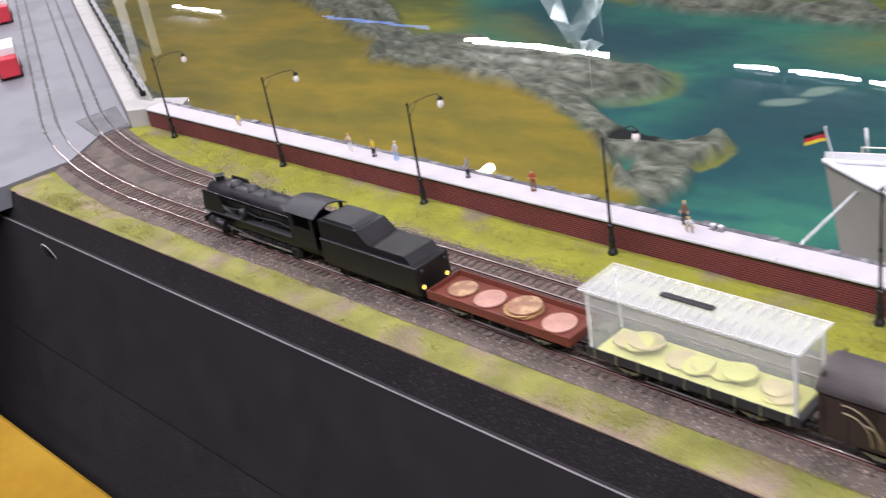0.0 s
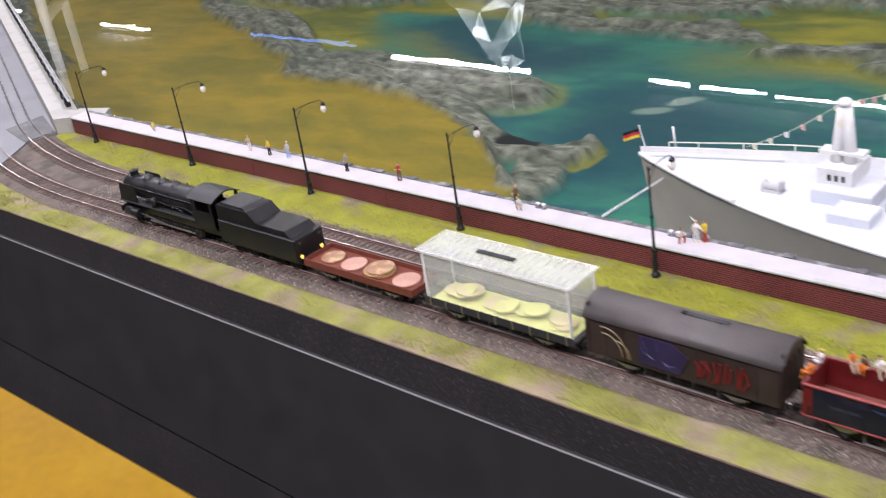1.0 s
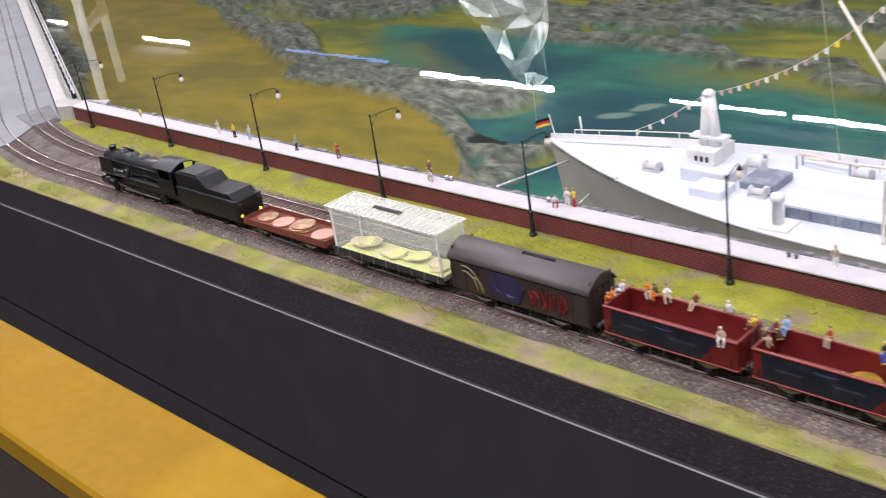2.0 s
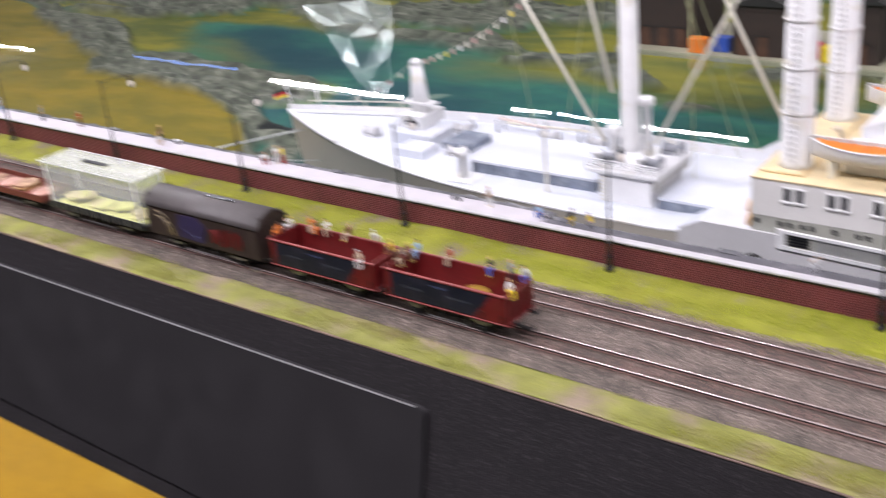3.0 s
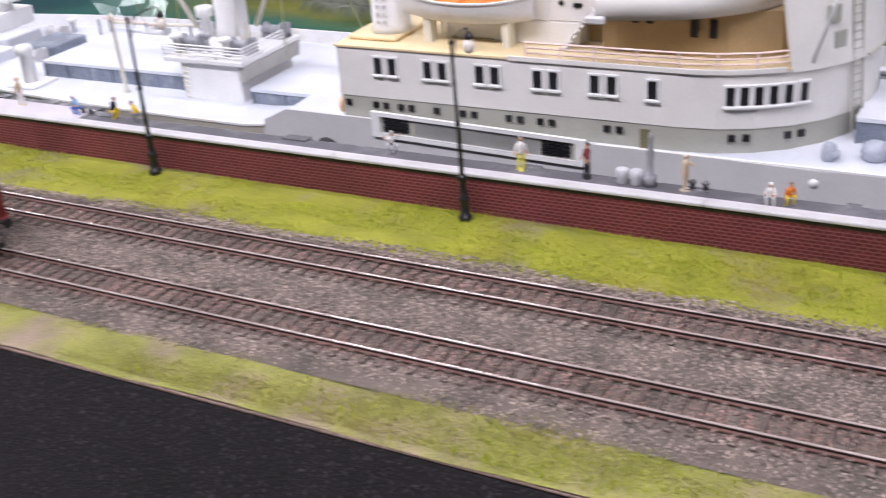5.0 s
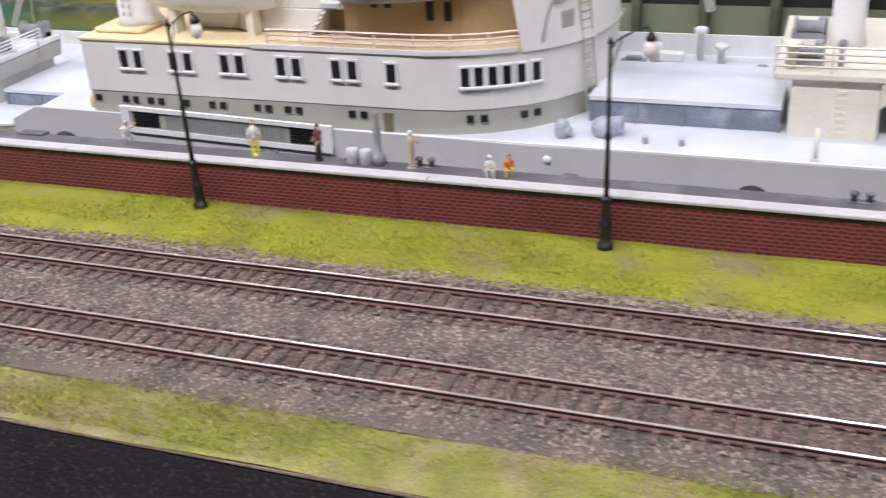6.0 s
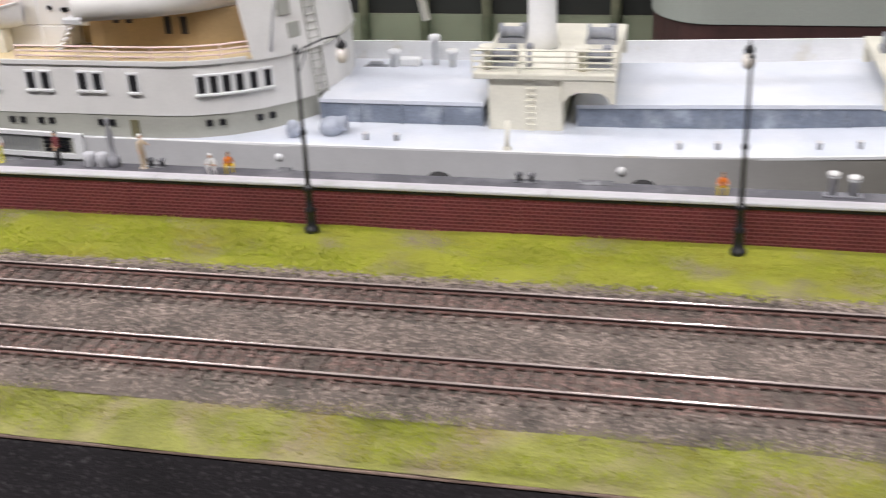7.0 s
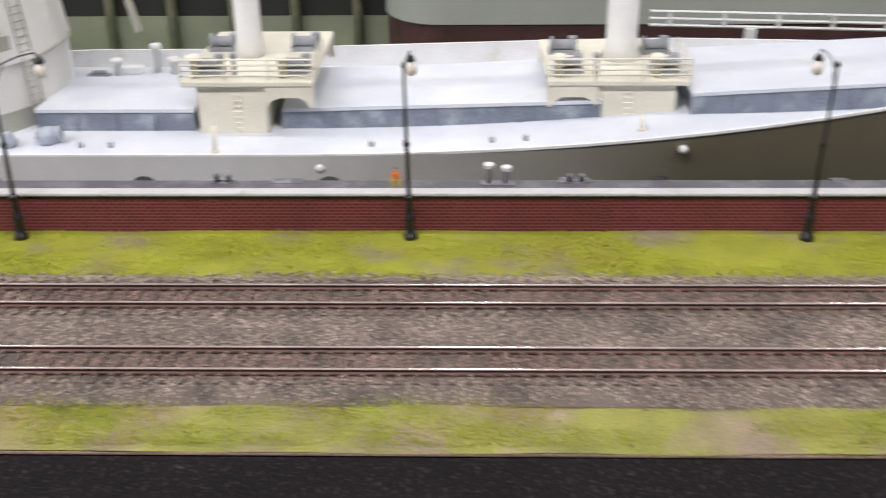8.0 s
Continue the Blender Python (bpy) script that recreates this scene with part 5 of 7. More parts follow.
        piece("gunwale_strake", rimb, [WHITE, material("thwart_orange", (0.62, 0.20, 0.04), 0.6)], b)
        sg = 1 if yc < SC else -1
        for t in (0.2, 0.8):
            def davit(bm):
                x = x0 + L * t
                prism(bm, [(x - 0.0022, 0.0553), (x + 0.0022, 0.0553), (x + 0.0022, z + 0.002), (x - 0.0022, z + 0.002)], yc - 0.003, yc + 0.006)
                pts = [(x, yc + sg * 0.016, 0.0553), (x, yc + sg * 0.017, z + 0.014), (x, yc + sg * 0.010, z + 0.024), (x, yc - sg * 0.002, z + 0.026)]
                for p, q in zip(pts, pts[1:]):
                    rod(bm, p, q, 0.0016, 0.0013, seg=6)
            piece("davit", davit, CREAM, s)
    lifeboat(SC - 0.066, -0.289, -0.206, 0.0676)
    lifeboat(SC + 0.066, -0.289, -0.206, 0.0690)

    store = piece("store_house", lambda bm: (rounded_box(bm, -0.2335, -0.1700, SC - 0.058, SC - 0.0362, 0.0690, 0.0865, 0.0008), rounded_box(bm, -0.2335, -0.1830, SC - 0.058, SC - 0.0362, 0.0553, 0.0692, 0.0008),
                                             box(bm, -0.1830, -0.1700, SC - 0.046, SC - 0.0362, 0.0553, 0.0690)), HOUSE, s, "white store house aft of the bridge")
    # the same dark tan stands for the shade in the door recess
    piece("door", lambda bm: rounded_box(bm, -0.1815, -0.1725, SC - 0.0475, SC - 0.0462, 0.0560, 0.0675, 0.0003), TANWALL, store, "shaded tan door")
    for x, z in ((-0.193, 0.0798), (-0.1845, 0.0788), (-0.1822, 0.0788)):
        piece("porthole", lambda bm: lathe(bm, [(0.0014, -0.0006), (0.0014, 0.001)], (x, SC - 0.0585, z), "y", 10), DARK, store)
    piece("eave", lambda bm: rounded_box(bm, -0.2345, -0.1690, SC - 0.0595, SC - 0.0362, 0.0866, 0.0880, 0.0004), WHITE, store)
    for x in (-0.2335, -0.2015):
        piece("corner_post", lambda bm: rounded_box(bm, x - 0.0006, x + 0.0006, SC - 0.0588, SC - 0.0576, 0.0555, 0.0862, 0.0002), WHITE, store)
    piece("stair", lambda bm: [box(bm, -0.1905 + 0.0022 * k, -0.1880 + 0.0022 * k, SC - 0.066, SC - 0.0592, 0.0555 + 0.0030 * k, 0.0563 + 0.0030 * k) for k in range(8)] and None, WHITE, store, "white steps up to the bridge")
    piece("stair_string", lambda bm: [rod(bm, (-0.1905, y, 0.0555), (-0.1720, y, 0.0800), 0.0007, seg=6) for y in (SC - 0.0665, SC - 0.0590)] and None, WHITE, store)

    # king posts by the house
    def post(x, y, z0, z1, r0, r1):
        p = piece("king_post", lambda bm: lathe(bm, [(r0 * 1.15, z0), (r0, z0 + 0.004), (r1, z1)], (x, y, 0), seg=16), WHITE, s, "tall white king post")
        for z in (0.10, 0.135, 0.17, 0.21):
            if z0 < z < z1:
                piece("band", lambda bm: lathe(bm, [(r0 * 1.06, z), (r0 * 1.06, z + 0.0015)], (x, y, 0), seg=16), WHITE, p)

        def ladder(bm):
            k = z0 + 0.006
            while k < z1 - 0.01:
                for d in (-0.0022, 0.0022):
                    box(bm, x + d - 0.0007, x + d + 0.0007, y - r0 - 0.0012, y - r0 + 0.004, k, k + 0.0022)
                k += 0.0046
        piece("ladder", ladder, BULWARK, p)
    post(-0.303, SC - 0.056, 0.0583, 0.34, 0.0120, 0.0108)
    post(-0.308, SC + 0.060, 0.0583, 0.34, 0.0120, 0.0108)
    piece("king_post_seat", lambda bm: rounded_box(bm, -0.324, -0.291, SC - 0.074, SC + 0.076, 0.0554, 0.0584, 0.001), TAN, s)

    # mast houses with platforms, masts, winches and booms
    def winch(x, y, z, parent, paint=GREY):
        w = piece("winch", lambda bm: (lathe(bm, [(0.0055, -0.008), (0.0055, -0.0065), (0.0034, -0.006), (0.0034, 0.006), (0.0055, 0.0065), (0.0055, 0.008)], (x, y, z + 0.006), "x", 12),
                                       box(bm, x - 0.009, x + 0.009, y - 0.004, y + 0.006, z, z + 0.003), box(bm, x + 0.004, x + 0.009, y + 0.001, y + 0.007, z, z + 0.010)), paint, parent)
        return w

    def mast_house(x0, x1, px0, px1, yf, yb, zt, base, col, mx, mr, arch, tall, bars=4, high=0.013):
        m = piece("mast_house", lambda bm: rounded_box(bm, x0, x1, yf, yb, base, zt - 0.0035, 0.0008), col, s, "cream mast house")
        piece("platform", lambda bm: rounded_box(bm, px0, px1, yf - 0.004, yb + 0.004, zt - 0.0034, zt, 0.0006), col, m)
        if arch:
            xi, xo, d = (x1, px1, 1) if arch > 0 else (x0, px0, -1)
            arc_ = [(xo, zt - 0.0165), (xo - d * 0.0025, zt - 0.0165), (xo - d * 0.0045, zt - 0.0130), (xo - d * 0.0085, zt - 0.0105), (xi + d * 0.0085, zt - 0.0105), (xi + d * 0.0035, zt - 0.0125), (xi, zt - 0.0165)]
            for y in (yf - 0.003, yb - 0.004):
                piece("arched_bracket", lambda bm: prism(bm, [(xi, zt - 0.0035), (xo, zt - 0.0035)] + arc_, y, y + 0.005), col, m)
        else:
            # east edge of a white house, its shade put into the beige paint
            piece("side_fascia", lambda bm: prism(bm, [(px1 - 0.004, zt - 0.0036), (px1, zt - 0.0036), (px1 - 0.002, zt - 0.014), (px1 - 0.004, zt - 0.014)], yf - 0.002, yb + 0.002), BEAM, m, "shaded beige platform edge")
        pts = [(px0, yf - 0.003), ((px0 * 2 + px1) / 3, yf - 0.003), ((px0 + 2 * px1) / 3, yf - 0.003), (px1, yf - 0.003)]
        railing(m, pts, zt, high, bars, 0.0006, col)
        railing(m, [(px1, yf - 0.003), (px1, yf + 0.02), (px1, yf + 0.045)], zt, high, bars, 0.0005, col)
        piece("hose_reel", lambda bm: (rod(bm, (px0 + 0.030, yf + 0.010, zt), (px0 + 0.030, yf + 0.010, zt + 0.010), 0.0014, seg=8), ball(bm, (px0 + 0.030, yf + 0.010, zt + 0.0115), 0.0024)), GREY, m)
        for wx in (px0 + 0.013, px1 - 0.013):
            winch(wx, yf + 0.014, zt, m)
            winch(wx, min(SC + 0.01, yb - 0.008), zt, m)
            piece("vent", lambda bm: lathe(bm, [(0.0026, 0), (0.0026, 0.0105), (0.0046, 0.0110), (0.0046, 0.0128), (0.0038, 0.0136)], (wx - 0.006, yf + 0.005, zt), seg=10), col, m)
        piece("mast", lambda bm: lathe(bm, [(mr * 1.2, zt), (mr, zt + 0.01), (mr * 0.8, tall)], (mx, SC, 0), seg=12), WHITE, m)
        for k in range(int((zt - base - 0.006) / 0.0035)):
            piece("rung", lambda bm: box(bm, mx - 0.0022, mx + 0.0022, yf - 0.0008, yf + 0.001, base + 0.003 + 0.0035 * k, base + 0.0042 + 0.0035 * k), CREAM, m)
        return m
    mast_house(-0.477, -0.427, -0.488, -0.420, 0.244, 0.306, 0.0285, -0.004, WHITE, -0.4735, 0.0088, 0, 0.34, 4, 0.009)
    mast_house(0.066, 0.108, 0.058, 0.137, 0.2455, 0.350, 0.0448, 0.007, CREAM, 0.090, 0.0085, 1, 0.30)
    mast_house(0.307, 0.355, 0.277, 0.362, 0.2545, 0.338, 0.0420, 0.009, CREAM, 0.326, 0.0100, -1, 0.30)

    def spar(name, p, q, r, mat_):
        piece(name, lambda bm: rod(bm, p, q, r, r * 0.8, seg=8), mat_, s)
    for p, q in (((-0.497, 0.292, 0.034), (-0.598, 0.302, 0.180)), ((-0.489, 0.294, 0.080), (-0.531, 0.304, 0.225)), ((-0.450, 0.300, 0.036), (-0.365, 0.300, 0.190)), ((-0.330, 0.300, 0.060), (-0.420, 0.300, 0.230))):
        spar("derrick_boom", p, q, 0.0019, CREAM)
    spar("derrick_boom", (0.02, 0.298, 0.06), (-0.03, 0.298, 0.30), 0.0026, CREAM)
    spar("jackstaff", (-0.058, SC - 0.060, 0.055), (-0.040, SC - 0.080, 0.115), 0.0010, WHITE)
    for k, (p, q) in enumerate((((-0.48, 0.298, 0.33), (-0.59, 0.375, 0.002)), ((-0.48, 0.298, 0.33), (-0.56, 0.378, 0.002)), ((-0.48, 0.298, 0.33), (-0.405, 0.378, 0.002)),
                                ((-0.48, 0.298, 0.33), (-0.385, 0.378, 0.010)), ((-0.42, 0.30, 0.23), (-0.39, 0.25, 0.03)), ((-0.625, 0.31, 0.24), (-0.63, 0.380, 0.003)))):
        spar("stay_wire", p, q, 0.0005, material("wire_olive", (0.45, 0.47, 0.25), 0.6))
    for x, y, z in ((-0.487, 0.290, -0.003), (-0.452, 0.288, 0.0285)):
        piece("mushroom_vent", lambda bm: lathe(bm, [(0.0040, 0), (0.0040, 0.046), (0.0064, 0.0465), (0.0064, 0.0525), (0.0058, 0.0535)], (x, y, z), seg=12), WHITE, s)
    piece("deck_pole", lambda bm: lathe(bm, [(0.0024, -0.003), (0.0016, 0.001), (0.0012, 0.052), (0.0020, 0.053), (0.0006, 0.056)], (-0.530, 0.242, 0), seg=10), CREAM, s)

    # cargo hatches: blue-grey coamings under pale covers
    def hatch(x0, x1, y0, y1, z0, z1, z0b=None):
        z0b = z0 if z0b is None else z0b
        dz = z0b - z0
        h = piece("hatch_coaming", lambda bm: prism(bm, [(x0, z0), (x1, z0b), (x1, z1 + dz), (x0, z1)], y0, y1), HATCH, s, "blue-grey hatch coaming")
        piece("hatch_cover", lambda bm: prism(bm, [(x0 - 0.001, z1), (x1 + 0.001, z1 + dz), (x1 + 0.001, z1 + dz + 0.0022), (x0 - 0.001, z1 + 0.0022)], y0 - 0.001, y1), DECK, h)
        n = max(2, int((x1 - x0) / 0.022))
        for k in range(n + 1):
            x = x0 + (x1 - x0) * k / n
            e = dz * k / n
            piece("stiffener", lambda bm: box(bm, x - 0.0006, x + 0.0006, y0 - 0.0012, y0, z0 + e, z1 + e), HATCH, h)
    hatch(-0.622, -0.488, 0.256, 0.335, -0.004, 0.0090)
    hatch(-0.4195, -0.340, 0.246, 0.345, -0.004, 0.0070)
    hatch(-0.0345, 0.0615, 0.2500, 0.3150, 0.010, 0.0230)
    hatch(0.116, 0.309, 0.2535, 0.3350, 0.010, 0.0220, 0.0150)
    hatch(0.3640, 0.600, 0.2500, 0.343, 0.0175, 0.0325, 0.0300)
    # fittings along the far waterway, ahead of the house
    piece("mushroom_vent", lambda bm: lathe(bm, [(0.0022, 0), (0.0022, 0.0165), (0.0042, 0.0172), (0.0042, 0.0196), (0.0034, 0.0206)], (0.007, 0.3725, 0.0105), seg=12), WHITE, s)
    piece("fairlead_chock", lambda bm: (rounded_box(bm, -0.040, -0.024, 0.358, 0.364, 0.0105, 0.0128, 0.0006), rounded_box(bm, -0.037, -0.027, 0.3588, 0.3632, 0.0126, 0.0150, 0.0008)), GREY, s)
    piece("deck_locker", lambda bm: rounded_box(bm, -0.018, -0.003, 0.366, 0.373, 0.0105, 0.0158, 0.0006), WHITE, s)
    piece("fairlead_chock", lambda bm: (rounded_box(bm, 0.040, 0.052, 0.347, 0.352, 0.0105, 0.0130, 0.0006), rounded_box(bm, 0.043, 0.049, 0.3475, 0.3515, 0.0128, 0.0160, 0.0008)), GREY, s)
    # boxes and the derrick tower near the stern
    piece("stern_house", lambda bm: (rounded_box(bm, -0.752, -0.700, 0.292, 0.330, -0.003, 0.012, 0.001), rounded_box(bm, -0.725, -0.690, 0.262, 0.290, -0.003, 0.0075, 0.001)), DECK, s)
    piece("stern_locker", lambda bm: rounded_box(bm, -0.690, -0.655, 0.296, 0.335, -0.003, 0.0070, 0.0008), HATCH, s)
    st = piece("stern_tower", lambda bm: (slab(bm, [(-0.752, 0.305), (-0.722, 0.305), (-0.722, 0.345), (-0.752, 0.345)], 0.0122, 0.026),
                                          [rod(bm, (-0.737 + d, 0.325, 0.026), (-0.737 + d * 0.4, 0.325, 0.078), 0.0062, 0.0040, seg=8) for d in (-0.006, 0.006)] and None,
                                          lathe(bm, [(0.006, 0.077), (0.007, 0.079), (0.004, 0.082)], (-0.737, 0.325, 0), seg=10)), WHITE, s, "tapered white stern derrick tower")
    piece("tower_head", lambda bm: box(bm, -0.756, -0.718, 0.318, 0.332, 0.034, 0.0365), WHITE, st)
    for x in (-0.741, -0.735, -0.729):
        piece("slot", lambda bm: box(bm, x - 0.0012, x + 0.0012, 0.3035, 0.3055, 0.016, 0.021), DARK, st)
    for x, y in ((-0.79, 0.300), (-0.665, 0.285), (-0.70, 0.345), (-0.545, 0.36), (-0.60, 0.36)):
        winch(x, y, sheer(x), s, BULWARK)
    for x, y, sz in ((-0.023, 0.231, 1.25), (-0.044, 0.224, 0.7)):
        piece("cowl_vent", lambda bm: (lathe(bm, [(0.0040 * sz, 0), (0.0050 * sz, 0.001), (0.0058 * sz, 0.004), (0.0050 * sz, 0.0078), (0.0028 * sz, 0.0095), (0.0005, 0.0100)], (x, y, sheer(x)), seg=14),
                                       lathe(bm, [(0.0030 * sz, 0.0), (0.0036 * sz, 0.004 * sz), (0.0030 * sz, 0.0045 * sz), (0.0005, 0.003 * sz)], (x + 0.003 * sz, y - 0.001, sheer(x) + 0.0055 * sz), "x", 12)), material("cowl_blue_grey", (0.40, 0.43, 0.50), 0.3, vary=0.15), s, "blue-grey cowl ventilator")
    for x, y in ((-0.02, 0.365), (0.02, 0.368), (-0.7, 0.365)):
        piece("deck_vent", lambda bm: lathe(bm, [(0.0026, 0), (0.0026, 0.009), (0.0044, 0.0095), (0.0044, 0.0112), (0.0036, 0.0120)], (x, y, sheer(x)), seg=10), GREY if x > -0.1 and y < 0.3 else WHITE, s)
    piece("deck_stool", lambda bm: rounded_box(bm, -0.634, -0.606, 0.226, 0.252, sheer(-0.62), sheer(-0.62) + 0.0020, 0.0005), WHITE, s)
    piece("mushroom_vent", lambda bm: lathe(bm, [(0.0052, 0), (0.0048, 0.021), (0.0064, 0.0215), (0.0068, 0.0250), (0.0056, 0.0275), (0.0020, 0.0285)], (-0.621, 0.239, sheer(-0.62) + 0.002), seg=14), WHITE, s)
    for x in (-0.001, 0.017, 0.172, 0.192, 0.243, 0.263):
        piece("bollard", lambda bm: (lathe(bm, [(0.0014, 0), (0.0014, 0.003), (0.002, 0.0032), (0.002, 0.004)], (x, SC - half_breadth(x) + 0.014, sheer(x)), seg=8)), BULWARK, s)
    for x, y, h in ((0.081, 0.2150, 0.0150), (0.331, 0.2260, 0.0090)):
        piece("ladder_foot", lambda bm: (rounded_box(bm, x - 0.0022, x + 0.0022, y - 0.0012, y + 0.0012, sheer(x) - 0.0005, sheer(x) + 0.0016, 0.0004), rod(bm, (x, y, sheer(x) + 0.0012), (x, y + 0.004, sheer(x) + h), 0.0012, seg=8)), CREAM, s)
    for x, z in ((-0.048, 0.0035), (0.143, 0.0030), (0.353, 0.0135)):
        piece("fairlead", lambda bm: lathe(bm, [(0.0012, 0.004), (0.0022, 0.003), (0.0026, 0.0), (0.0018, -0.0012), (0.0004, -0.0014)], (x, centre(x) - half_breadth(x) - 0.0010, z), "y", 12), WHITE, s, "white fairlead on the hull side")
    # stern rail, flag and mooring rope
    spar("stowed_boom", (-0.668, 0.372, 0.0105), (-0.604, 0.362, 0.0105), 0.0018, material("boom_pinkish", (0.72, 0.60, 0.55), 0.5))
    spar("stowed_boom", (-0.655, 0.366, 0.0090), (-0.560, 0.372, 0.0090), 0.0016, CREAM)
    for x in (-0.665, -0.612, -0.565):
        piece("boom_rest", lambda bm: (box(bm, x - 0.0008, x + 0.0008, 0.3605, 0.3620, -0.002, 0.012), box(bm, x - 0.0008, x + 0.0008, 0.3730, 0.3745, -0.002, 0.012)), GREY, s)

    def stern_cap(bm):
        ring_, pts = [], []
        for k in range(-9, 10):
            x = -0.9385 + 0.0016 * k * k
            pts.append((x, centre(x) + (-1 if k < 0 else 1) * half_breadth(x) * (0 if k == 0 else 1)))
        for i, p in enumerate(pts):
            a, b = Vector(pts[max(i - 1, 0)]), Vector(pts[min(i + 1, len(pts) - 1)])
            d = (b - a).normalized()
            z = sheer(p[0])
            ring_.append([bm.verts.new((p[0] + d.y * o * -1, p[1] + d.x * o, z + e)) for o, e in ((-0.0022, 0.0), (-0.0022, 0.0034), (0.0, 0.0042), (0.0022, 0.0034), (0.0022, 0.0))])
        for r, q in zip(ring_, ring_[1:]):
            for k in range(5):
                f = bm.faces.new((r[k], r[(k + 1) % 5], q[(k + 1) % 5], q[k]))
                f.smooth = True
        bm.faces.new(ring_[0])
        bm.faces.new(ring_[-1][::-1])
    piece("stern_cap_rail", stern_cap, WHITE, s, "thick white rail round the stern")
    piece("ensign_post", lambda bm: rod(bm, (-0.915, 0.352, 0.002), (-0.917, 0.352, 0.024), 0.0012, seg=8), WHITE, s)
    rail_pts = [(-0.912, 0.335), (-0.885, 0.343), (-0.845, 0.356), (-0.80, 0.368), (-0.765, 0.375)]
    railing(s, rail_pts, 0.002, 0.013, 2, 0.0007, CREAM)
    piece("flagstaff", lambda bm: (rod(bm, (-0.930, 0.325, 0.002), (-0.938, 0.325, 0.031), 0.0007, seg=6), ball(bm, (-0.938, 0.325, 0.032), 0.0012)), WHITE, s)

    def flag(bm):
        d = Vector((-0.55, -0.35, 0)).normalized()
        n = 6
        for band in range(3):
            rows = []
            for k in range(n + 1):
                p = Vector((-0.9375, 0.325, 0.029)) + d * (0.017 * k / n) + Vector((0, 0.0012 * math.sin(k * 1.3), -0.0035 * (k / n) ** 2))
                rows.append([bm.verts.new(p + Vector((0, 0, -0.0030 * (band + e)))) for e in (0, 1)])
            for r, q in zip(rows, rows[1:]):
                bm.faces.new((r[0], q[0], q[1], r[1])).material_index = band
    piece("flag", flag, [DARK, REDPAINT, YELLOWPAINT], s, "small black, red and gold flag")
    piece("mooring_rope", lambda bm: rod(bm, (-0.905, 0.314, -0.012), (-0.868, 0.154, 0.0245), 0.0011, seg=6), ROPE, s)
    piece("mooring_rope", lambda bm: rod(bm, (-0.87, 0.297, -0.040), (-0.775, 0.160, 0.0215), 0.0007, seg=6), ROPE, s)

    def bunting(bm):
        rng = random.Random(3)
        for a, b, n, sag in (((-0.737, 0.325, 0.078), (-0.48, 0.298, 0.26), 26, 0.03), ((-0.737, 0.325, 0.080), (-0.815, 0.304, 0.036), 6, 0.004)):
            def hang(t):
                return Vector(a).lerp(Vector(b), t) - Vector((0, 0, sag * math.sin(math.pi * t)))
            for k in range(n):
                p = hang((k + 0.5) / n)
                w, h = 0.0023, 0.0046
                vs = [bm.verts.new(p + Vector((dx, -0.0006 if dx > 0 else 0.0006, dz))) for dx, dz in ((-w, 0), (w, 0.001), (w, -h), (-w, -h))]
                bm.faces.new(vs).material_index = rng.choice((0, 0, 1, 2, 3, 0))
            for k in range(12):
                rod(bm, hang(k / 12), hang((k + 1) / 12), 0.00025, seg=4)
    piece("bunting", bunting, [CREAM, YELLOWPAINT, WHITE, material("bunting_pink", (0.6, 0.35, 0.33), 0.7)], s, "string of small signal flags")
    piece("life_rings", lambda bm: [lathe(bm, [(0.004, -0.001), (0.006, -0.0012), (0.006, 0.0012), (0.004, 0.001)], (-0.331 - 0.002 * k, 0.224 + 0.006 * k, 0.014 + 0.009 * k), "x", 12) for k in range(2)] and None,
          material("ring_pale_orange", (0.80, 0.50, 0.25), 0.6), s, "pale orange life rings")


ship()


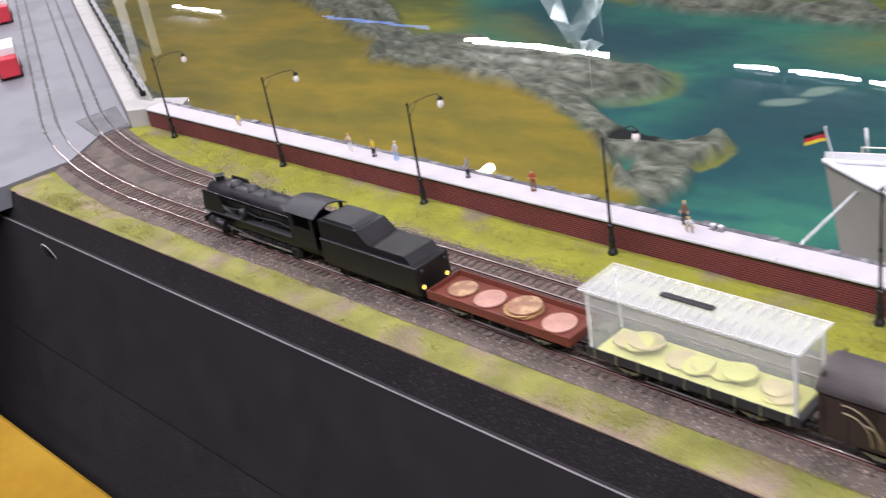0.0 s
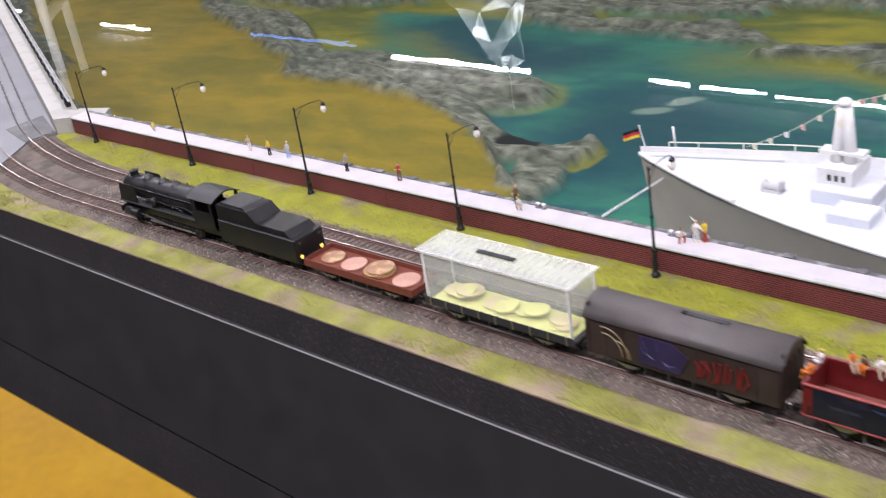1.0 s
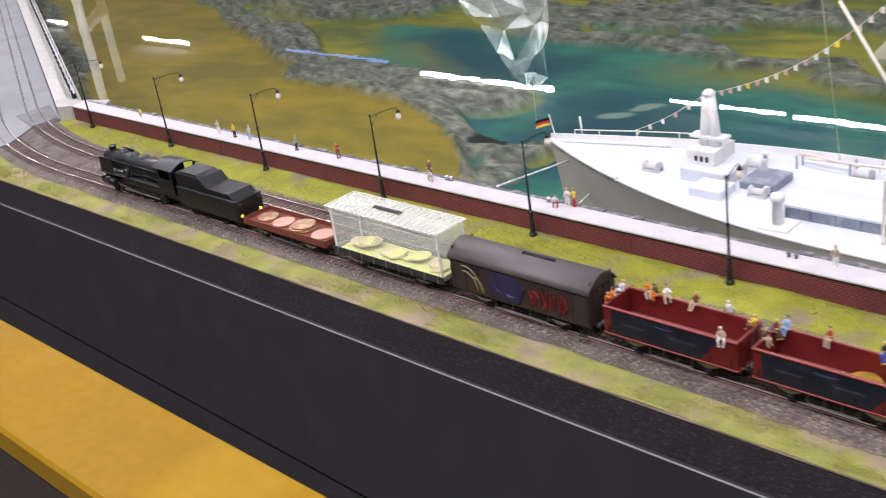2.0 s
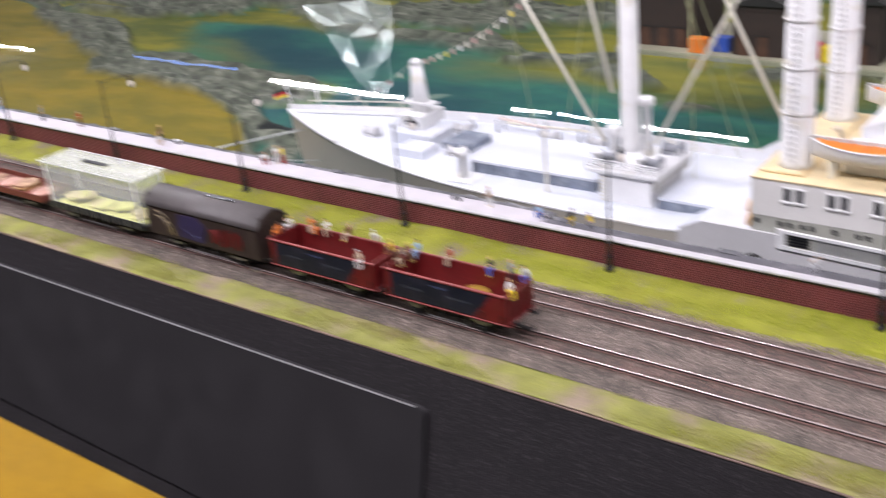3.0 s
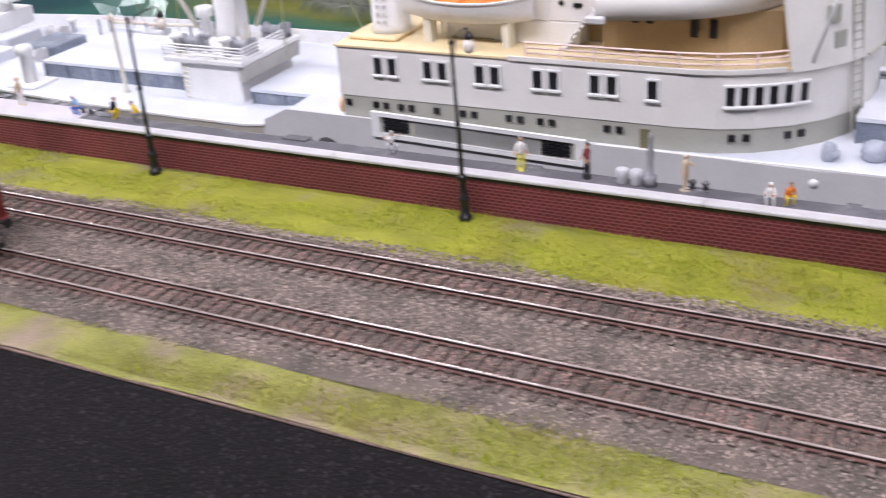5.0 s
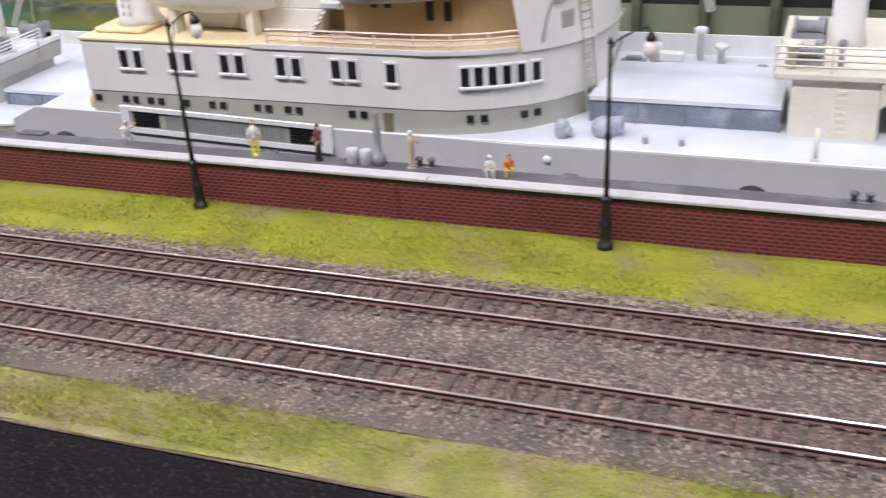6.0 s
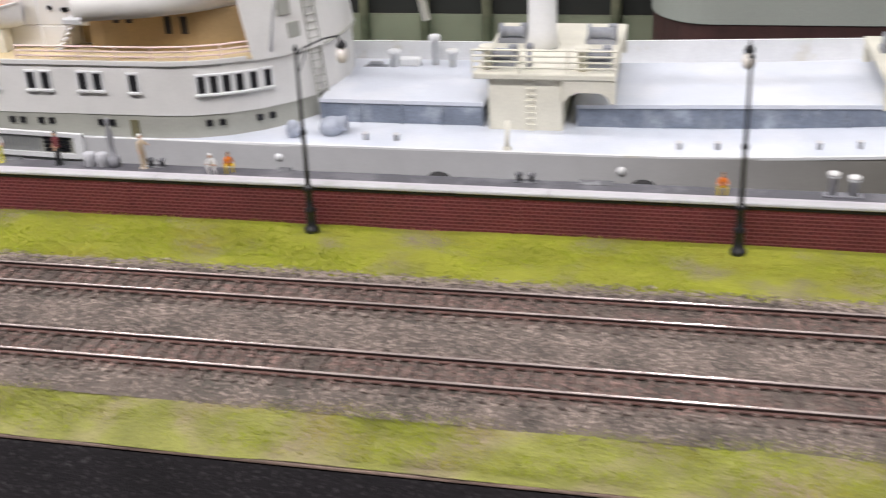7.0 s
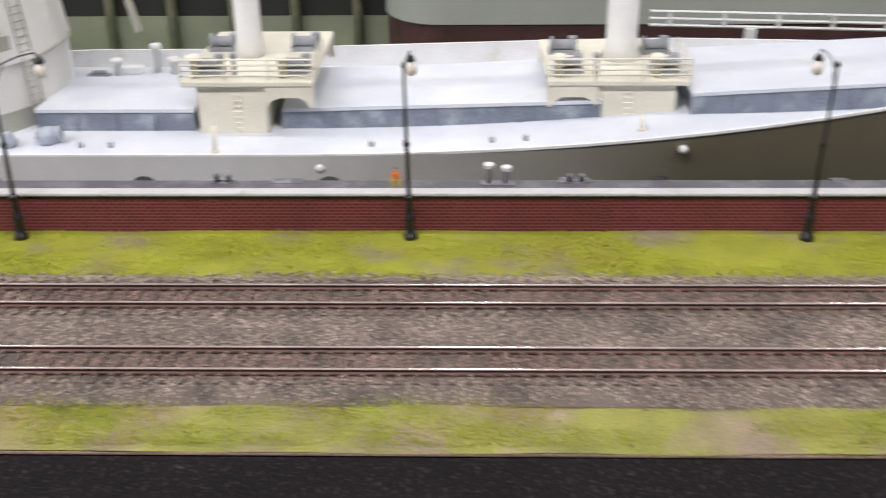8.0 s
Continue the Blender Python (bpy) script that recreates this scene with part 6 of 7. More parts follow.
# ---- far side of the harbour ----
def far_side():
    f = thing("moored_freighter", (0, 0, 0), "grey freighter hull with dark red boot-top across the dock", "ship")

    def hull2(bm, z0, z1, grow=0.0):
        n = 16
        pts = [(0.20 - 0.060 * math.cos(math.pi * k / n) ** 1, 0.715 + 0.075 - 0.075 * math.sin(math.pi * k / n)) for k in range(n // 2 + 1)]
        front = [(x - grow, y - grow) for x, y in pts] + [(1.5, 0.715 - grow), (1.5, 0.90)] + [(0.15, 0.90)]
        slab(bm, front, z0, z1)
    piece("hull", lambda bm: hull2(bm, -0.047, 0.14), FARHULL, f)
    piece("boot_top", lambda bm: hull2(bm, -0.16, -0.0475, -0.002), BOOT, f, "dark red boot-top")
    g = thing("gangway", (0, 0, 0), "white lattice gangway lying along the ship's far side", "gangway")
    for z in (0.0055, 0.0110, 0.0170):
        piece("chord", lambda bm: rod(bm, (0.380, 0.515, z), (0.90, 0.515, z - 0.0135), 0.0013, seg=6), WHITE, g)
    for k in range(12):
        x = 0.395 + k * 0.045
        piece("upright", lambda bm: box(bm, x, x + 0.003, 0.5135, 0.5165, 0.0055 - 0.026 * (x - 0.380), 0.0170 - 0.026 * (x - 0.380)), WHITE, g)
    piece("foot", lambda bm: box(bm, 0.46, 0.468, 0.51, 0.52, -0.085, 0.0025), WHITE, g)
    piece("foot", lambda bm: box(bm, 0.80, 0.808, 0.51, 0.52, -0.085, -0.0060), WHITE, g)
    w = thing("far_pier", (0, 0, 0), "mossy green-grey harbour pier with dark timber piles", "pier")
    piece("footing", lambda bm: prism(bm, [(-0.42, -0.26), (1.5, -0.26), (1.5, -0.086), (-0.36, -0.086)], 0.905, 1.0), PIER, w, "pale olive wet footing")
    piece("wall", lambda bm: box(bm, -0.34, 1.5, 0.907, 0.99, -0.0858, 0.060), PILE, w, "dark upper wall")
    piece("cap", lambda bm: rounded_box(bm, -0.35, 1.5, 0.895, 1.0, 0.0602, 0.072, 0.002), PILE, w)
    for k in range(18):
        x = -0.349 + 0.0745 * k
        piece("timber_post", lambda bm: lathe(bm, [(0.0062, -0.25), (0.0062, 0.052), (0.004, 0.056)], (x, 0.897, 0), seg=10), material("pile_olive", (0.19, 0.18, 0.115), 0.7, vary=0.3), w)
    for x0, x1, y, dep, hh, lab in ((-0.835, -0.735, 1.000, 0.11, 0.090, "dark brown model shed with a low roof across the water"), (-0.668, -0.582, 0.985, 0.10, 0.075, "dark brown model shed behind the containers"),
                                    (-0.495, -0.455, 0.985, 0.08, 0.085, "narrow dark model shed at the jetty's end")):
        h = thing("harbour_shed", (x0, y, -0.083), lab, "shed", "far harbour sheds")
        L = x1 - x0
        piece("wall", lambda bm: box(bm, 0, L, 0, dep, 0, hh), SHED, h)
        piece("roof", lambda bm: prism(bm, [(-0.005, hh), (L + 0.005, hh), (L * 0.5, hh + 0.016)], -0.005, dep + 0.005), PILE, h)
        for k in range(max(1, int(L / 0.03))):
            dx = 0.008 + 0.03 * k
            d = piece("door", lambda bm: rounded_box(bm, dx, dx + 0.016, -0.0016, 0.0004, 0.0, 0.030, 0.0006), material("shed_door_rust", (0.085, 0.040, 0.022), 0.7, vary=0.3), h)
            piece("door_rail", lambda bm: box(bm, dx - 0.002, dx + 0.018, -0.0026, -0.0017, 0.030, 0.0315), PILE, d)
    for x, y, c, lab in ((-0.722, 0.985, ORANGE, "orange"), (-0.690, 1.000, BLUEPAINT, "blue"), (-0.552, 1.000, REDPAINT, "red"), (-0.520, 0.990, YELLOWPAINT, "yellow")):
        c_ = thing("shipping_container", (x, y, -0.083), lab + " model shipping container beside the far shed", "container", "far containers")
        piece("shell", lambda bm: rounded_box(bm, -0.013, 0.013, -0.010, 0.010, 0, 0.022, 0.0006), c, c_)
        for k in range(6):
            piece("rib", lambda bm: box(bm, -0.0115 + k * 0.0042, -0.0095 + k * 0.0042, -0.0110, -0.0100, 0.002, 0.020), c, c_)
    tagged(piece("far_jetty", lambda bm: slab(bm, [(-0.86, 0.975), (-0.43, 0.965), (-0.40, 1.02), (-0.42, 1.14), (-0.80, 1.17), (-0.88, 1.10)], -0.092, -0.0832), PIER), label="low mossy jetty carrying the far sheds", category="jetty", kind="structure")


far_side()


# ---- model figures ----
def figure(at, turn, pose_kind, shirt, legs, hair, height=0.0205, label="", arms=0):
    """A little painted plastic figure, one mesh. pose_kind: stand, sit or crouch."""
    k = height / 0.0205
    bm = bmesh.new()
    rr = random.Random(int((at[0] + 5) * 1e5))
    lean = rr.uniform(-0.10, 0.42) if pose_kind == "sit" else (0.35 if pose_kind == "crouch" else 0.0)
    if pose_kind == "sit":
        hip = Vector((0, 0, 0.0008))
        for sx in (-0.0011, 0.0011):
            spread, out = rr.uniform(1.2, 2.4), rr.uniform(-0.0012, 0.0014)
            knee, foot = Vector((sx * spread, -0.0046 + 0.4 * out, rr.uniform(0.0004, 0.0022))), Vector((sx * spread * rr.uniform(0.5, 1.2), -0.0052 - out, -0.0042 + rr.uniform(-0.0006, 0.001)))
            rod(bm, (sx, 0, 0.0008), knee, 0.0011, 0.0009, 6, 1)
            rod(bm, knee, foot, 0.0009, 0.0007, 6, 1)
            rod(bm, foot, foot + Vector((0, -0.0015, -0.0002)), 0.0007, 0.0005, 6, 3)
        top = 0.0075
    elif pose_kind == "crouch":
        hip = Vector((0, 0, 0.005))
        for sx in (-0.0012, 0.0012):
            rod(bm, (sx, 0.001, 0.005), (sx * 1.8, -0.0035, 0.0055), 0.0011, 0.0009, 6, 1)
            rod(bm, (sx * 1.8, -0.0035, 0.0055), (sx * 1.7, -0.0015, 0), 0.0009, 0.0007, 6, 1)
        top = 0.0115
    else:
        hip = Vector((0, 0, 0.0095))
        for sx in (-0.0011, 0.0011):
            rod(bm, (sx, 0, 0.0098), (sx * 1.35, 0.0004 * (1 if sx > 0 else -2), 0.0), 0.00115, 0.0008, 6, 1)
            rod(bm, (sx * 1.35, 0.0004, 0.0005), (sx * 1.35, -0.0016, 0.0004), 0.0007, 0.0005, 6, 3)
        top = 0.0162
    first = len(bm.verts)
    lathe(bm, [(0.0014, hip.z - 0.0004), (0.0017, hip.z + 0.001), (0.0016, (hip.z + top) / 2), (0.0021, top - 0.0012), (0.0012, top - 0.0002), (0.0006, top + 0.0006)], seg=8, mi=0)
    ball(bm, (0, -0.0001, top + 0.0018), 0.00125, 2, 1.2, 8, 5)
    ball(bm, (0, 0.0002, top + 0.0023), 0.00132, 3, 1.0, 8, 4)
    poses = (((0.0030, -0.0008, -0.0034), (0.0032, -0.0022, -0.0055)), ((0.0031, -0.0020, -0.0022), (0.0014, -0.0040, -0.0010)), ((0.0042, -0.0005, 0.0002), (0.0046, -0.0012, 0.0032)))
    for sx in (-1, 1):
        e, hnd = poses[arms if sx > 0 else rr.choice((0, 0, 1, arms))]
        sh = Vector((sx * 0.0020, 0, top - 0.0013))
        el = Vector((sx * e[0], e[1], top - 0.0013 + e[2]))
        hd = Vector((sx * hnd[0], hnd[1], top - 0.0013 + hnd[2]))
        rod(bm, sh, el, 0.00075, 0.0006, 6, 0)
        rod(bm, el, hd, 0.0006, 0.0005, 6, 2)
    bm.verts.ensure_lookup_table()
    bmesh.ops.rotate(bm, cent=hip, matrix=Matrix.Rotation(lean, 3, "X"), verts=bm.verts[first:])
    if pose_kind == "stand":
        lathe(bm, [(0.0026, 0), (0.0026, 0.0002)], (0, 0, 0), seg=8, mi=1)
    ob = part("miniature_figure", bm, [shirt, legs, SKIN, hair])
    tilt = rr.uniform(-6, 4) if pose_kind == "sit" else rr.uniform(-3, 3)
    ob.matrix_basis = pose(at[0], at[1], at[2], 0, 0, turn + rr.uniform(-18, 18)) @ pose(0, 0, 0, tilt, rr.uniform(-9, 9) if pose_kind == "sit" else 0, 0) @ Matrix.Scale(k, 4)
    return tagged(ob, label=label, category="figurine", group="painted miniature figures")


def cloth(name, c):
    return material("cloth_" + name, c, 0.7, vary=0.08, bump=0.0)


C = {k: cloth(k, v) for k, v in dict(white=(0.75, 0.74, 0.72), yellow=(0.75, 0.55, 0.03), blue=(0.05, 0.13, 0.50), pale=(0.30, 0.45, 0.68), red=(0.38, 0.04, 0.02), black=(0.015, 0.015, 0.017),
                                     brown=(0.16, 0.09, 0.05), beige=(0.52, 0.42, 0.30), grey=(0.25, 0.25, 0.27), orange=(0.72, 0.20, 0.03), blond=(0.62, 0.45, 0.12), maroon=(0.16, 0.03, 0.035),
                                     silver=(0.50, 0.50, 0.52), lime=(0.72, 0.66, 0.10)).items()}


# ---- the train, east end at TX ----
TX, ZR = -0.400, 0.0062


def wheelset(x, parent, r=0.0055):
    def wheels(bm):
        for s in (-1, 1):
            y0 = s * 0.0072
            lathe(bm, [(r + 0.0008, y0), (r + 0.0008, y0 + s * 0.0006), (r, y0 + s * 0.0008), (r, y0 + s * 0.0028), (r * 0.78, y0 + s * 0.0029), (r * 0.72, y0 + s * 0.0020),
                       (0.0014, y0 + s * 0.0022), (0.0012, y0 + s * 0.0033)], (x, 0, r), "y", 18)
        rod(bm, (x, -0.0085, r), (x, 0.0085, r), 0.0009, seg=8)
        bmesh.ops.recalc_face_normals(bm, faces=bm.faces)
    return piece("wheelset", wheels, FRAME, parent)


def running_gear(t, L, axles, zf):
    """Underframe in the wagon's own coordinates: x from -L to 0, rail top at 0."""
    piece("underframe", lambda bm: (rounded_box(bm, -L + 0.001, -0.001, -0.0128, -0.0108, zf - 0.0035, zf, 0.0003), rounded_box(bm, -L + 0.001, -0.001, 0.0108, 0.0128, zf - 0.0035, zf, 0.0003),
                                    box(bm, -L + 0.002, -0.002, -0.006, 0.006, zf - 0.0025, zf), box(bm, -L * 0.62, -L * 0.38, -0.010, 0.010, zf - 0.0075, zf - 0.0025)), FRAME, t)
    # solid blocks, added to stop light under the wagon and darken the gear
    piece("brake_rigging", lambda bm: (rounded_box(bm, axles[0] + 0.0075, axles[1] - 0.0075, -0.0060, 0.0060, 0.0032, zf - 0.0020, 0.0005), rounded_box(bm, axles[0] - 0.0130, axles[0] - 0.0075, -0.0070, 0.0070, 0.0040, zf - 0.0020, 0.0005),
                                       rounded_box(bm, axles[1] + 0.0075, axles[1] + 0.0130, -0.0070, 0.0070, 0.0040, zf - 0.0020, 0.0005)), FRAME, t)
    for x in axles:
        for s in (-1, 1):
            for d in (-1, 1):
                piece("brake_shoe", lambda bm: prism(bm, [(x + d * 0.0064, 0.0035), (x + d * 0.0078, 0.0035), (x + d * 0.0074, zf - 0.002), (x + d * 0.0060, zf - 0.002)], s * 0.0086 - 0.0012, s * 0.0086 + 0.0012), FRAME, t)
    for x in axles:
        wheelset(x, t)
        for s in (-1, 1):
            piece("axle_guard", lambda bm: (prism(bm, [(x - 0.0042, zf - 0.001), (x + 0.0042, zf - 0.001), (x + 0.0016, 0.0042), (x - 0.0016, 0.0042)], s * 0.0120 - 0.0006, s * 0.0120 + 0.0006),
                                            rounded_box(bm, x - 0.0016, x + 0.0016, s * 0.0131 - 0.0012, s * 0.0131 + 0.0012, 0.0040, 0.0070, 0.0003)), FRAME, t)
            piece("leaf_spring", lambda bm: ([rod(bm, (x - 0.0085 + 0.0014 * k, s * 0.0136, zf - 0.0042 - 0.0006 * k), (x + 0.0085 - 0.0014 * k, s * 0.0136, zf - 0.0042 - 0.0006 * k), 0.0004, seg=5) for k in range(5)] and None), STEEL, t)
    for s in (-1, 1):
        piece("step_bar", lambda bm: (rod(bm, (axles[0] + 0.012, s * 0.0138, 0.0052), (axles[1] - 0.012, s * 0.0138, 0.0052), 0.0005, seg=6),
                                      [rod(bm, (axles[0] + 0.012 + k * (axles[1] - axles[0] - 0.024) / 3, s * 0.0138, 0.0052), (axles[0] + 0.012 + k * (axles[1] - axles[0] - 0.024) / 3, s * 0.0128, zf - 0.002), 0.0004, seg=5) for k in range(4)] and None), STEEL, t)
    for xe, d in ((0, 1), (-L, -1)):
        for s in (-1, 1):
            piece("buffer", lambda bm: (rod(bm, (xe, s * 0.0100, zf - 0.0015), (xe + d * 0.0040, s * 0.0100, zf - 0.0015), 0.0011, seg=8),
                                        rod(bm, (xe + d * 0.0040, s * 0.0100, zf - 0.0015), (xe + d * 0.0062, s * 0.0100, zf - 0.0015), 0.0007, seg=8),
                                        lathe(bm, [(0.0026, 0), (0.0026, d * 0.0006)], (xe + d * 0.0062, s * 0.0100, zf - 0.0015), "x", 10)), FRAME, t)
        piece("coupler", lambda bm: (box(bm, min(xe, xe + d * 0.0085), max(xe, xe + d * 0.0085), -0.0011, 0.0011, 0.0055, 0.0070), box(bm, min(xe + d * 0.0078, xe + d * 0.0092), max(xe + d * 0.0078, xe + d * 0.0092), -0.0035, 0.0035, 0.0052, 0.0076)), FRAME, t)


def open_wagon(xe, label):
    L, H, W, zf = 0.1045, 0.0360, 0.0160, 0.0152
    t = thing("open_wagon", (xe, 0, ZR), label, "wagon", "open wagons")
    running_gear(t, L, (-L + 0.0235, -0.0235), zf)
    piece("floor_plate", lambda bm: box(bm, -L + 0.0008, -0.0008, -W + 0.0008, W - 0.0008, zf, zf + 0.0012), material("wagon_floor_dusty", (0.22, 0.07, 0.055), 0.75, vary=0.3), t)
    for s in (-1, 1):
        y0, y1 = sorted((s * W, s * (W - 0.0010)))
        w = piece("side_wall", lambda bm: box(bm, -L, 0, y0, y1, zf - 0.0012, H - 0.0012), WAGONRED, t)
        yo = s * (W + 0.00025)
        piece("dark_panel", lambda bm: prism(bm, [(-L + 0.006, zf + 0.0002), (-0.0275, zf + 0.0002), (-0.0125, H - 0.0020), (-L + 0.006, H - 0.0020)] if s < 0 else
                                             [(-0.006, zf + 0.0002), (-L + 0.0275, zf + 0.0002), (-L + 0.0125, H - 0.0020), (-0.006, H - 0.0020)], min(yo, s * W), max(yo, s * W)), WAGONNAVY, w, "dark navy painted panel")
        piece("lower_ledge", lambda bm: rounded_box(bm, -L, 0, min(s * W, s * (W + 0.0009)), max(s * W, s * (W + 0.0009)), zf - 0.0014, zf - 0.0004, 0.0002), WAGONRIM, w)
        for k in range(7):
            x = -L + 0.004 + k * (L - 0.008) / 6
            piece("stake", lambda bm: box(bm, x - 0.0006, x + 0.0006, min(s * W, s * (W + 0.0005)), max(s * W, s * (W + 0.0005)), zf - 0.0010, zf + 0.006), FRAME, w)
        # unreadable lettering, as plain strokes
        for x0, n in ((-0.050, 4), (-0.0395, 4), (-0.088, 4), (-0.0775, 3)):
            piece("lettering", lambda bm: [box(bm, x0 + k * 0.0024, x0 + k * 0.0024 + 0.0016, min(s * (W + 0.00028), s * (W + 0.0004)), max(s * (W + 0.00028), s * (W + 0.0004)), zf + 0.0085, zf + 0.0103) for k in range(n)] and None, SIGNLIGHT, w)
        piece("emblem", lambda bm: (box(bm, -0.064, -0.048, min(s * (W + 0.0003), s * (W + 0.0005)), max(s * (W + 0.0003), s * (W + 0.0005)), zf + 0.0150, zf + 0.0156),
                                    box(bm, -0.061, -0.051, min(s * (W + 0.0003), s * (W + 0.0005)), max(s * (W + 0.0003), s * (W + 0.0005)), zf + 0.0142, zf + 0.0146)), material("emblem_blue_grey", (0.05, 0.065, 0.13), 0.5), w)
    for xe0, d in ((0, -1), (-L, 1)):
        x0, x1 = sorted((xe0, xe0 + d * 0.0010))
        e = piece("end_wall", lambda bm: box(bm, x0, x1, -W + 0.0011, W - 0.0011, zf - 0.0012, H - 0.0012), WAGONRED, t)
        for y in (-0.0095, 0.0, 0.0095):
            piece("end_post", lambda bm: prism(bm, [(xe0 - d * 0.0001, zf - 0.0008), (xe0 - d * 0.0013, zf - 0.0008), (xe0 - d * 0.0008, H - 0.003), (xe0 - d * 0.0001, H - 0.003)], y - 0.0007, y + 0.0007), WAGONRED, e)
        piece("end_ledge", lambda bm: rounded_box(bm, min(xe0, xe0 - d * 0.0012), max(xe0, xe0 - d * 0.0012), -W, W, zf - 0.0014, zf - 0.0005, 0.0002), WAGONRIM, e)

    def rim(bm):
        for s in (-1, 1):
            rounded_box(bm, -L - 0.0004, 0.0004, s * W - 0.0011, s * W + 0.0005 if s > 0 else s * W + 0.0011, H - 0.0012, H, 0.0002)
        for x in (-L, 0):
            rounded_box(bm, x - 0.0009 + (0.0006 if x < 0 else 0), x + 0.0009 - (0.0006 if x == 0 else 0), -W + 0.0012, W - 0.0012, H - 0.0012, H, 0.0002)
    piece("top_rim", rim, WAGONRIM, t, "worn pinkish top rim")
    piece("hand_brake", lambda bm: (rod(bm, (-L - 0.0008, 0.010, zf), (-L - 0.0008, 0.010, H), 0.0004, seg=5), rod(bm, (-L - 0.0008, 0.0085, H), (-L - 0.0008, 0.0115, H), 0.0004, seg=5)), FRAME, t)
    return t


def train():
    H = 0.0360 + ZR
    W = 0.0160
    open_wagon(TX, "open red wagon with dark navy sides and figures on its rim")
    open_wagon(TX - 0.1155, "second open red wagon with dark sides coupled behind the boxcar")
    c = thing("coin", (TX - 0.0405, 0.0040, ZR + 0.0188), "large brass coin lying tilted in the open wagon", "coin", "donated coins")
    piece("disc", lambda bm: lathe(bm, [(0.0108, -0.0009), (0.0112, -0.0006), (0.0112, 0.0006), (0.0104, 0.0009), (0.0100, 0.0006)], seg=24), COINGOLD, c)
    c.rotation_euler = (0.16, 0.06, 0)
    tagged(piece("matchstick", lambda bm: rod(bm, (TX - 0.0535, 0.004, ZR + 0.0168), (TX - 0.0505, -0.004, ZR + 0.0285), 0.0006, seg=6), material("stick_wood", (0.62, 0.36, 0.24), 0.7)),
           label="pale wooden stick leaning in the open wagon", category="stick")
    seats = [  # x from the east end, y, facing, shirt, legs, hair, arm pose
        (-0.002, -0.0080, 60, "white", "yellow", "brown", 0, "white shirt and yellow trousers"), (-0.004, 0.0158, 10, "white", "blue", "black", 0, "white shirt and blue trousers"),
        (-0.0165, 0.0160, 40, "grey", "black", "blond", 1, "grey top and black trousers"), (-0.0325, 0.0160, -10, "black", "blue", "blond", 1, "dark vest and blue trousers"),
        (-0.0675, 0.0160, 0, "red", "beige", "black", 1, "red shirt and beige trousers"), (-0.0975, 0.0160, 0, "pale", "pale", "black", 0, "pale blue overalls"),
        (-0.1035, 0.0090, 75, "maroon", "brown", "blond", 1, "maroon top and brown trousers"), (-0.1040, -0.0015, 60, "brown", "beige", "blond", 0, "brown top and beige trousers"),
        (-0.1165, 0.0080, -80, "yellow", "brown", "blond", 1, "yellow top and brown trousers"), (-0.1265, -0.0155, 20, "beige", "white", "white", 1, "pale clothes and a cap"),
        (-0.1395, 0.0165, 200, "white", "white", "white", 0, "white clothes"), (-0.1650, 0.0160, -15, "maroon", "beige", "blond", 2, "maroon top"),
        (-0.1870, 0.0160, 20, "white", "beige", "black", 1, "white shirt"), (-0.1960, 0.0160, -20, "brown", "orange", "black", 0, "brown top"),
        (-0.2030, 0.0155, 10, "orange", "beige", "brown", 1, "orange top"), (-0.2195, -0.0060, -90, "orange", "orange", "brown", 1, "orange overalls"),
        (-0.2195, 0.0070, -85, "white", "white", "blond", 2, "white clothes")]
    for x, y, turn, a, b, h, arms, words in seats:
        figure((TX + x, y, H), turn, "sit", C[a], C[b], C[h], 0.0182, "seated figure, " + words + ", on wagon rim", arms)

    # boxcar with a slot in its rounded roof
    L, zf, hw = 0.1360, 0.0135, 0.0165
    t = thing("boxcar", (TX - 0.2330, 0, ZR), "dark boxcar with rounded grey roof, a coin slot and sprayed sides", "wagon")
    running_gear(t, L, (-L + 0.030, -0.030), zf)
    body = piece("body", lambda bm: box(bm, -L, 0, -hw, hw, zf, 0.0405), BOXSIDE, t)
    for k in range(11):
        x = -L + 0.002 + k * (L - 0.004) / 10
        for s in (-1, 1):
            piece("side_post", lambda bm: box(bm, x - 0.0007, x + 0.0007, min(s * hw, s * (hw + 0.0006)), max(s * hw, s * (hw + 0.0006)), zf, 0.0400), BOXSIDE, body)
    for y in (-0.010, -0.0035, 0.0035, 0.010):
        piece("end_post", lambda bm: box(bm, 0, 0.0007, y - 0.0006, y + 0.0006, zf, 0.0400), BOXSIDE, body)

    def roof(bm):
        n, rows = 14, []
        for x in (-L - 0.0015, 0.0015):
            row = [bm.verts.new((x, -0.0178 + 0.0356 * k / n, 0.0400 + 0.0115 * math.sin(math.pi * k / n) ** 0.75)) for k in range(n + 1)]
            row += [bm.verts.new((x, 0.0172 - 0.0344 * k / n, 0.0394 + 0.0105 * math.sin(math.pi * k / n) ** 0.75)) for k in range(n + 1)]
            rows.append(row)
        m = len(rows[0])
        for k in range(m):
            bm.faces.new((rows[0][k], rows[0][(k + 1) % m], rows[1][(k + 1) % m], rows[1][k])).smooth = k < n
        for row in rows:
            for k in range(n):
                bm.faces.new((row[k], row[k + 1], row[m - 2 - k], row[m - 1 - k]))
    rf = piece("roof", roof, ROOF, t)
    for x in (-L, -0.0006):
        piece("end_gable", lambda bm: prism(bm, [(x, 0.0395), (x + 0.0006, 0.0395), (x + 0.0006, 0.0485), (x, 0.0485)], -0.013, 0.013), BOXSIDE, t)
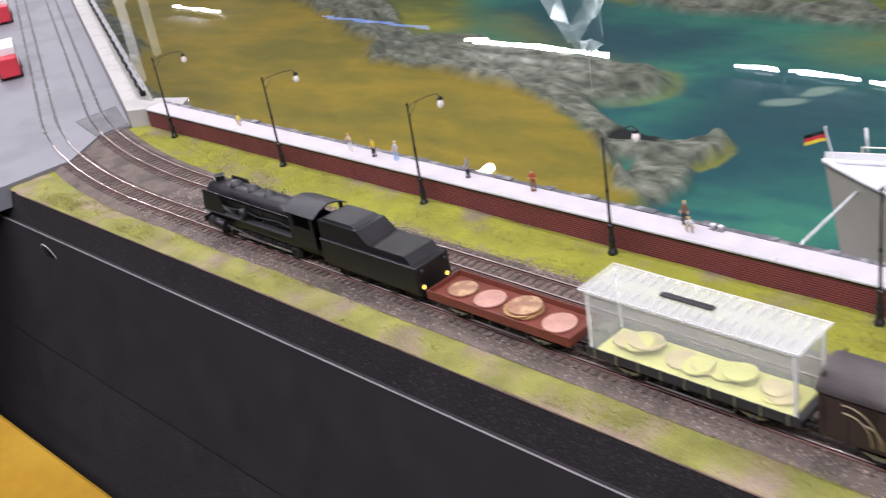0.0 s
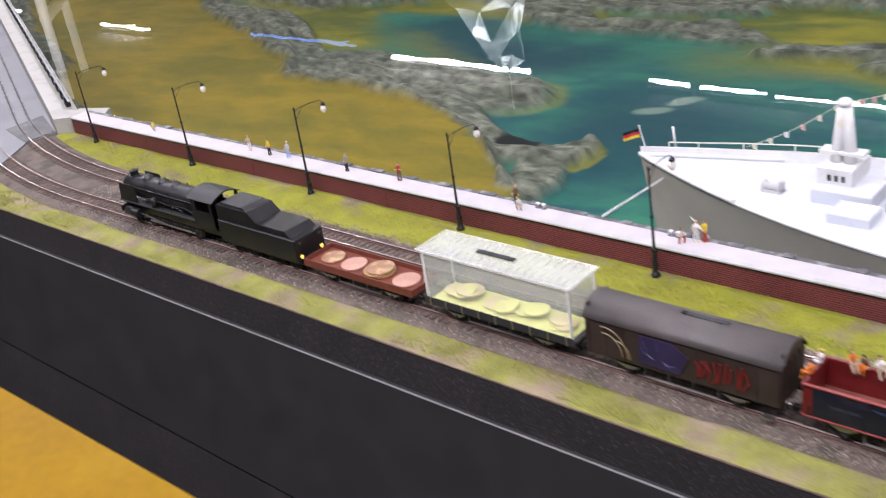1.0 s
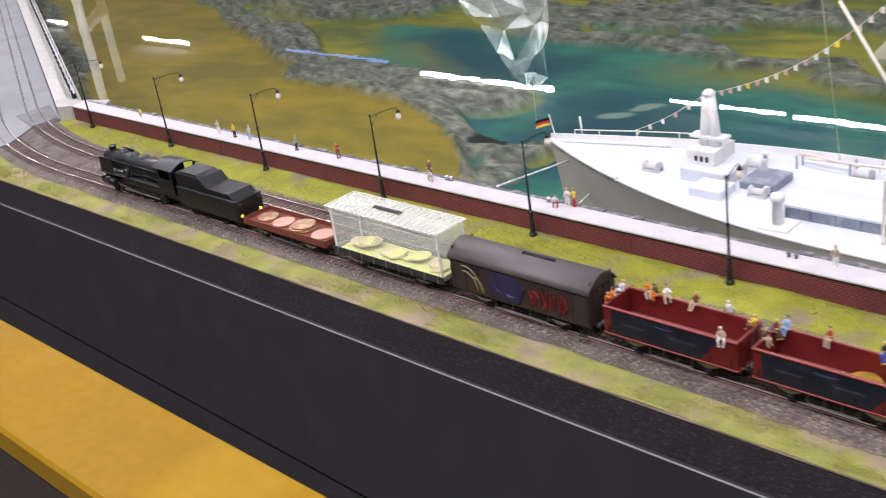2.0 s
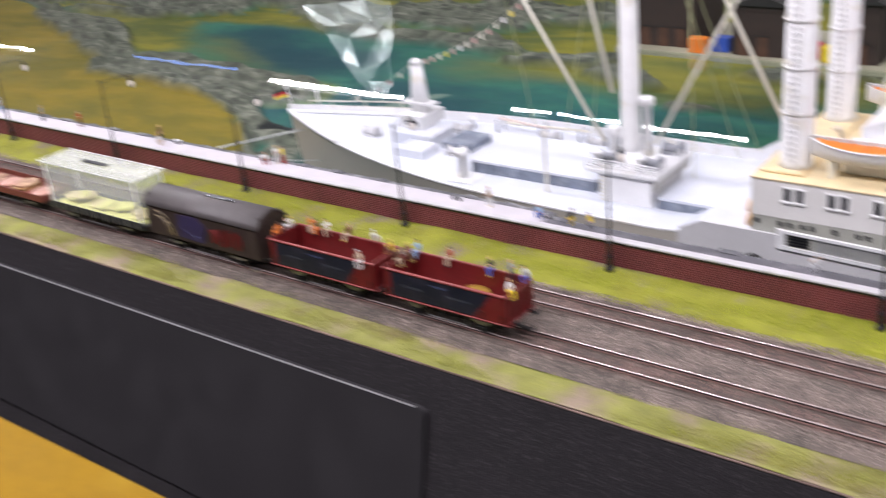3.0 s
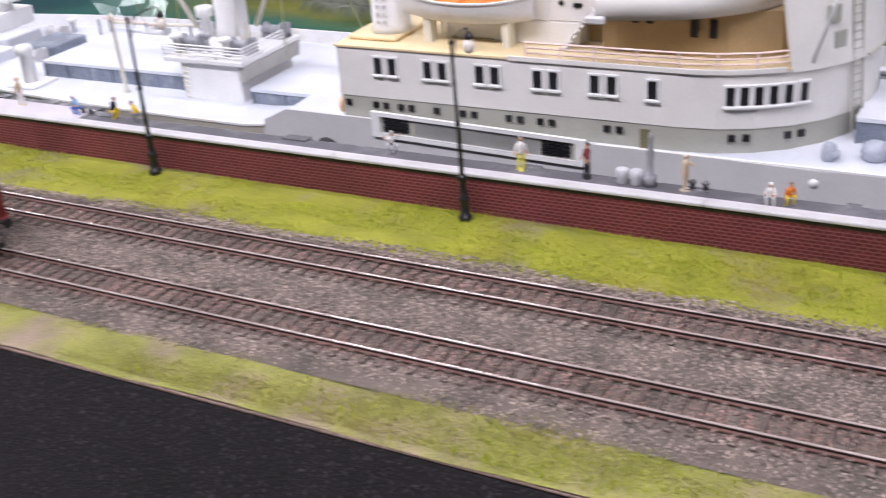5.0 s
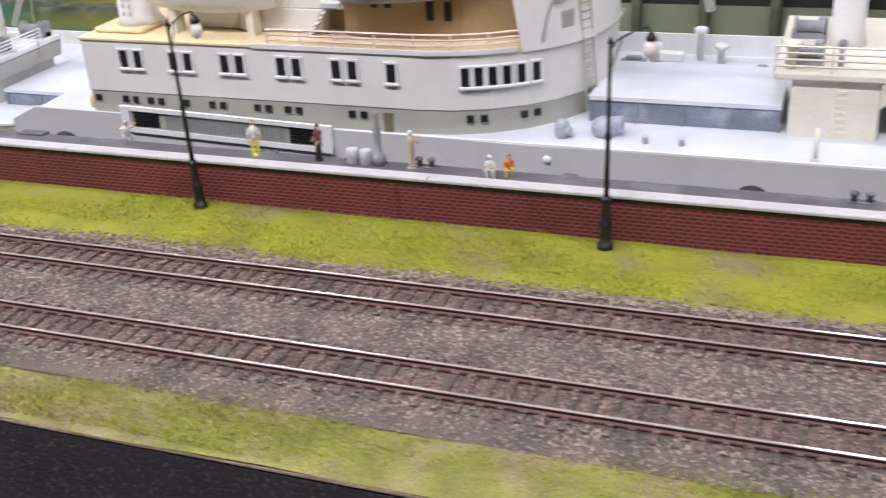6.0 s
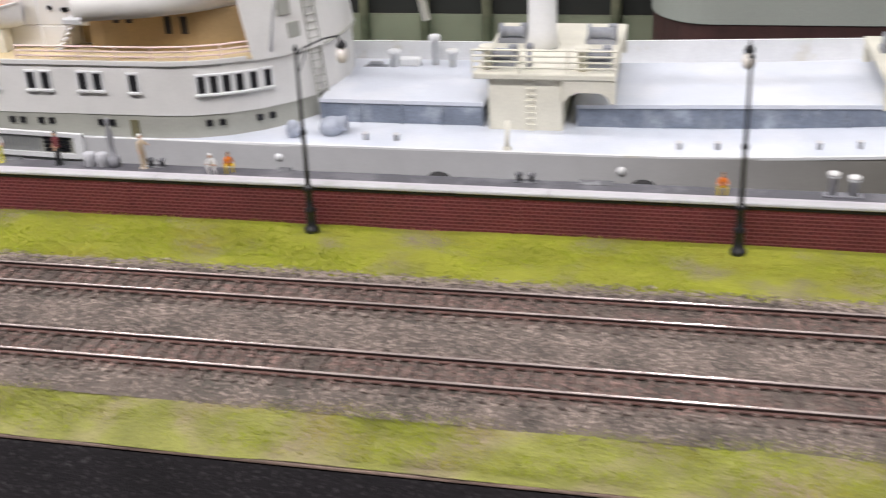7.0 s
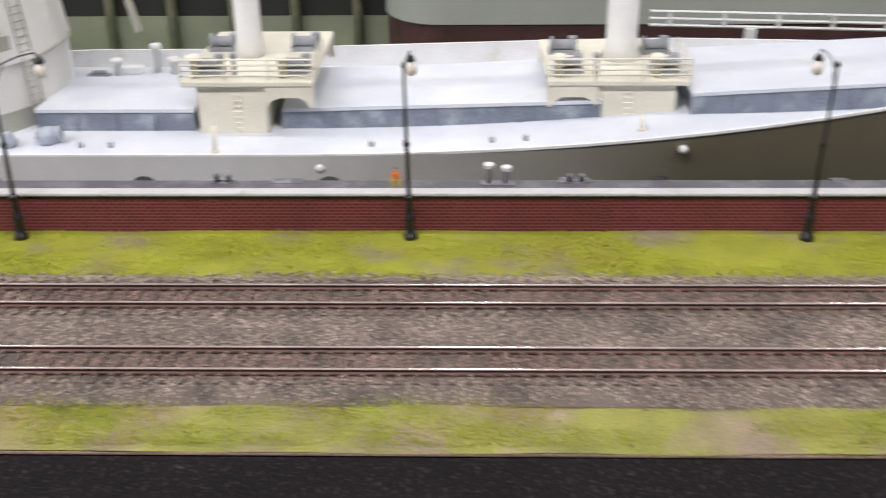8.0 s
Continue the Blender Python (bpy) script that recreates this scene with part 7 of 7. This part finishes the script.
    piece("coin_slot", lambda bm: (box(bm, -0.072, -0.040, -0.0019, 0.0019, 0.0500, 0.0518)), DARK, rf, "dark coin slot")
    # sprayed picture: plain strokes and patches
    rng = random.Random(12)

    def stroke(pts, wid, mat_, lab=""):
        piece("sprayed_stroke", lambda bm: [rod(bm, (p[0], -hw - 0.0007, p[1]), (q[0], -hw - 0.0007, q[1]), wid, seg=4) for p, q in zip(pts, pts[1:])] and None, mat_, body, lab)

    for r_, x_ in ((0.017, -0.121), (0.013, -0.121), (0.010, -0.112)):
        piece("sprayed_arc", lambda bm: [rod(bm, (x_ + r_ * math.cos(q * 0.19), -hw - 0.0006, 0.0165 + r_ * 1.15 * math.sin(q * 0.19)), (x_ + r_ * math.cos(q * 0.19 + 0.19), -hw - 0.0006, 0.0165 + r_ * 1.15 * math.sin(q * 0.19 + 0.19)), 0.0007, seg=4) for q in range(9)] and None, SPRAYTAN, body, "tan sprayed arc")
    piece("sprayed_patch", lambda bm: prism(bm, [(-0.096, 0.017), (-0.066, 0.016), (-0.060, 0.030), (-0.072, 0.038), (-0.094, 0.037)], -hw - 0.0009, -hw - 0.0001), SPRAYBLUE, body, "violet sprayed patch")
    for k in range(9):
        x, z = rng.uniform(-0.092, -0.070), rng.uniform(0.019, 0.034)
        ang, ln = rng.choice((0.2, 1.4, 1.75, -0.5, 2.6)), rng.uniform(0.004, 0.010)
        stroke([(x, z), (x + 0.6 * math.cos(ang) * ln, min(z + 0.6 * math.sin(ang) * ln, 0.037))], 0.0005, SPRAYMID, "blue sprayed stroke")
    for k in range(11):
        x, z = -0.056 + k * 0.0034 + rng.uniform(-0.001, 0.001), 0.0175 + rng.uniform(0, 0.003)
        stroke([(x + rng.uniform(-0.002, 0.002), z), (x + rng.uniform(-0.001, 0.003), z + rng.uniform(0.004, 0.008)), (x + rng.uniform(-0.002, 0.003), 0.032 + rng.uniform(-0.002, 0.003))],
               0.0008, SPRAYRED, "red sprayed stroke")
    piece("step", lambda bm: box(bm, -0.012, -0.004, -hw - 0.002, -hw + 0.002, 0.004, 0.005), STEEL, t)

    # wagon with a clear collecting box
    L = 0.1370
    t = thing("display_wagon", (TX - 0.3790, 0, ZR), "flat wagon carrying a clear acrylic box of coins", "wagon")
    running_gear(t, L, (-L + 0.028, -0.028), 0.0125)
    piece("bed", lambda bm: rounded_box(bm, -L, 0, -0.0160, 0.0160, 0.0125, 0.0150, 0.0003), FRAME, t)
    for s in (-1, 1):
        piece("side_board", lambda bm: rounded_box(bm, -L, 0, min(s * 0.0160, s * 0.0168), max(s * 0.0160, s * 0.0168), 0.0122, 0.0185, 0.0002), LOCOGREY, t)
        for k in range(9):
            x = -L + 0.006 + k * 0.0155
            piece("stanchion", lambda bm: box(bm, x, x + 0.0012, min(s * 0.0168, s * 0.0174), max(s * 0.0168, s * 0.0174), 0.0120, 0.0195), STEEL, t)
    bx0, bx1, by, bz0, bz1 = -L + 0.003, -0.003, 0.0150, 0.0150, 0.0560
    bo = piece("acrylic_box", lambda bm: (box(bm, bx0, bx1, -by, -by + 0.0008, bz0, bz1), box(bm, bx0, bx1, by - 0.0008, by, bz0, bz1), box(bm, bx0, bx0 + 0.0008, -by + 0.001, by - 0.001, bz0, bz1),
                                          box(bm, bx1 - 0.0008, bx1, -by + 0.001, by - 0.001, bz0, bz1)), ACRYL, t, "clear acrylic walls")
    bo.visible_shadow = False
    for x in (bx0, bx1):
        for y in (-by, by):
            piece("corner_post", lambda bm: rounded_box(bm, x - 0.0008, x + 0.0008, y - 0.0008, y + 0.0008, bz0, bz1, 0.0002), ACRYLWHITE, bo)
    rfz = bz1 + 0.0003
    lid = piece("lid", lambda bm: rounded_box(bm, bx0 - 0.0035, bx1 + 0.0035, -by - 0.0030, by + 0.0030, rfz, rfz + 0.0012, 0.0003), ROOFACRYL, bo, "frosted ribbed lid with a slot")
    lid.visible_shadow = False
    for k in range(19):
        x = bx0 + 0.004 + k * 0.0068
        piece("rib", lambda bm: (box(bm, x - 0.0003, x + 0.0003, -by - 0.0028, -0.0045, rfz + 0.0012, rfz + 0.0015), box(bm, x - 0.0003, x + 0.0003, 0.0045, by + 0.0028, rfz + 0.0012, rfz + 0.0015)), ACRYLRIB, lid)
    for y in (-by - 0.0030, by + 0.0026):
        piece("lid_rim", lambda bm: box(bm, bx0 - 0.0034, bx1 + 0.0034, y, y + 0.0004, rfz + 0.0012, rfz + 0.0017), ACRYLWHITE, lid, "bright white lid edge")
    for x in (bx0 - 0.0035, bx1 + 0.0031):
        piece("lid_rim", lambda bm: box(bm, x, x + 0.0004, -by - 0.0026, by + 0.0026, rfz + 0.0012, rfz + 0.0017), ACRYLWHITE, lid, "bright white lid edge")
    piece("coin_slot", lambda bm: rounded_box(bm, bx0 + 0.042, bx0 + 0.076, -0.0020, 0.0020, rfz + 0.0013, rfz + 0.0027, 0.0002), LOCOGREY, lid)
    piece("paper", lambda bm: slab(bm, [(bx0 + 0.002, -0.0138), (bx1 - 0.002, -0.0138), (bx1 - 0.002, 0.0138), (bx0 + 0.002, 0.0138)], 0.0151, 0.0160), PAPER, t, "yellow paper on the wagon floor")
    rng = random.Random(8)
    wx = TX - 0.3790
    for k in range(12):
        r = rng.uniform(0.0075, 0.0115)
        c = thing("coin", (wx + rng.uniform(bx0 + 0.014, bx1 - 0.014), rng.uniform(-0.003, 0.003), ZR + 0.0162 + 0.0011 * (k % 5)), "copper and brass coin in the clear box", "coin", "donated coins")
        piece("disc", lambda bm: lathe(bm, [(r - 0.0004, 0), (r, 0.0003), (r, 0.0014), (r - 0.0006, 0.0017), (r - 0.0012, 0.0014)], seg=20), (PAPER, PALECOIN, PAPER, PALECOIN)[k % 4], c)
        c.rotation_euler = (rng.uniform(-0.12, 0.12), rng.uniform(-0.12, 0.12), 0)

    # low wagon with coins
    L = 0.1240
    t = thing("low_wagon", (TX - 0.5290, 0, ZR), "low brown flat wagon loaded with copper coins", "wagon")
    running_gear(t, L, (-L + 0.026, -0.026), 0.0125)
    BR = material("wagon_brown_red", (0.175, 0.045, 0.028), 0.55, vary=0.25)
    piece("bed", lambda bm: rounded_box(bm, -L, 0, -0.0158, 0.0158, 0.0125, 0.0148, 0.0003), BR, t)
    for s in (-1, 1):
        piece("side_board", lambda bm: rounded_box(bm, -L, 0, min(s * 0.0158, s * 0.0166), max(s * 0.0158, s * 0.0166), 0.0122, 0.0190, 0.0002), BR, t)
    for x in (-L, -0.0008):
        piece("end_board", lambda bm: box(bm, x, x + 0.0008, -0.0157, 0.0157, 0.0148, 0.0185), BR, t)
    coin_pink = material("coin_pink_copper", (0.60, 0.34, 0.27), 0.4, metal=0.25, vary=0.2)
    coin_tan = material("coin_tan_brass", (0.56, 0.36, 0.16), 0.4, metal=0.3, vary=0.2)
    for x, y, z, r, paint, words in ((-0.020, -0.001, 0.0150, 0.0115, coin_pink, "pale pink copper coin lying on the low wagon"), (-0.050, 0.001, 0.0150, 0.0125, coin_tan, "tan brass coin at the foot of a small pile"),
                                     (-0.051, -0.001, 0.0169, 0.0122, coin_tan, "tan brass coin in a small pile"), (-0.049, 0.000, 0.0188, 0.0118, COIN, "copper coin on top of a small pile"),
                                     (-0.080, 0.000, 0.0150, 0.0112, coin_pink, "pink copper coin lying on the low wagon"), (-0.106, 0.001, 0.0150, 0.0105, COIN, "dark copper coin beside the tender")):
        c = thing("coin", (TX - 0.5290 + x, y, ZR + z), words, "coin", "donated coins")
        piece("disc", lambda bm: lathe(bm, [(r - 0.0004, 0), (r, 0.0003), (r, 0.0014), (r - 0.0006, 0.0017), (r - 0.0014, 0.0014)], seg=24), paint, c)
        c.rotation_euler = (0, 0, 0.3)

    # steam locomotive, tender to the east
    t = thing("steam_locomotive", (TX - 0.6610, 0, ZR), "black steam locomotive with its tender, lamps lit at the rear", "locomotive")
    tender = piece("tender", lambda bm: (rounded_box(bm, -0.104, 0, -0.0165, 0.0165, 0.0125, 0.0330, 0.0008), prism(bm, [(-0.104, 0.033), (-0.006, 0.033), (-0.012, 0.0385), (-0.050, 0.0385), (-0.060, 0.0470), (-0.104, 0.0470)], -0.0145, 0.0145),
                                         rounded_box(bm, -0.103, -0.001, -0.0130, 0.0130, 0.0085, 0.0125, 0.0005)), LOCO, t)
    piece("coal_cover", lambda bm: prism(bm, [(-0.100, 0.0472), (-0.064, 0.0472), (-0.068, 0.0492), (-0.098, 0.0492)], -0.0125, 0.0125), LOCOGREY, tender)
    for y in (-0.0115, 0.0115):
        piece("tail_lamp", lambda bm: (lathe(bm, [(0.0014, 0), (0.0017, 0.0008), (0.0010, 0.0014)], (0.0001, y, 0.0165), "x", 10)), LAMPYEL, tender, "glowing yellow tail lamp")
        piece("lamp_housing", lambda bm: lathe(bm, [(0.0014, 0), (0.0018, 0.0008), (0.0012, 0.0014)], (0.0001, y, 0.0285), "x", 10), LOCOGREY, tender)
    for x in (-0.014, -0.036, -0.068, -0.090):
        wheelset(x, t, 0.0058)
    boiler = piece("boiler", lambda bm: (lathe(bm, [(0.0010, -0.264), (0.0095, -0.263), (0.0112, -0.259), (0.0116, -0.235), (0.0122, -0.160), (0.0125, -0.140)], (0, 0, 0.0355), "x", 20),
                                         rounded_box(bm, -0.262, -0.110, -0.0118, 0.0118, 0.0135, 0.0200, 0.0005), box(bm, -0.255, -0.115, -0.0075, 0.0075, 0.0090, 0.0140)), LOCO, t)
    piece("chimney", lambda bm: lathe(bm, [(0.0048, 0.0445), (0.0040, 0.0465), (0.0042, 0.0500), (0.0050, 0.0508)], (-0.252, 0, 0), seg=14), LOCO, boiler)
    for x, h in ((-0.228, 0.0500), (-0.203, 0.0498), (-0.182, 0.0495)):
        piece("dome", lambda bm: lathe(bm, [(0.0060, 0.0445), (0.0056, h - 0.003), (0.0030, h), (0.0004, h + 0.0006)], (x, 0, 0), seg=14), LOCOGREY, boiler)
    for s in (-1, 1):
        piece("running_board", lambda bm: rounded_box(bm, -0.264, -0.140, min(s * 0.0110, s * 0.0170), max(s * 0.0110, s * 0.0170), 0.0238, 0.0250, 0.0002), LOCOGREY, boiler)
        piece("handrail", lambda bm: rod(bm, (-0.258, s * 0.0128, 0.0405), (-0.142, s * 0.0138, 0.0405), 0.0004, seg=5), LOCOGREY, boiler)
        piece("smoke_deflector", lambda bm: prism(bm, [(-0.262, 0.0250), (-0.232, 0.0250), (-0.234, 0.0430), (-0.258, 0.0430)], min(s * 0.0152, s * 0.0160), max(s * 0.0152, s * 0.0160)), LOCO, boiler)
        piece("pipe_run", lambda bm: [rod(bm, (-0.230 + 0.022 * k, s * 0.0121, 0.0300 + 0.002 * (k % 2)), (-0.208 + 0.022 * k, s * 0.0127, 0.0320 - 0.002 * (k % 2)), 0.0006, seg=5) for k in range(4)] and None, LOCOGREY, boiler)
        piece("sand_pipe", lambda bm: [rod(bm, (x, s * 0.0118, 0.0440), (x + 0.002, s * 0.0132, 0.0250), 0.0005, seg=5) for x in (-0.203, -0.199, -0.182)] and None, LOCO, boiler)
        piece("air_pump", lambda bm: (lathe(bm, [(0.0030, 0.0255), (0.0030, 0.0340), (0.0015, 0.0350)], (-0.206, s * 0.0140, 0), seg=10)), LOCOGREY, boiler)
        piece("cylinder", lambda bm: rod(bm, (-0.258, s * 0.0140, 0.0130), (-0.236, s * 0.0140, 0.0130), 0.0046, seg=14), LOCO, boiler)
        piece("coupling_rod", lambda bm: rounded_box(bm, -0.224, -0.152, min(s * 0.0118, s * 0.0126), max(s * 0.0118, s * 0.0126), 0.0062, 0.0080, 0.0002), STEEL, boiler)
        piece("main_rod", lambda bm: rod(bm, (-0.240, s * 0.0132, 0.0130), (-0.186, s * 0.0132, 0.0072), 0.0007, seg=6), STEEL, boiler)
    cab = piece("cab", lambda bm: (box(bm, -0.140, -0.1385, -0.0160, 0.0160, 0.0200, 0.0480), box(bm, -0.1385, -0.110, -0.0160, -0.0150, 0.0200, 0.0360), box(bm, -0.1385, -0.110, 0.0150, 0.0160, 0.0200, 0.0360),
                                   box(bm, -0.1385, -0.134, -0.0160, -0.0150, 0.0361, 0.0480), box(bm, -0.114, -0.110, -0.0160, -0.0150, 0.0361, 0.0480), box(bm, -0.1385, -0.134, 0.0150, 0.0160, 0.0361, 0.0480),
                                   box(bm, -0.114, -0.110, 0.0150, 0.0160, 0.0361, 0.0480), box(bm, -0.139, -0.110, -0.0149, 0.0149, 0.0190, 0.0200)), LOCO, t)

    def cabroof(bm):
        n, rows = 10, []
        for x in (-0.143, -0.106):
            row = [bm.verts.new((x, -0.0172 + 0.0344 * k / n, 0.0478 + 0.0062 * math.sin(math.pi * k / n))) for k in range(n + 1)]
            row += [bm.verts.new((x, 0.0172 - 0.0344 * k / n, 0.0472 + 0.0056 * math.sin(math.pi * k / n))) for k in range(n + 1)]
            rows.append(row)
        m = len(rows[0])
        for k in range(m):
            bm.faces.new((rows[0][k], rows[0][(k + 1) % m], rows[1][(k + 1) % m], rows[1][k]))
        for row in rows:
            for k in range(n):
                bm.faces.new((row[k], row[k + 1], row[m - 2 - k], row[m - 1 - k]))
    piece("cab_roof", cabroof, LOCOGREY, cab)
    for y in (-0.0105, 0.0105):
        piece("head_lamp", lambda bm: lathe(bm, [(0.0012, 0.0), (0.0018, -0.0006), (0.0018, -0.0022), (0.0014, -0.0026)], (-0.2676, y, 0.0185), "x", 10), ACRYLWHITE, t, "white head lamp")
    for x in (-0.224, -0.206, -0.188, -0.170, -0.152):
        wheelset(x, t, 0.0080)
    wheelset(-0.250, t, 0.0050)
    piece("buffer_beam", lambda bm: rounded_box(bm, -0.2675, -0.265, -0.0160, 0.0160, 0.0110, 0.0165, 0.0003), LOCO, t)


train()

# ---- figures and bits on the quay ----
QF = QZ
for x, y, turn, kind, a, b, h, arms, words in (
        (-0.1785, 0.1440, 20, "stand", "white", "lime", "grey", 0, "white top and yellow-green trousers"), (-0.1440, 0.1440, -30, "stand", "maroon", "black", "black", 0, "maroon jacket and black trousers"),
        (-0.0960, 0.1440, 60, "stand", "beige", "beige", "white", 1, "beige coat"), (-0.0560, 0.1400, 0, "crouch", "white", "white", "white", 1, "white clothes"),
        (-0.0490, 0.1430, 30, "crouch", "orange", "yellow", "brown", 0, "orange and yellow clothes"), (-0.2540, 0.1450, 40, "crouch", "white", "silver", "silver", 2, "white clothes"),
        (0.1920, 0.1410, 10, "crouch", "orange", "yellow", "brown", 1, "orange and yellow clothes"), (-0.4480, 0.1450, 90, "crouch", "black", "yellow", "brown", 0, "black top and yellow trousers"),
        (-0.4750, 0.1440, 0, "crouch", "pale", "blue", "white", 1, "blue clothes"), (-0.5260, 0.1470, 10, "stand", "beige", "white", "blond", 0, "pale clothes"),
        (-0.7800, 0.1500, 30, "stand", "white", "white", "blond", 1, "white clothes"), (-0.7740, 0.1530, -20, "stand", "yellow", "red", "brown", 0, "bright yellow jacket"),
        (-0.9550, 0.1500, 0, "stand", "brown", "black", "blond", 0, "dark clothes"), (-1.0950, 0.1480, 20, "stand", "red", "brown", "brown", 1, "red top"),
        (-1.1650, 0.1450, 0, "stand", "grey", "black", "grey", 0, "grey coat"), (-1.2550, 0.1460, 10, "stand", "silver", "pale", "white", 0, "pale clothes"),
        (-1.2830, 0.1440, -10, "stand", "yellow", "black", "brown", 0, "yellow top and black trousers"), (-1.3160, 0.1440, 20, "stand", "beige", "white", "orange", 1, "beige clothes"),
        (-0.9450, 0.1420, 0, "crouch", "white", "beige", "blond", 0, "white top"), (-0.7900, 0.1440, 60, "crouch", "white", "red", "brown", 1, "white top and red trousers"),
        (-0.4280, 0.1480, -40, "crouch", "yellow", "grey", "brown", 1, "yellow top"), 
        (-1.4950, 0.1440, 0, "crouch", "lime", "beige", "brown", 1, "yellow-green clothes")):
    figure((x, min(y, 0.1455) if x > -0.5 else y, QF if x < -0.48 else 0.0208), turn, kind, C[a], C[b], C[h], 0.0162 if kind == "crouch" and x > -0.1 else 0.0192, {"stand": "standing", "crouch": "sitting"}[kind] + " figure, " + words + ", on quay", arms)


bits = thing("mooring_bitts", (0.2400, 0.1445, 0.0208), "pale grey double mooring bitts with white caps on the quay", "bitts")
piece("plate", lambda bm: rounded_box(bm, -0.0040, 0.0130, -0.0026, 0.0026, 0, 0.0008, 0.0002), C["grey"], bits)
for dx, hh in ((0.0, 0.0100), (0.0090, 0.0085)):
    piece("post", lambda bm: lathe(bm, [(0.0020, 0.0008), (0.0018, hh - 0.0016), (0.0026, hh - 0.0012), (0.0026, hh), (0.0012, hh + 0.0006)], (dx, 0, 0), seg=12), C["silver"], bits)
    piece("cap", lambda bm: lathe(bm, [(0.0027, hh + 0.0002), (0.0028, hh + 0.0010), (0.0012, hh + 0.0018)], (dx, 0, 0), seg=12), C["white"], bits, "white cap")


def statue():
    bm = bmesh.new()
    lathe(bm, [(0.0034, 0), (0.0034, 0.0045), (0.0028, 0.005), (0.0017, 0.0055), (0.0015, 0.012), (0.0019, 0.0165), (0.0011, 0.0205), (0.0010, 0.0230), (0.0013, 0.0245), (0.0005, 0.0262)], seg=10)
    ob = part("statue", bm, C["grey"])
    ob.location = (-0.1130, 0.1448, 0.0208)
    tagged(ob, label="small grey statue on a round plinth", category="statue")


statue()
for x in (-0.1195, -0.1265):
    b = thing("oil_drum", (x, 0.1445, 0.0208), "pale grey drum standing on the quay", "drum", "quay drums")
    piece("shell", lambda bm: lathe(bm, [(0.0028, 0), (0.0030, 0.0003), (0.0028, 0.0022), (0.0030, 0.0025), (0.0028, 0.0045), (0.0029, 0.0068), (0.0026, 0.0069)], seg=14), C["silver"], b)
for x in (-0.930, -0.800, -0.470, -0.560, -0.090, 0.101, 0.285):
    b = thing("bollard", (x, 0.1515 if x < -0.6 else 0.1462, QF if x < -0.6 else 0.0208), "small mooring bollard at the quay's edge", "bollard", "quay bollards")
    for d in (-0.003, 0.003):
        piece("post", lambda bm: lathe(bm, [(0.0013, 0), (0.0013, 0.003), (0.0019, 0.0034), (0.0019, 0.0042), (0.0008, 0.0048)], (d, 0, 0), seg=10), QUAYEDGE if x > -0.6 else WHITE, b)
    piece("plate", lambda bm: rounded_box(bm, -0.0055, 0.0055, -0.002, 0.002, 0, 0.0005, 0.0001), QUAYEDGE, b)
for k, x in enumerate((0.057, 0.156, 0.330, -0.30)):
    b = thing("tyre_fender", (x, 0.1532, 0.013), "black tyre fender hanging on the quay edge", "fender", "tyre fenders")
    piece("ring", lambda bm: lathe(bm, [(0.004, -0.002), (0.0075, -0.0022), (0.0085, 0), (0.0075, 0.0022), (0.004, 0.002), (0.004, -0.002)], (0, 0, 0), "y", 16), FRAME, b)
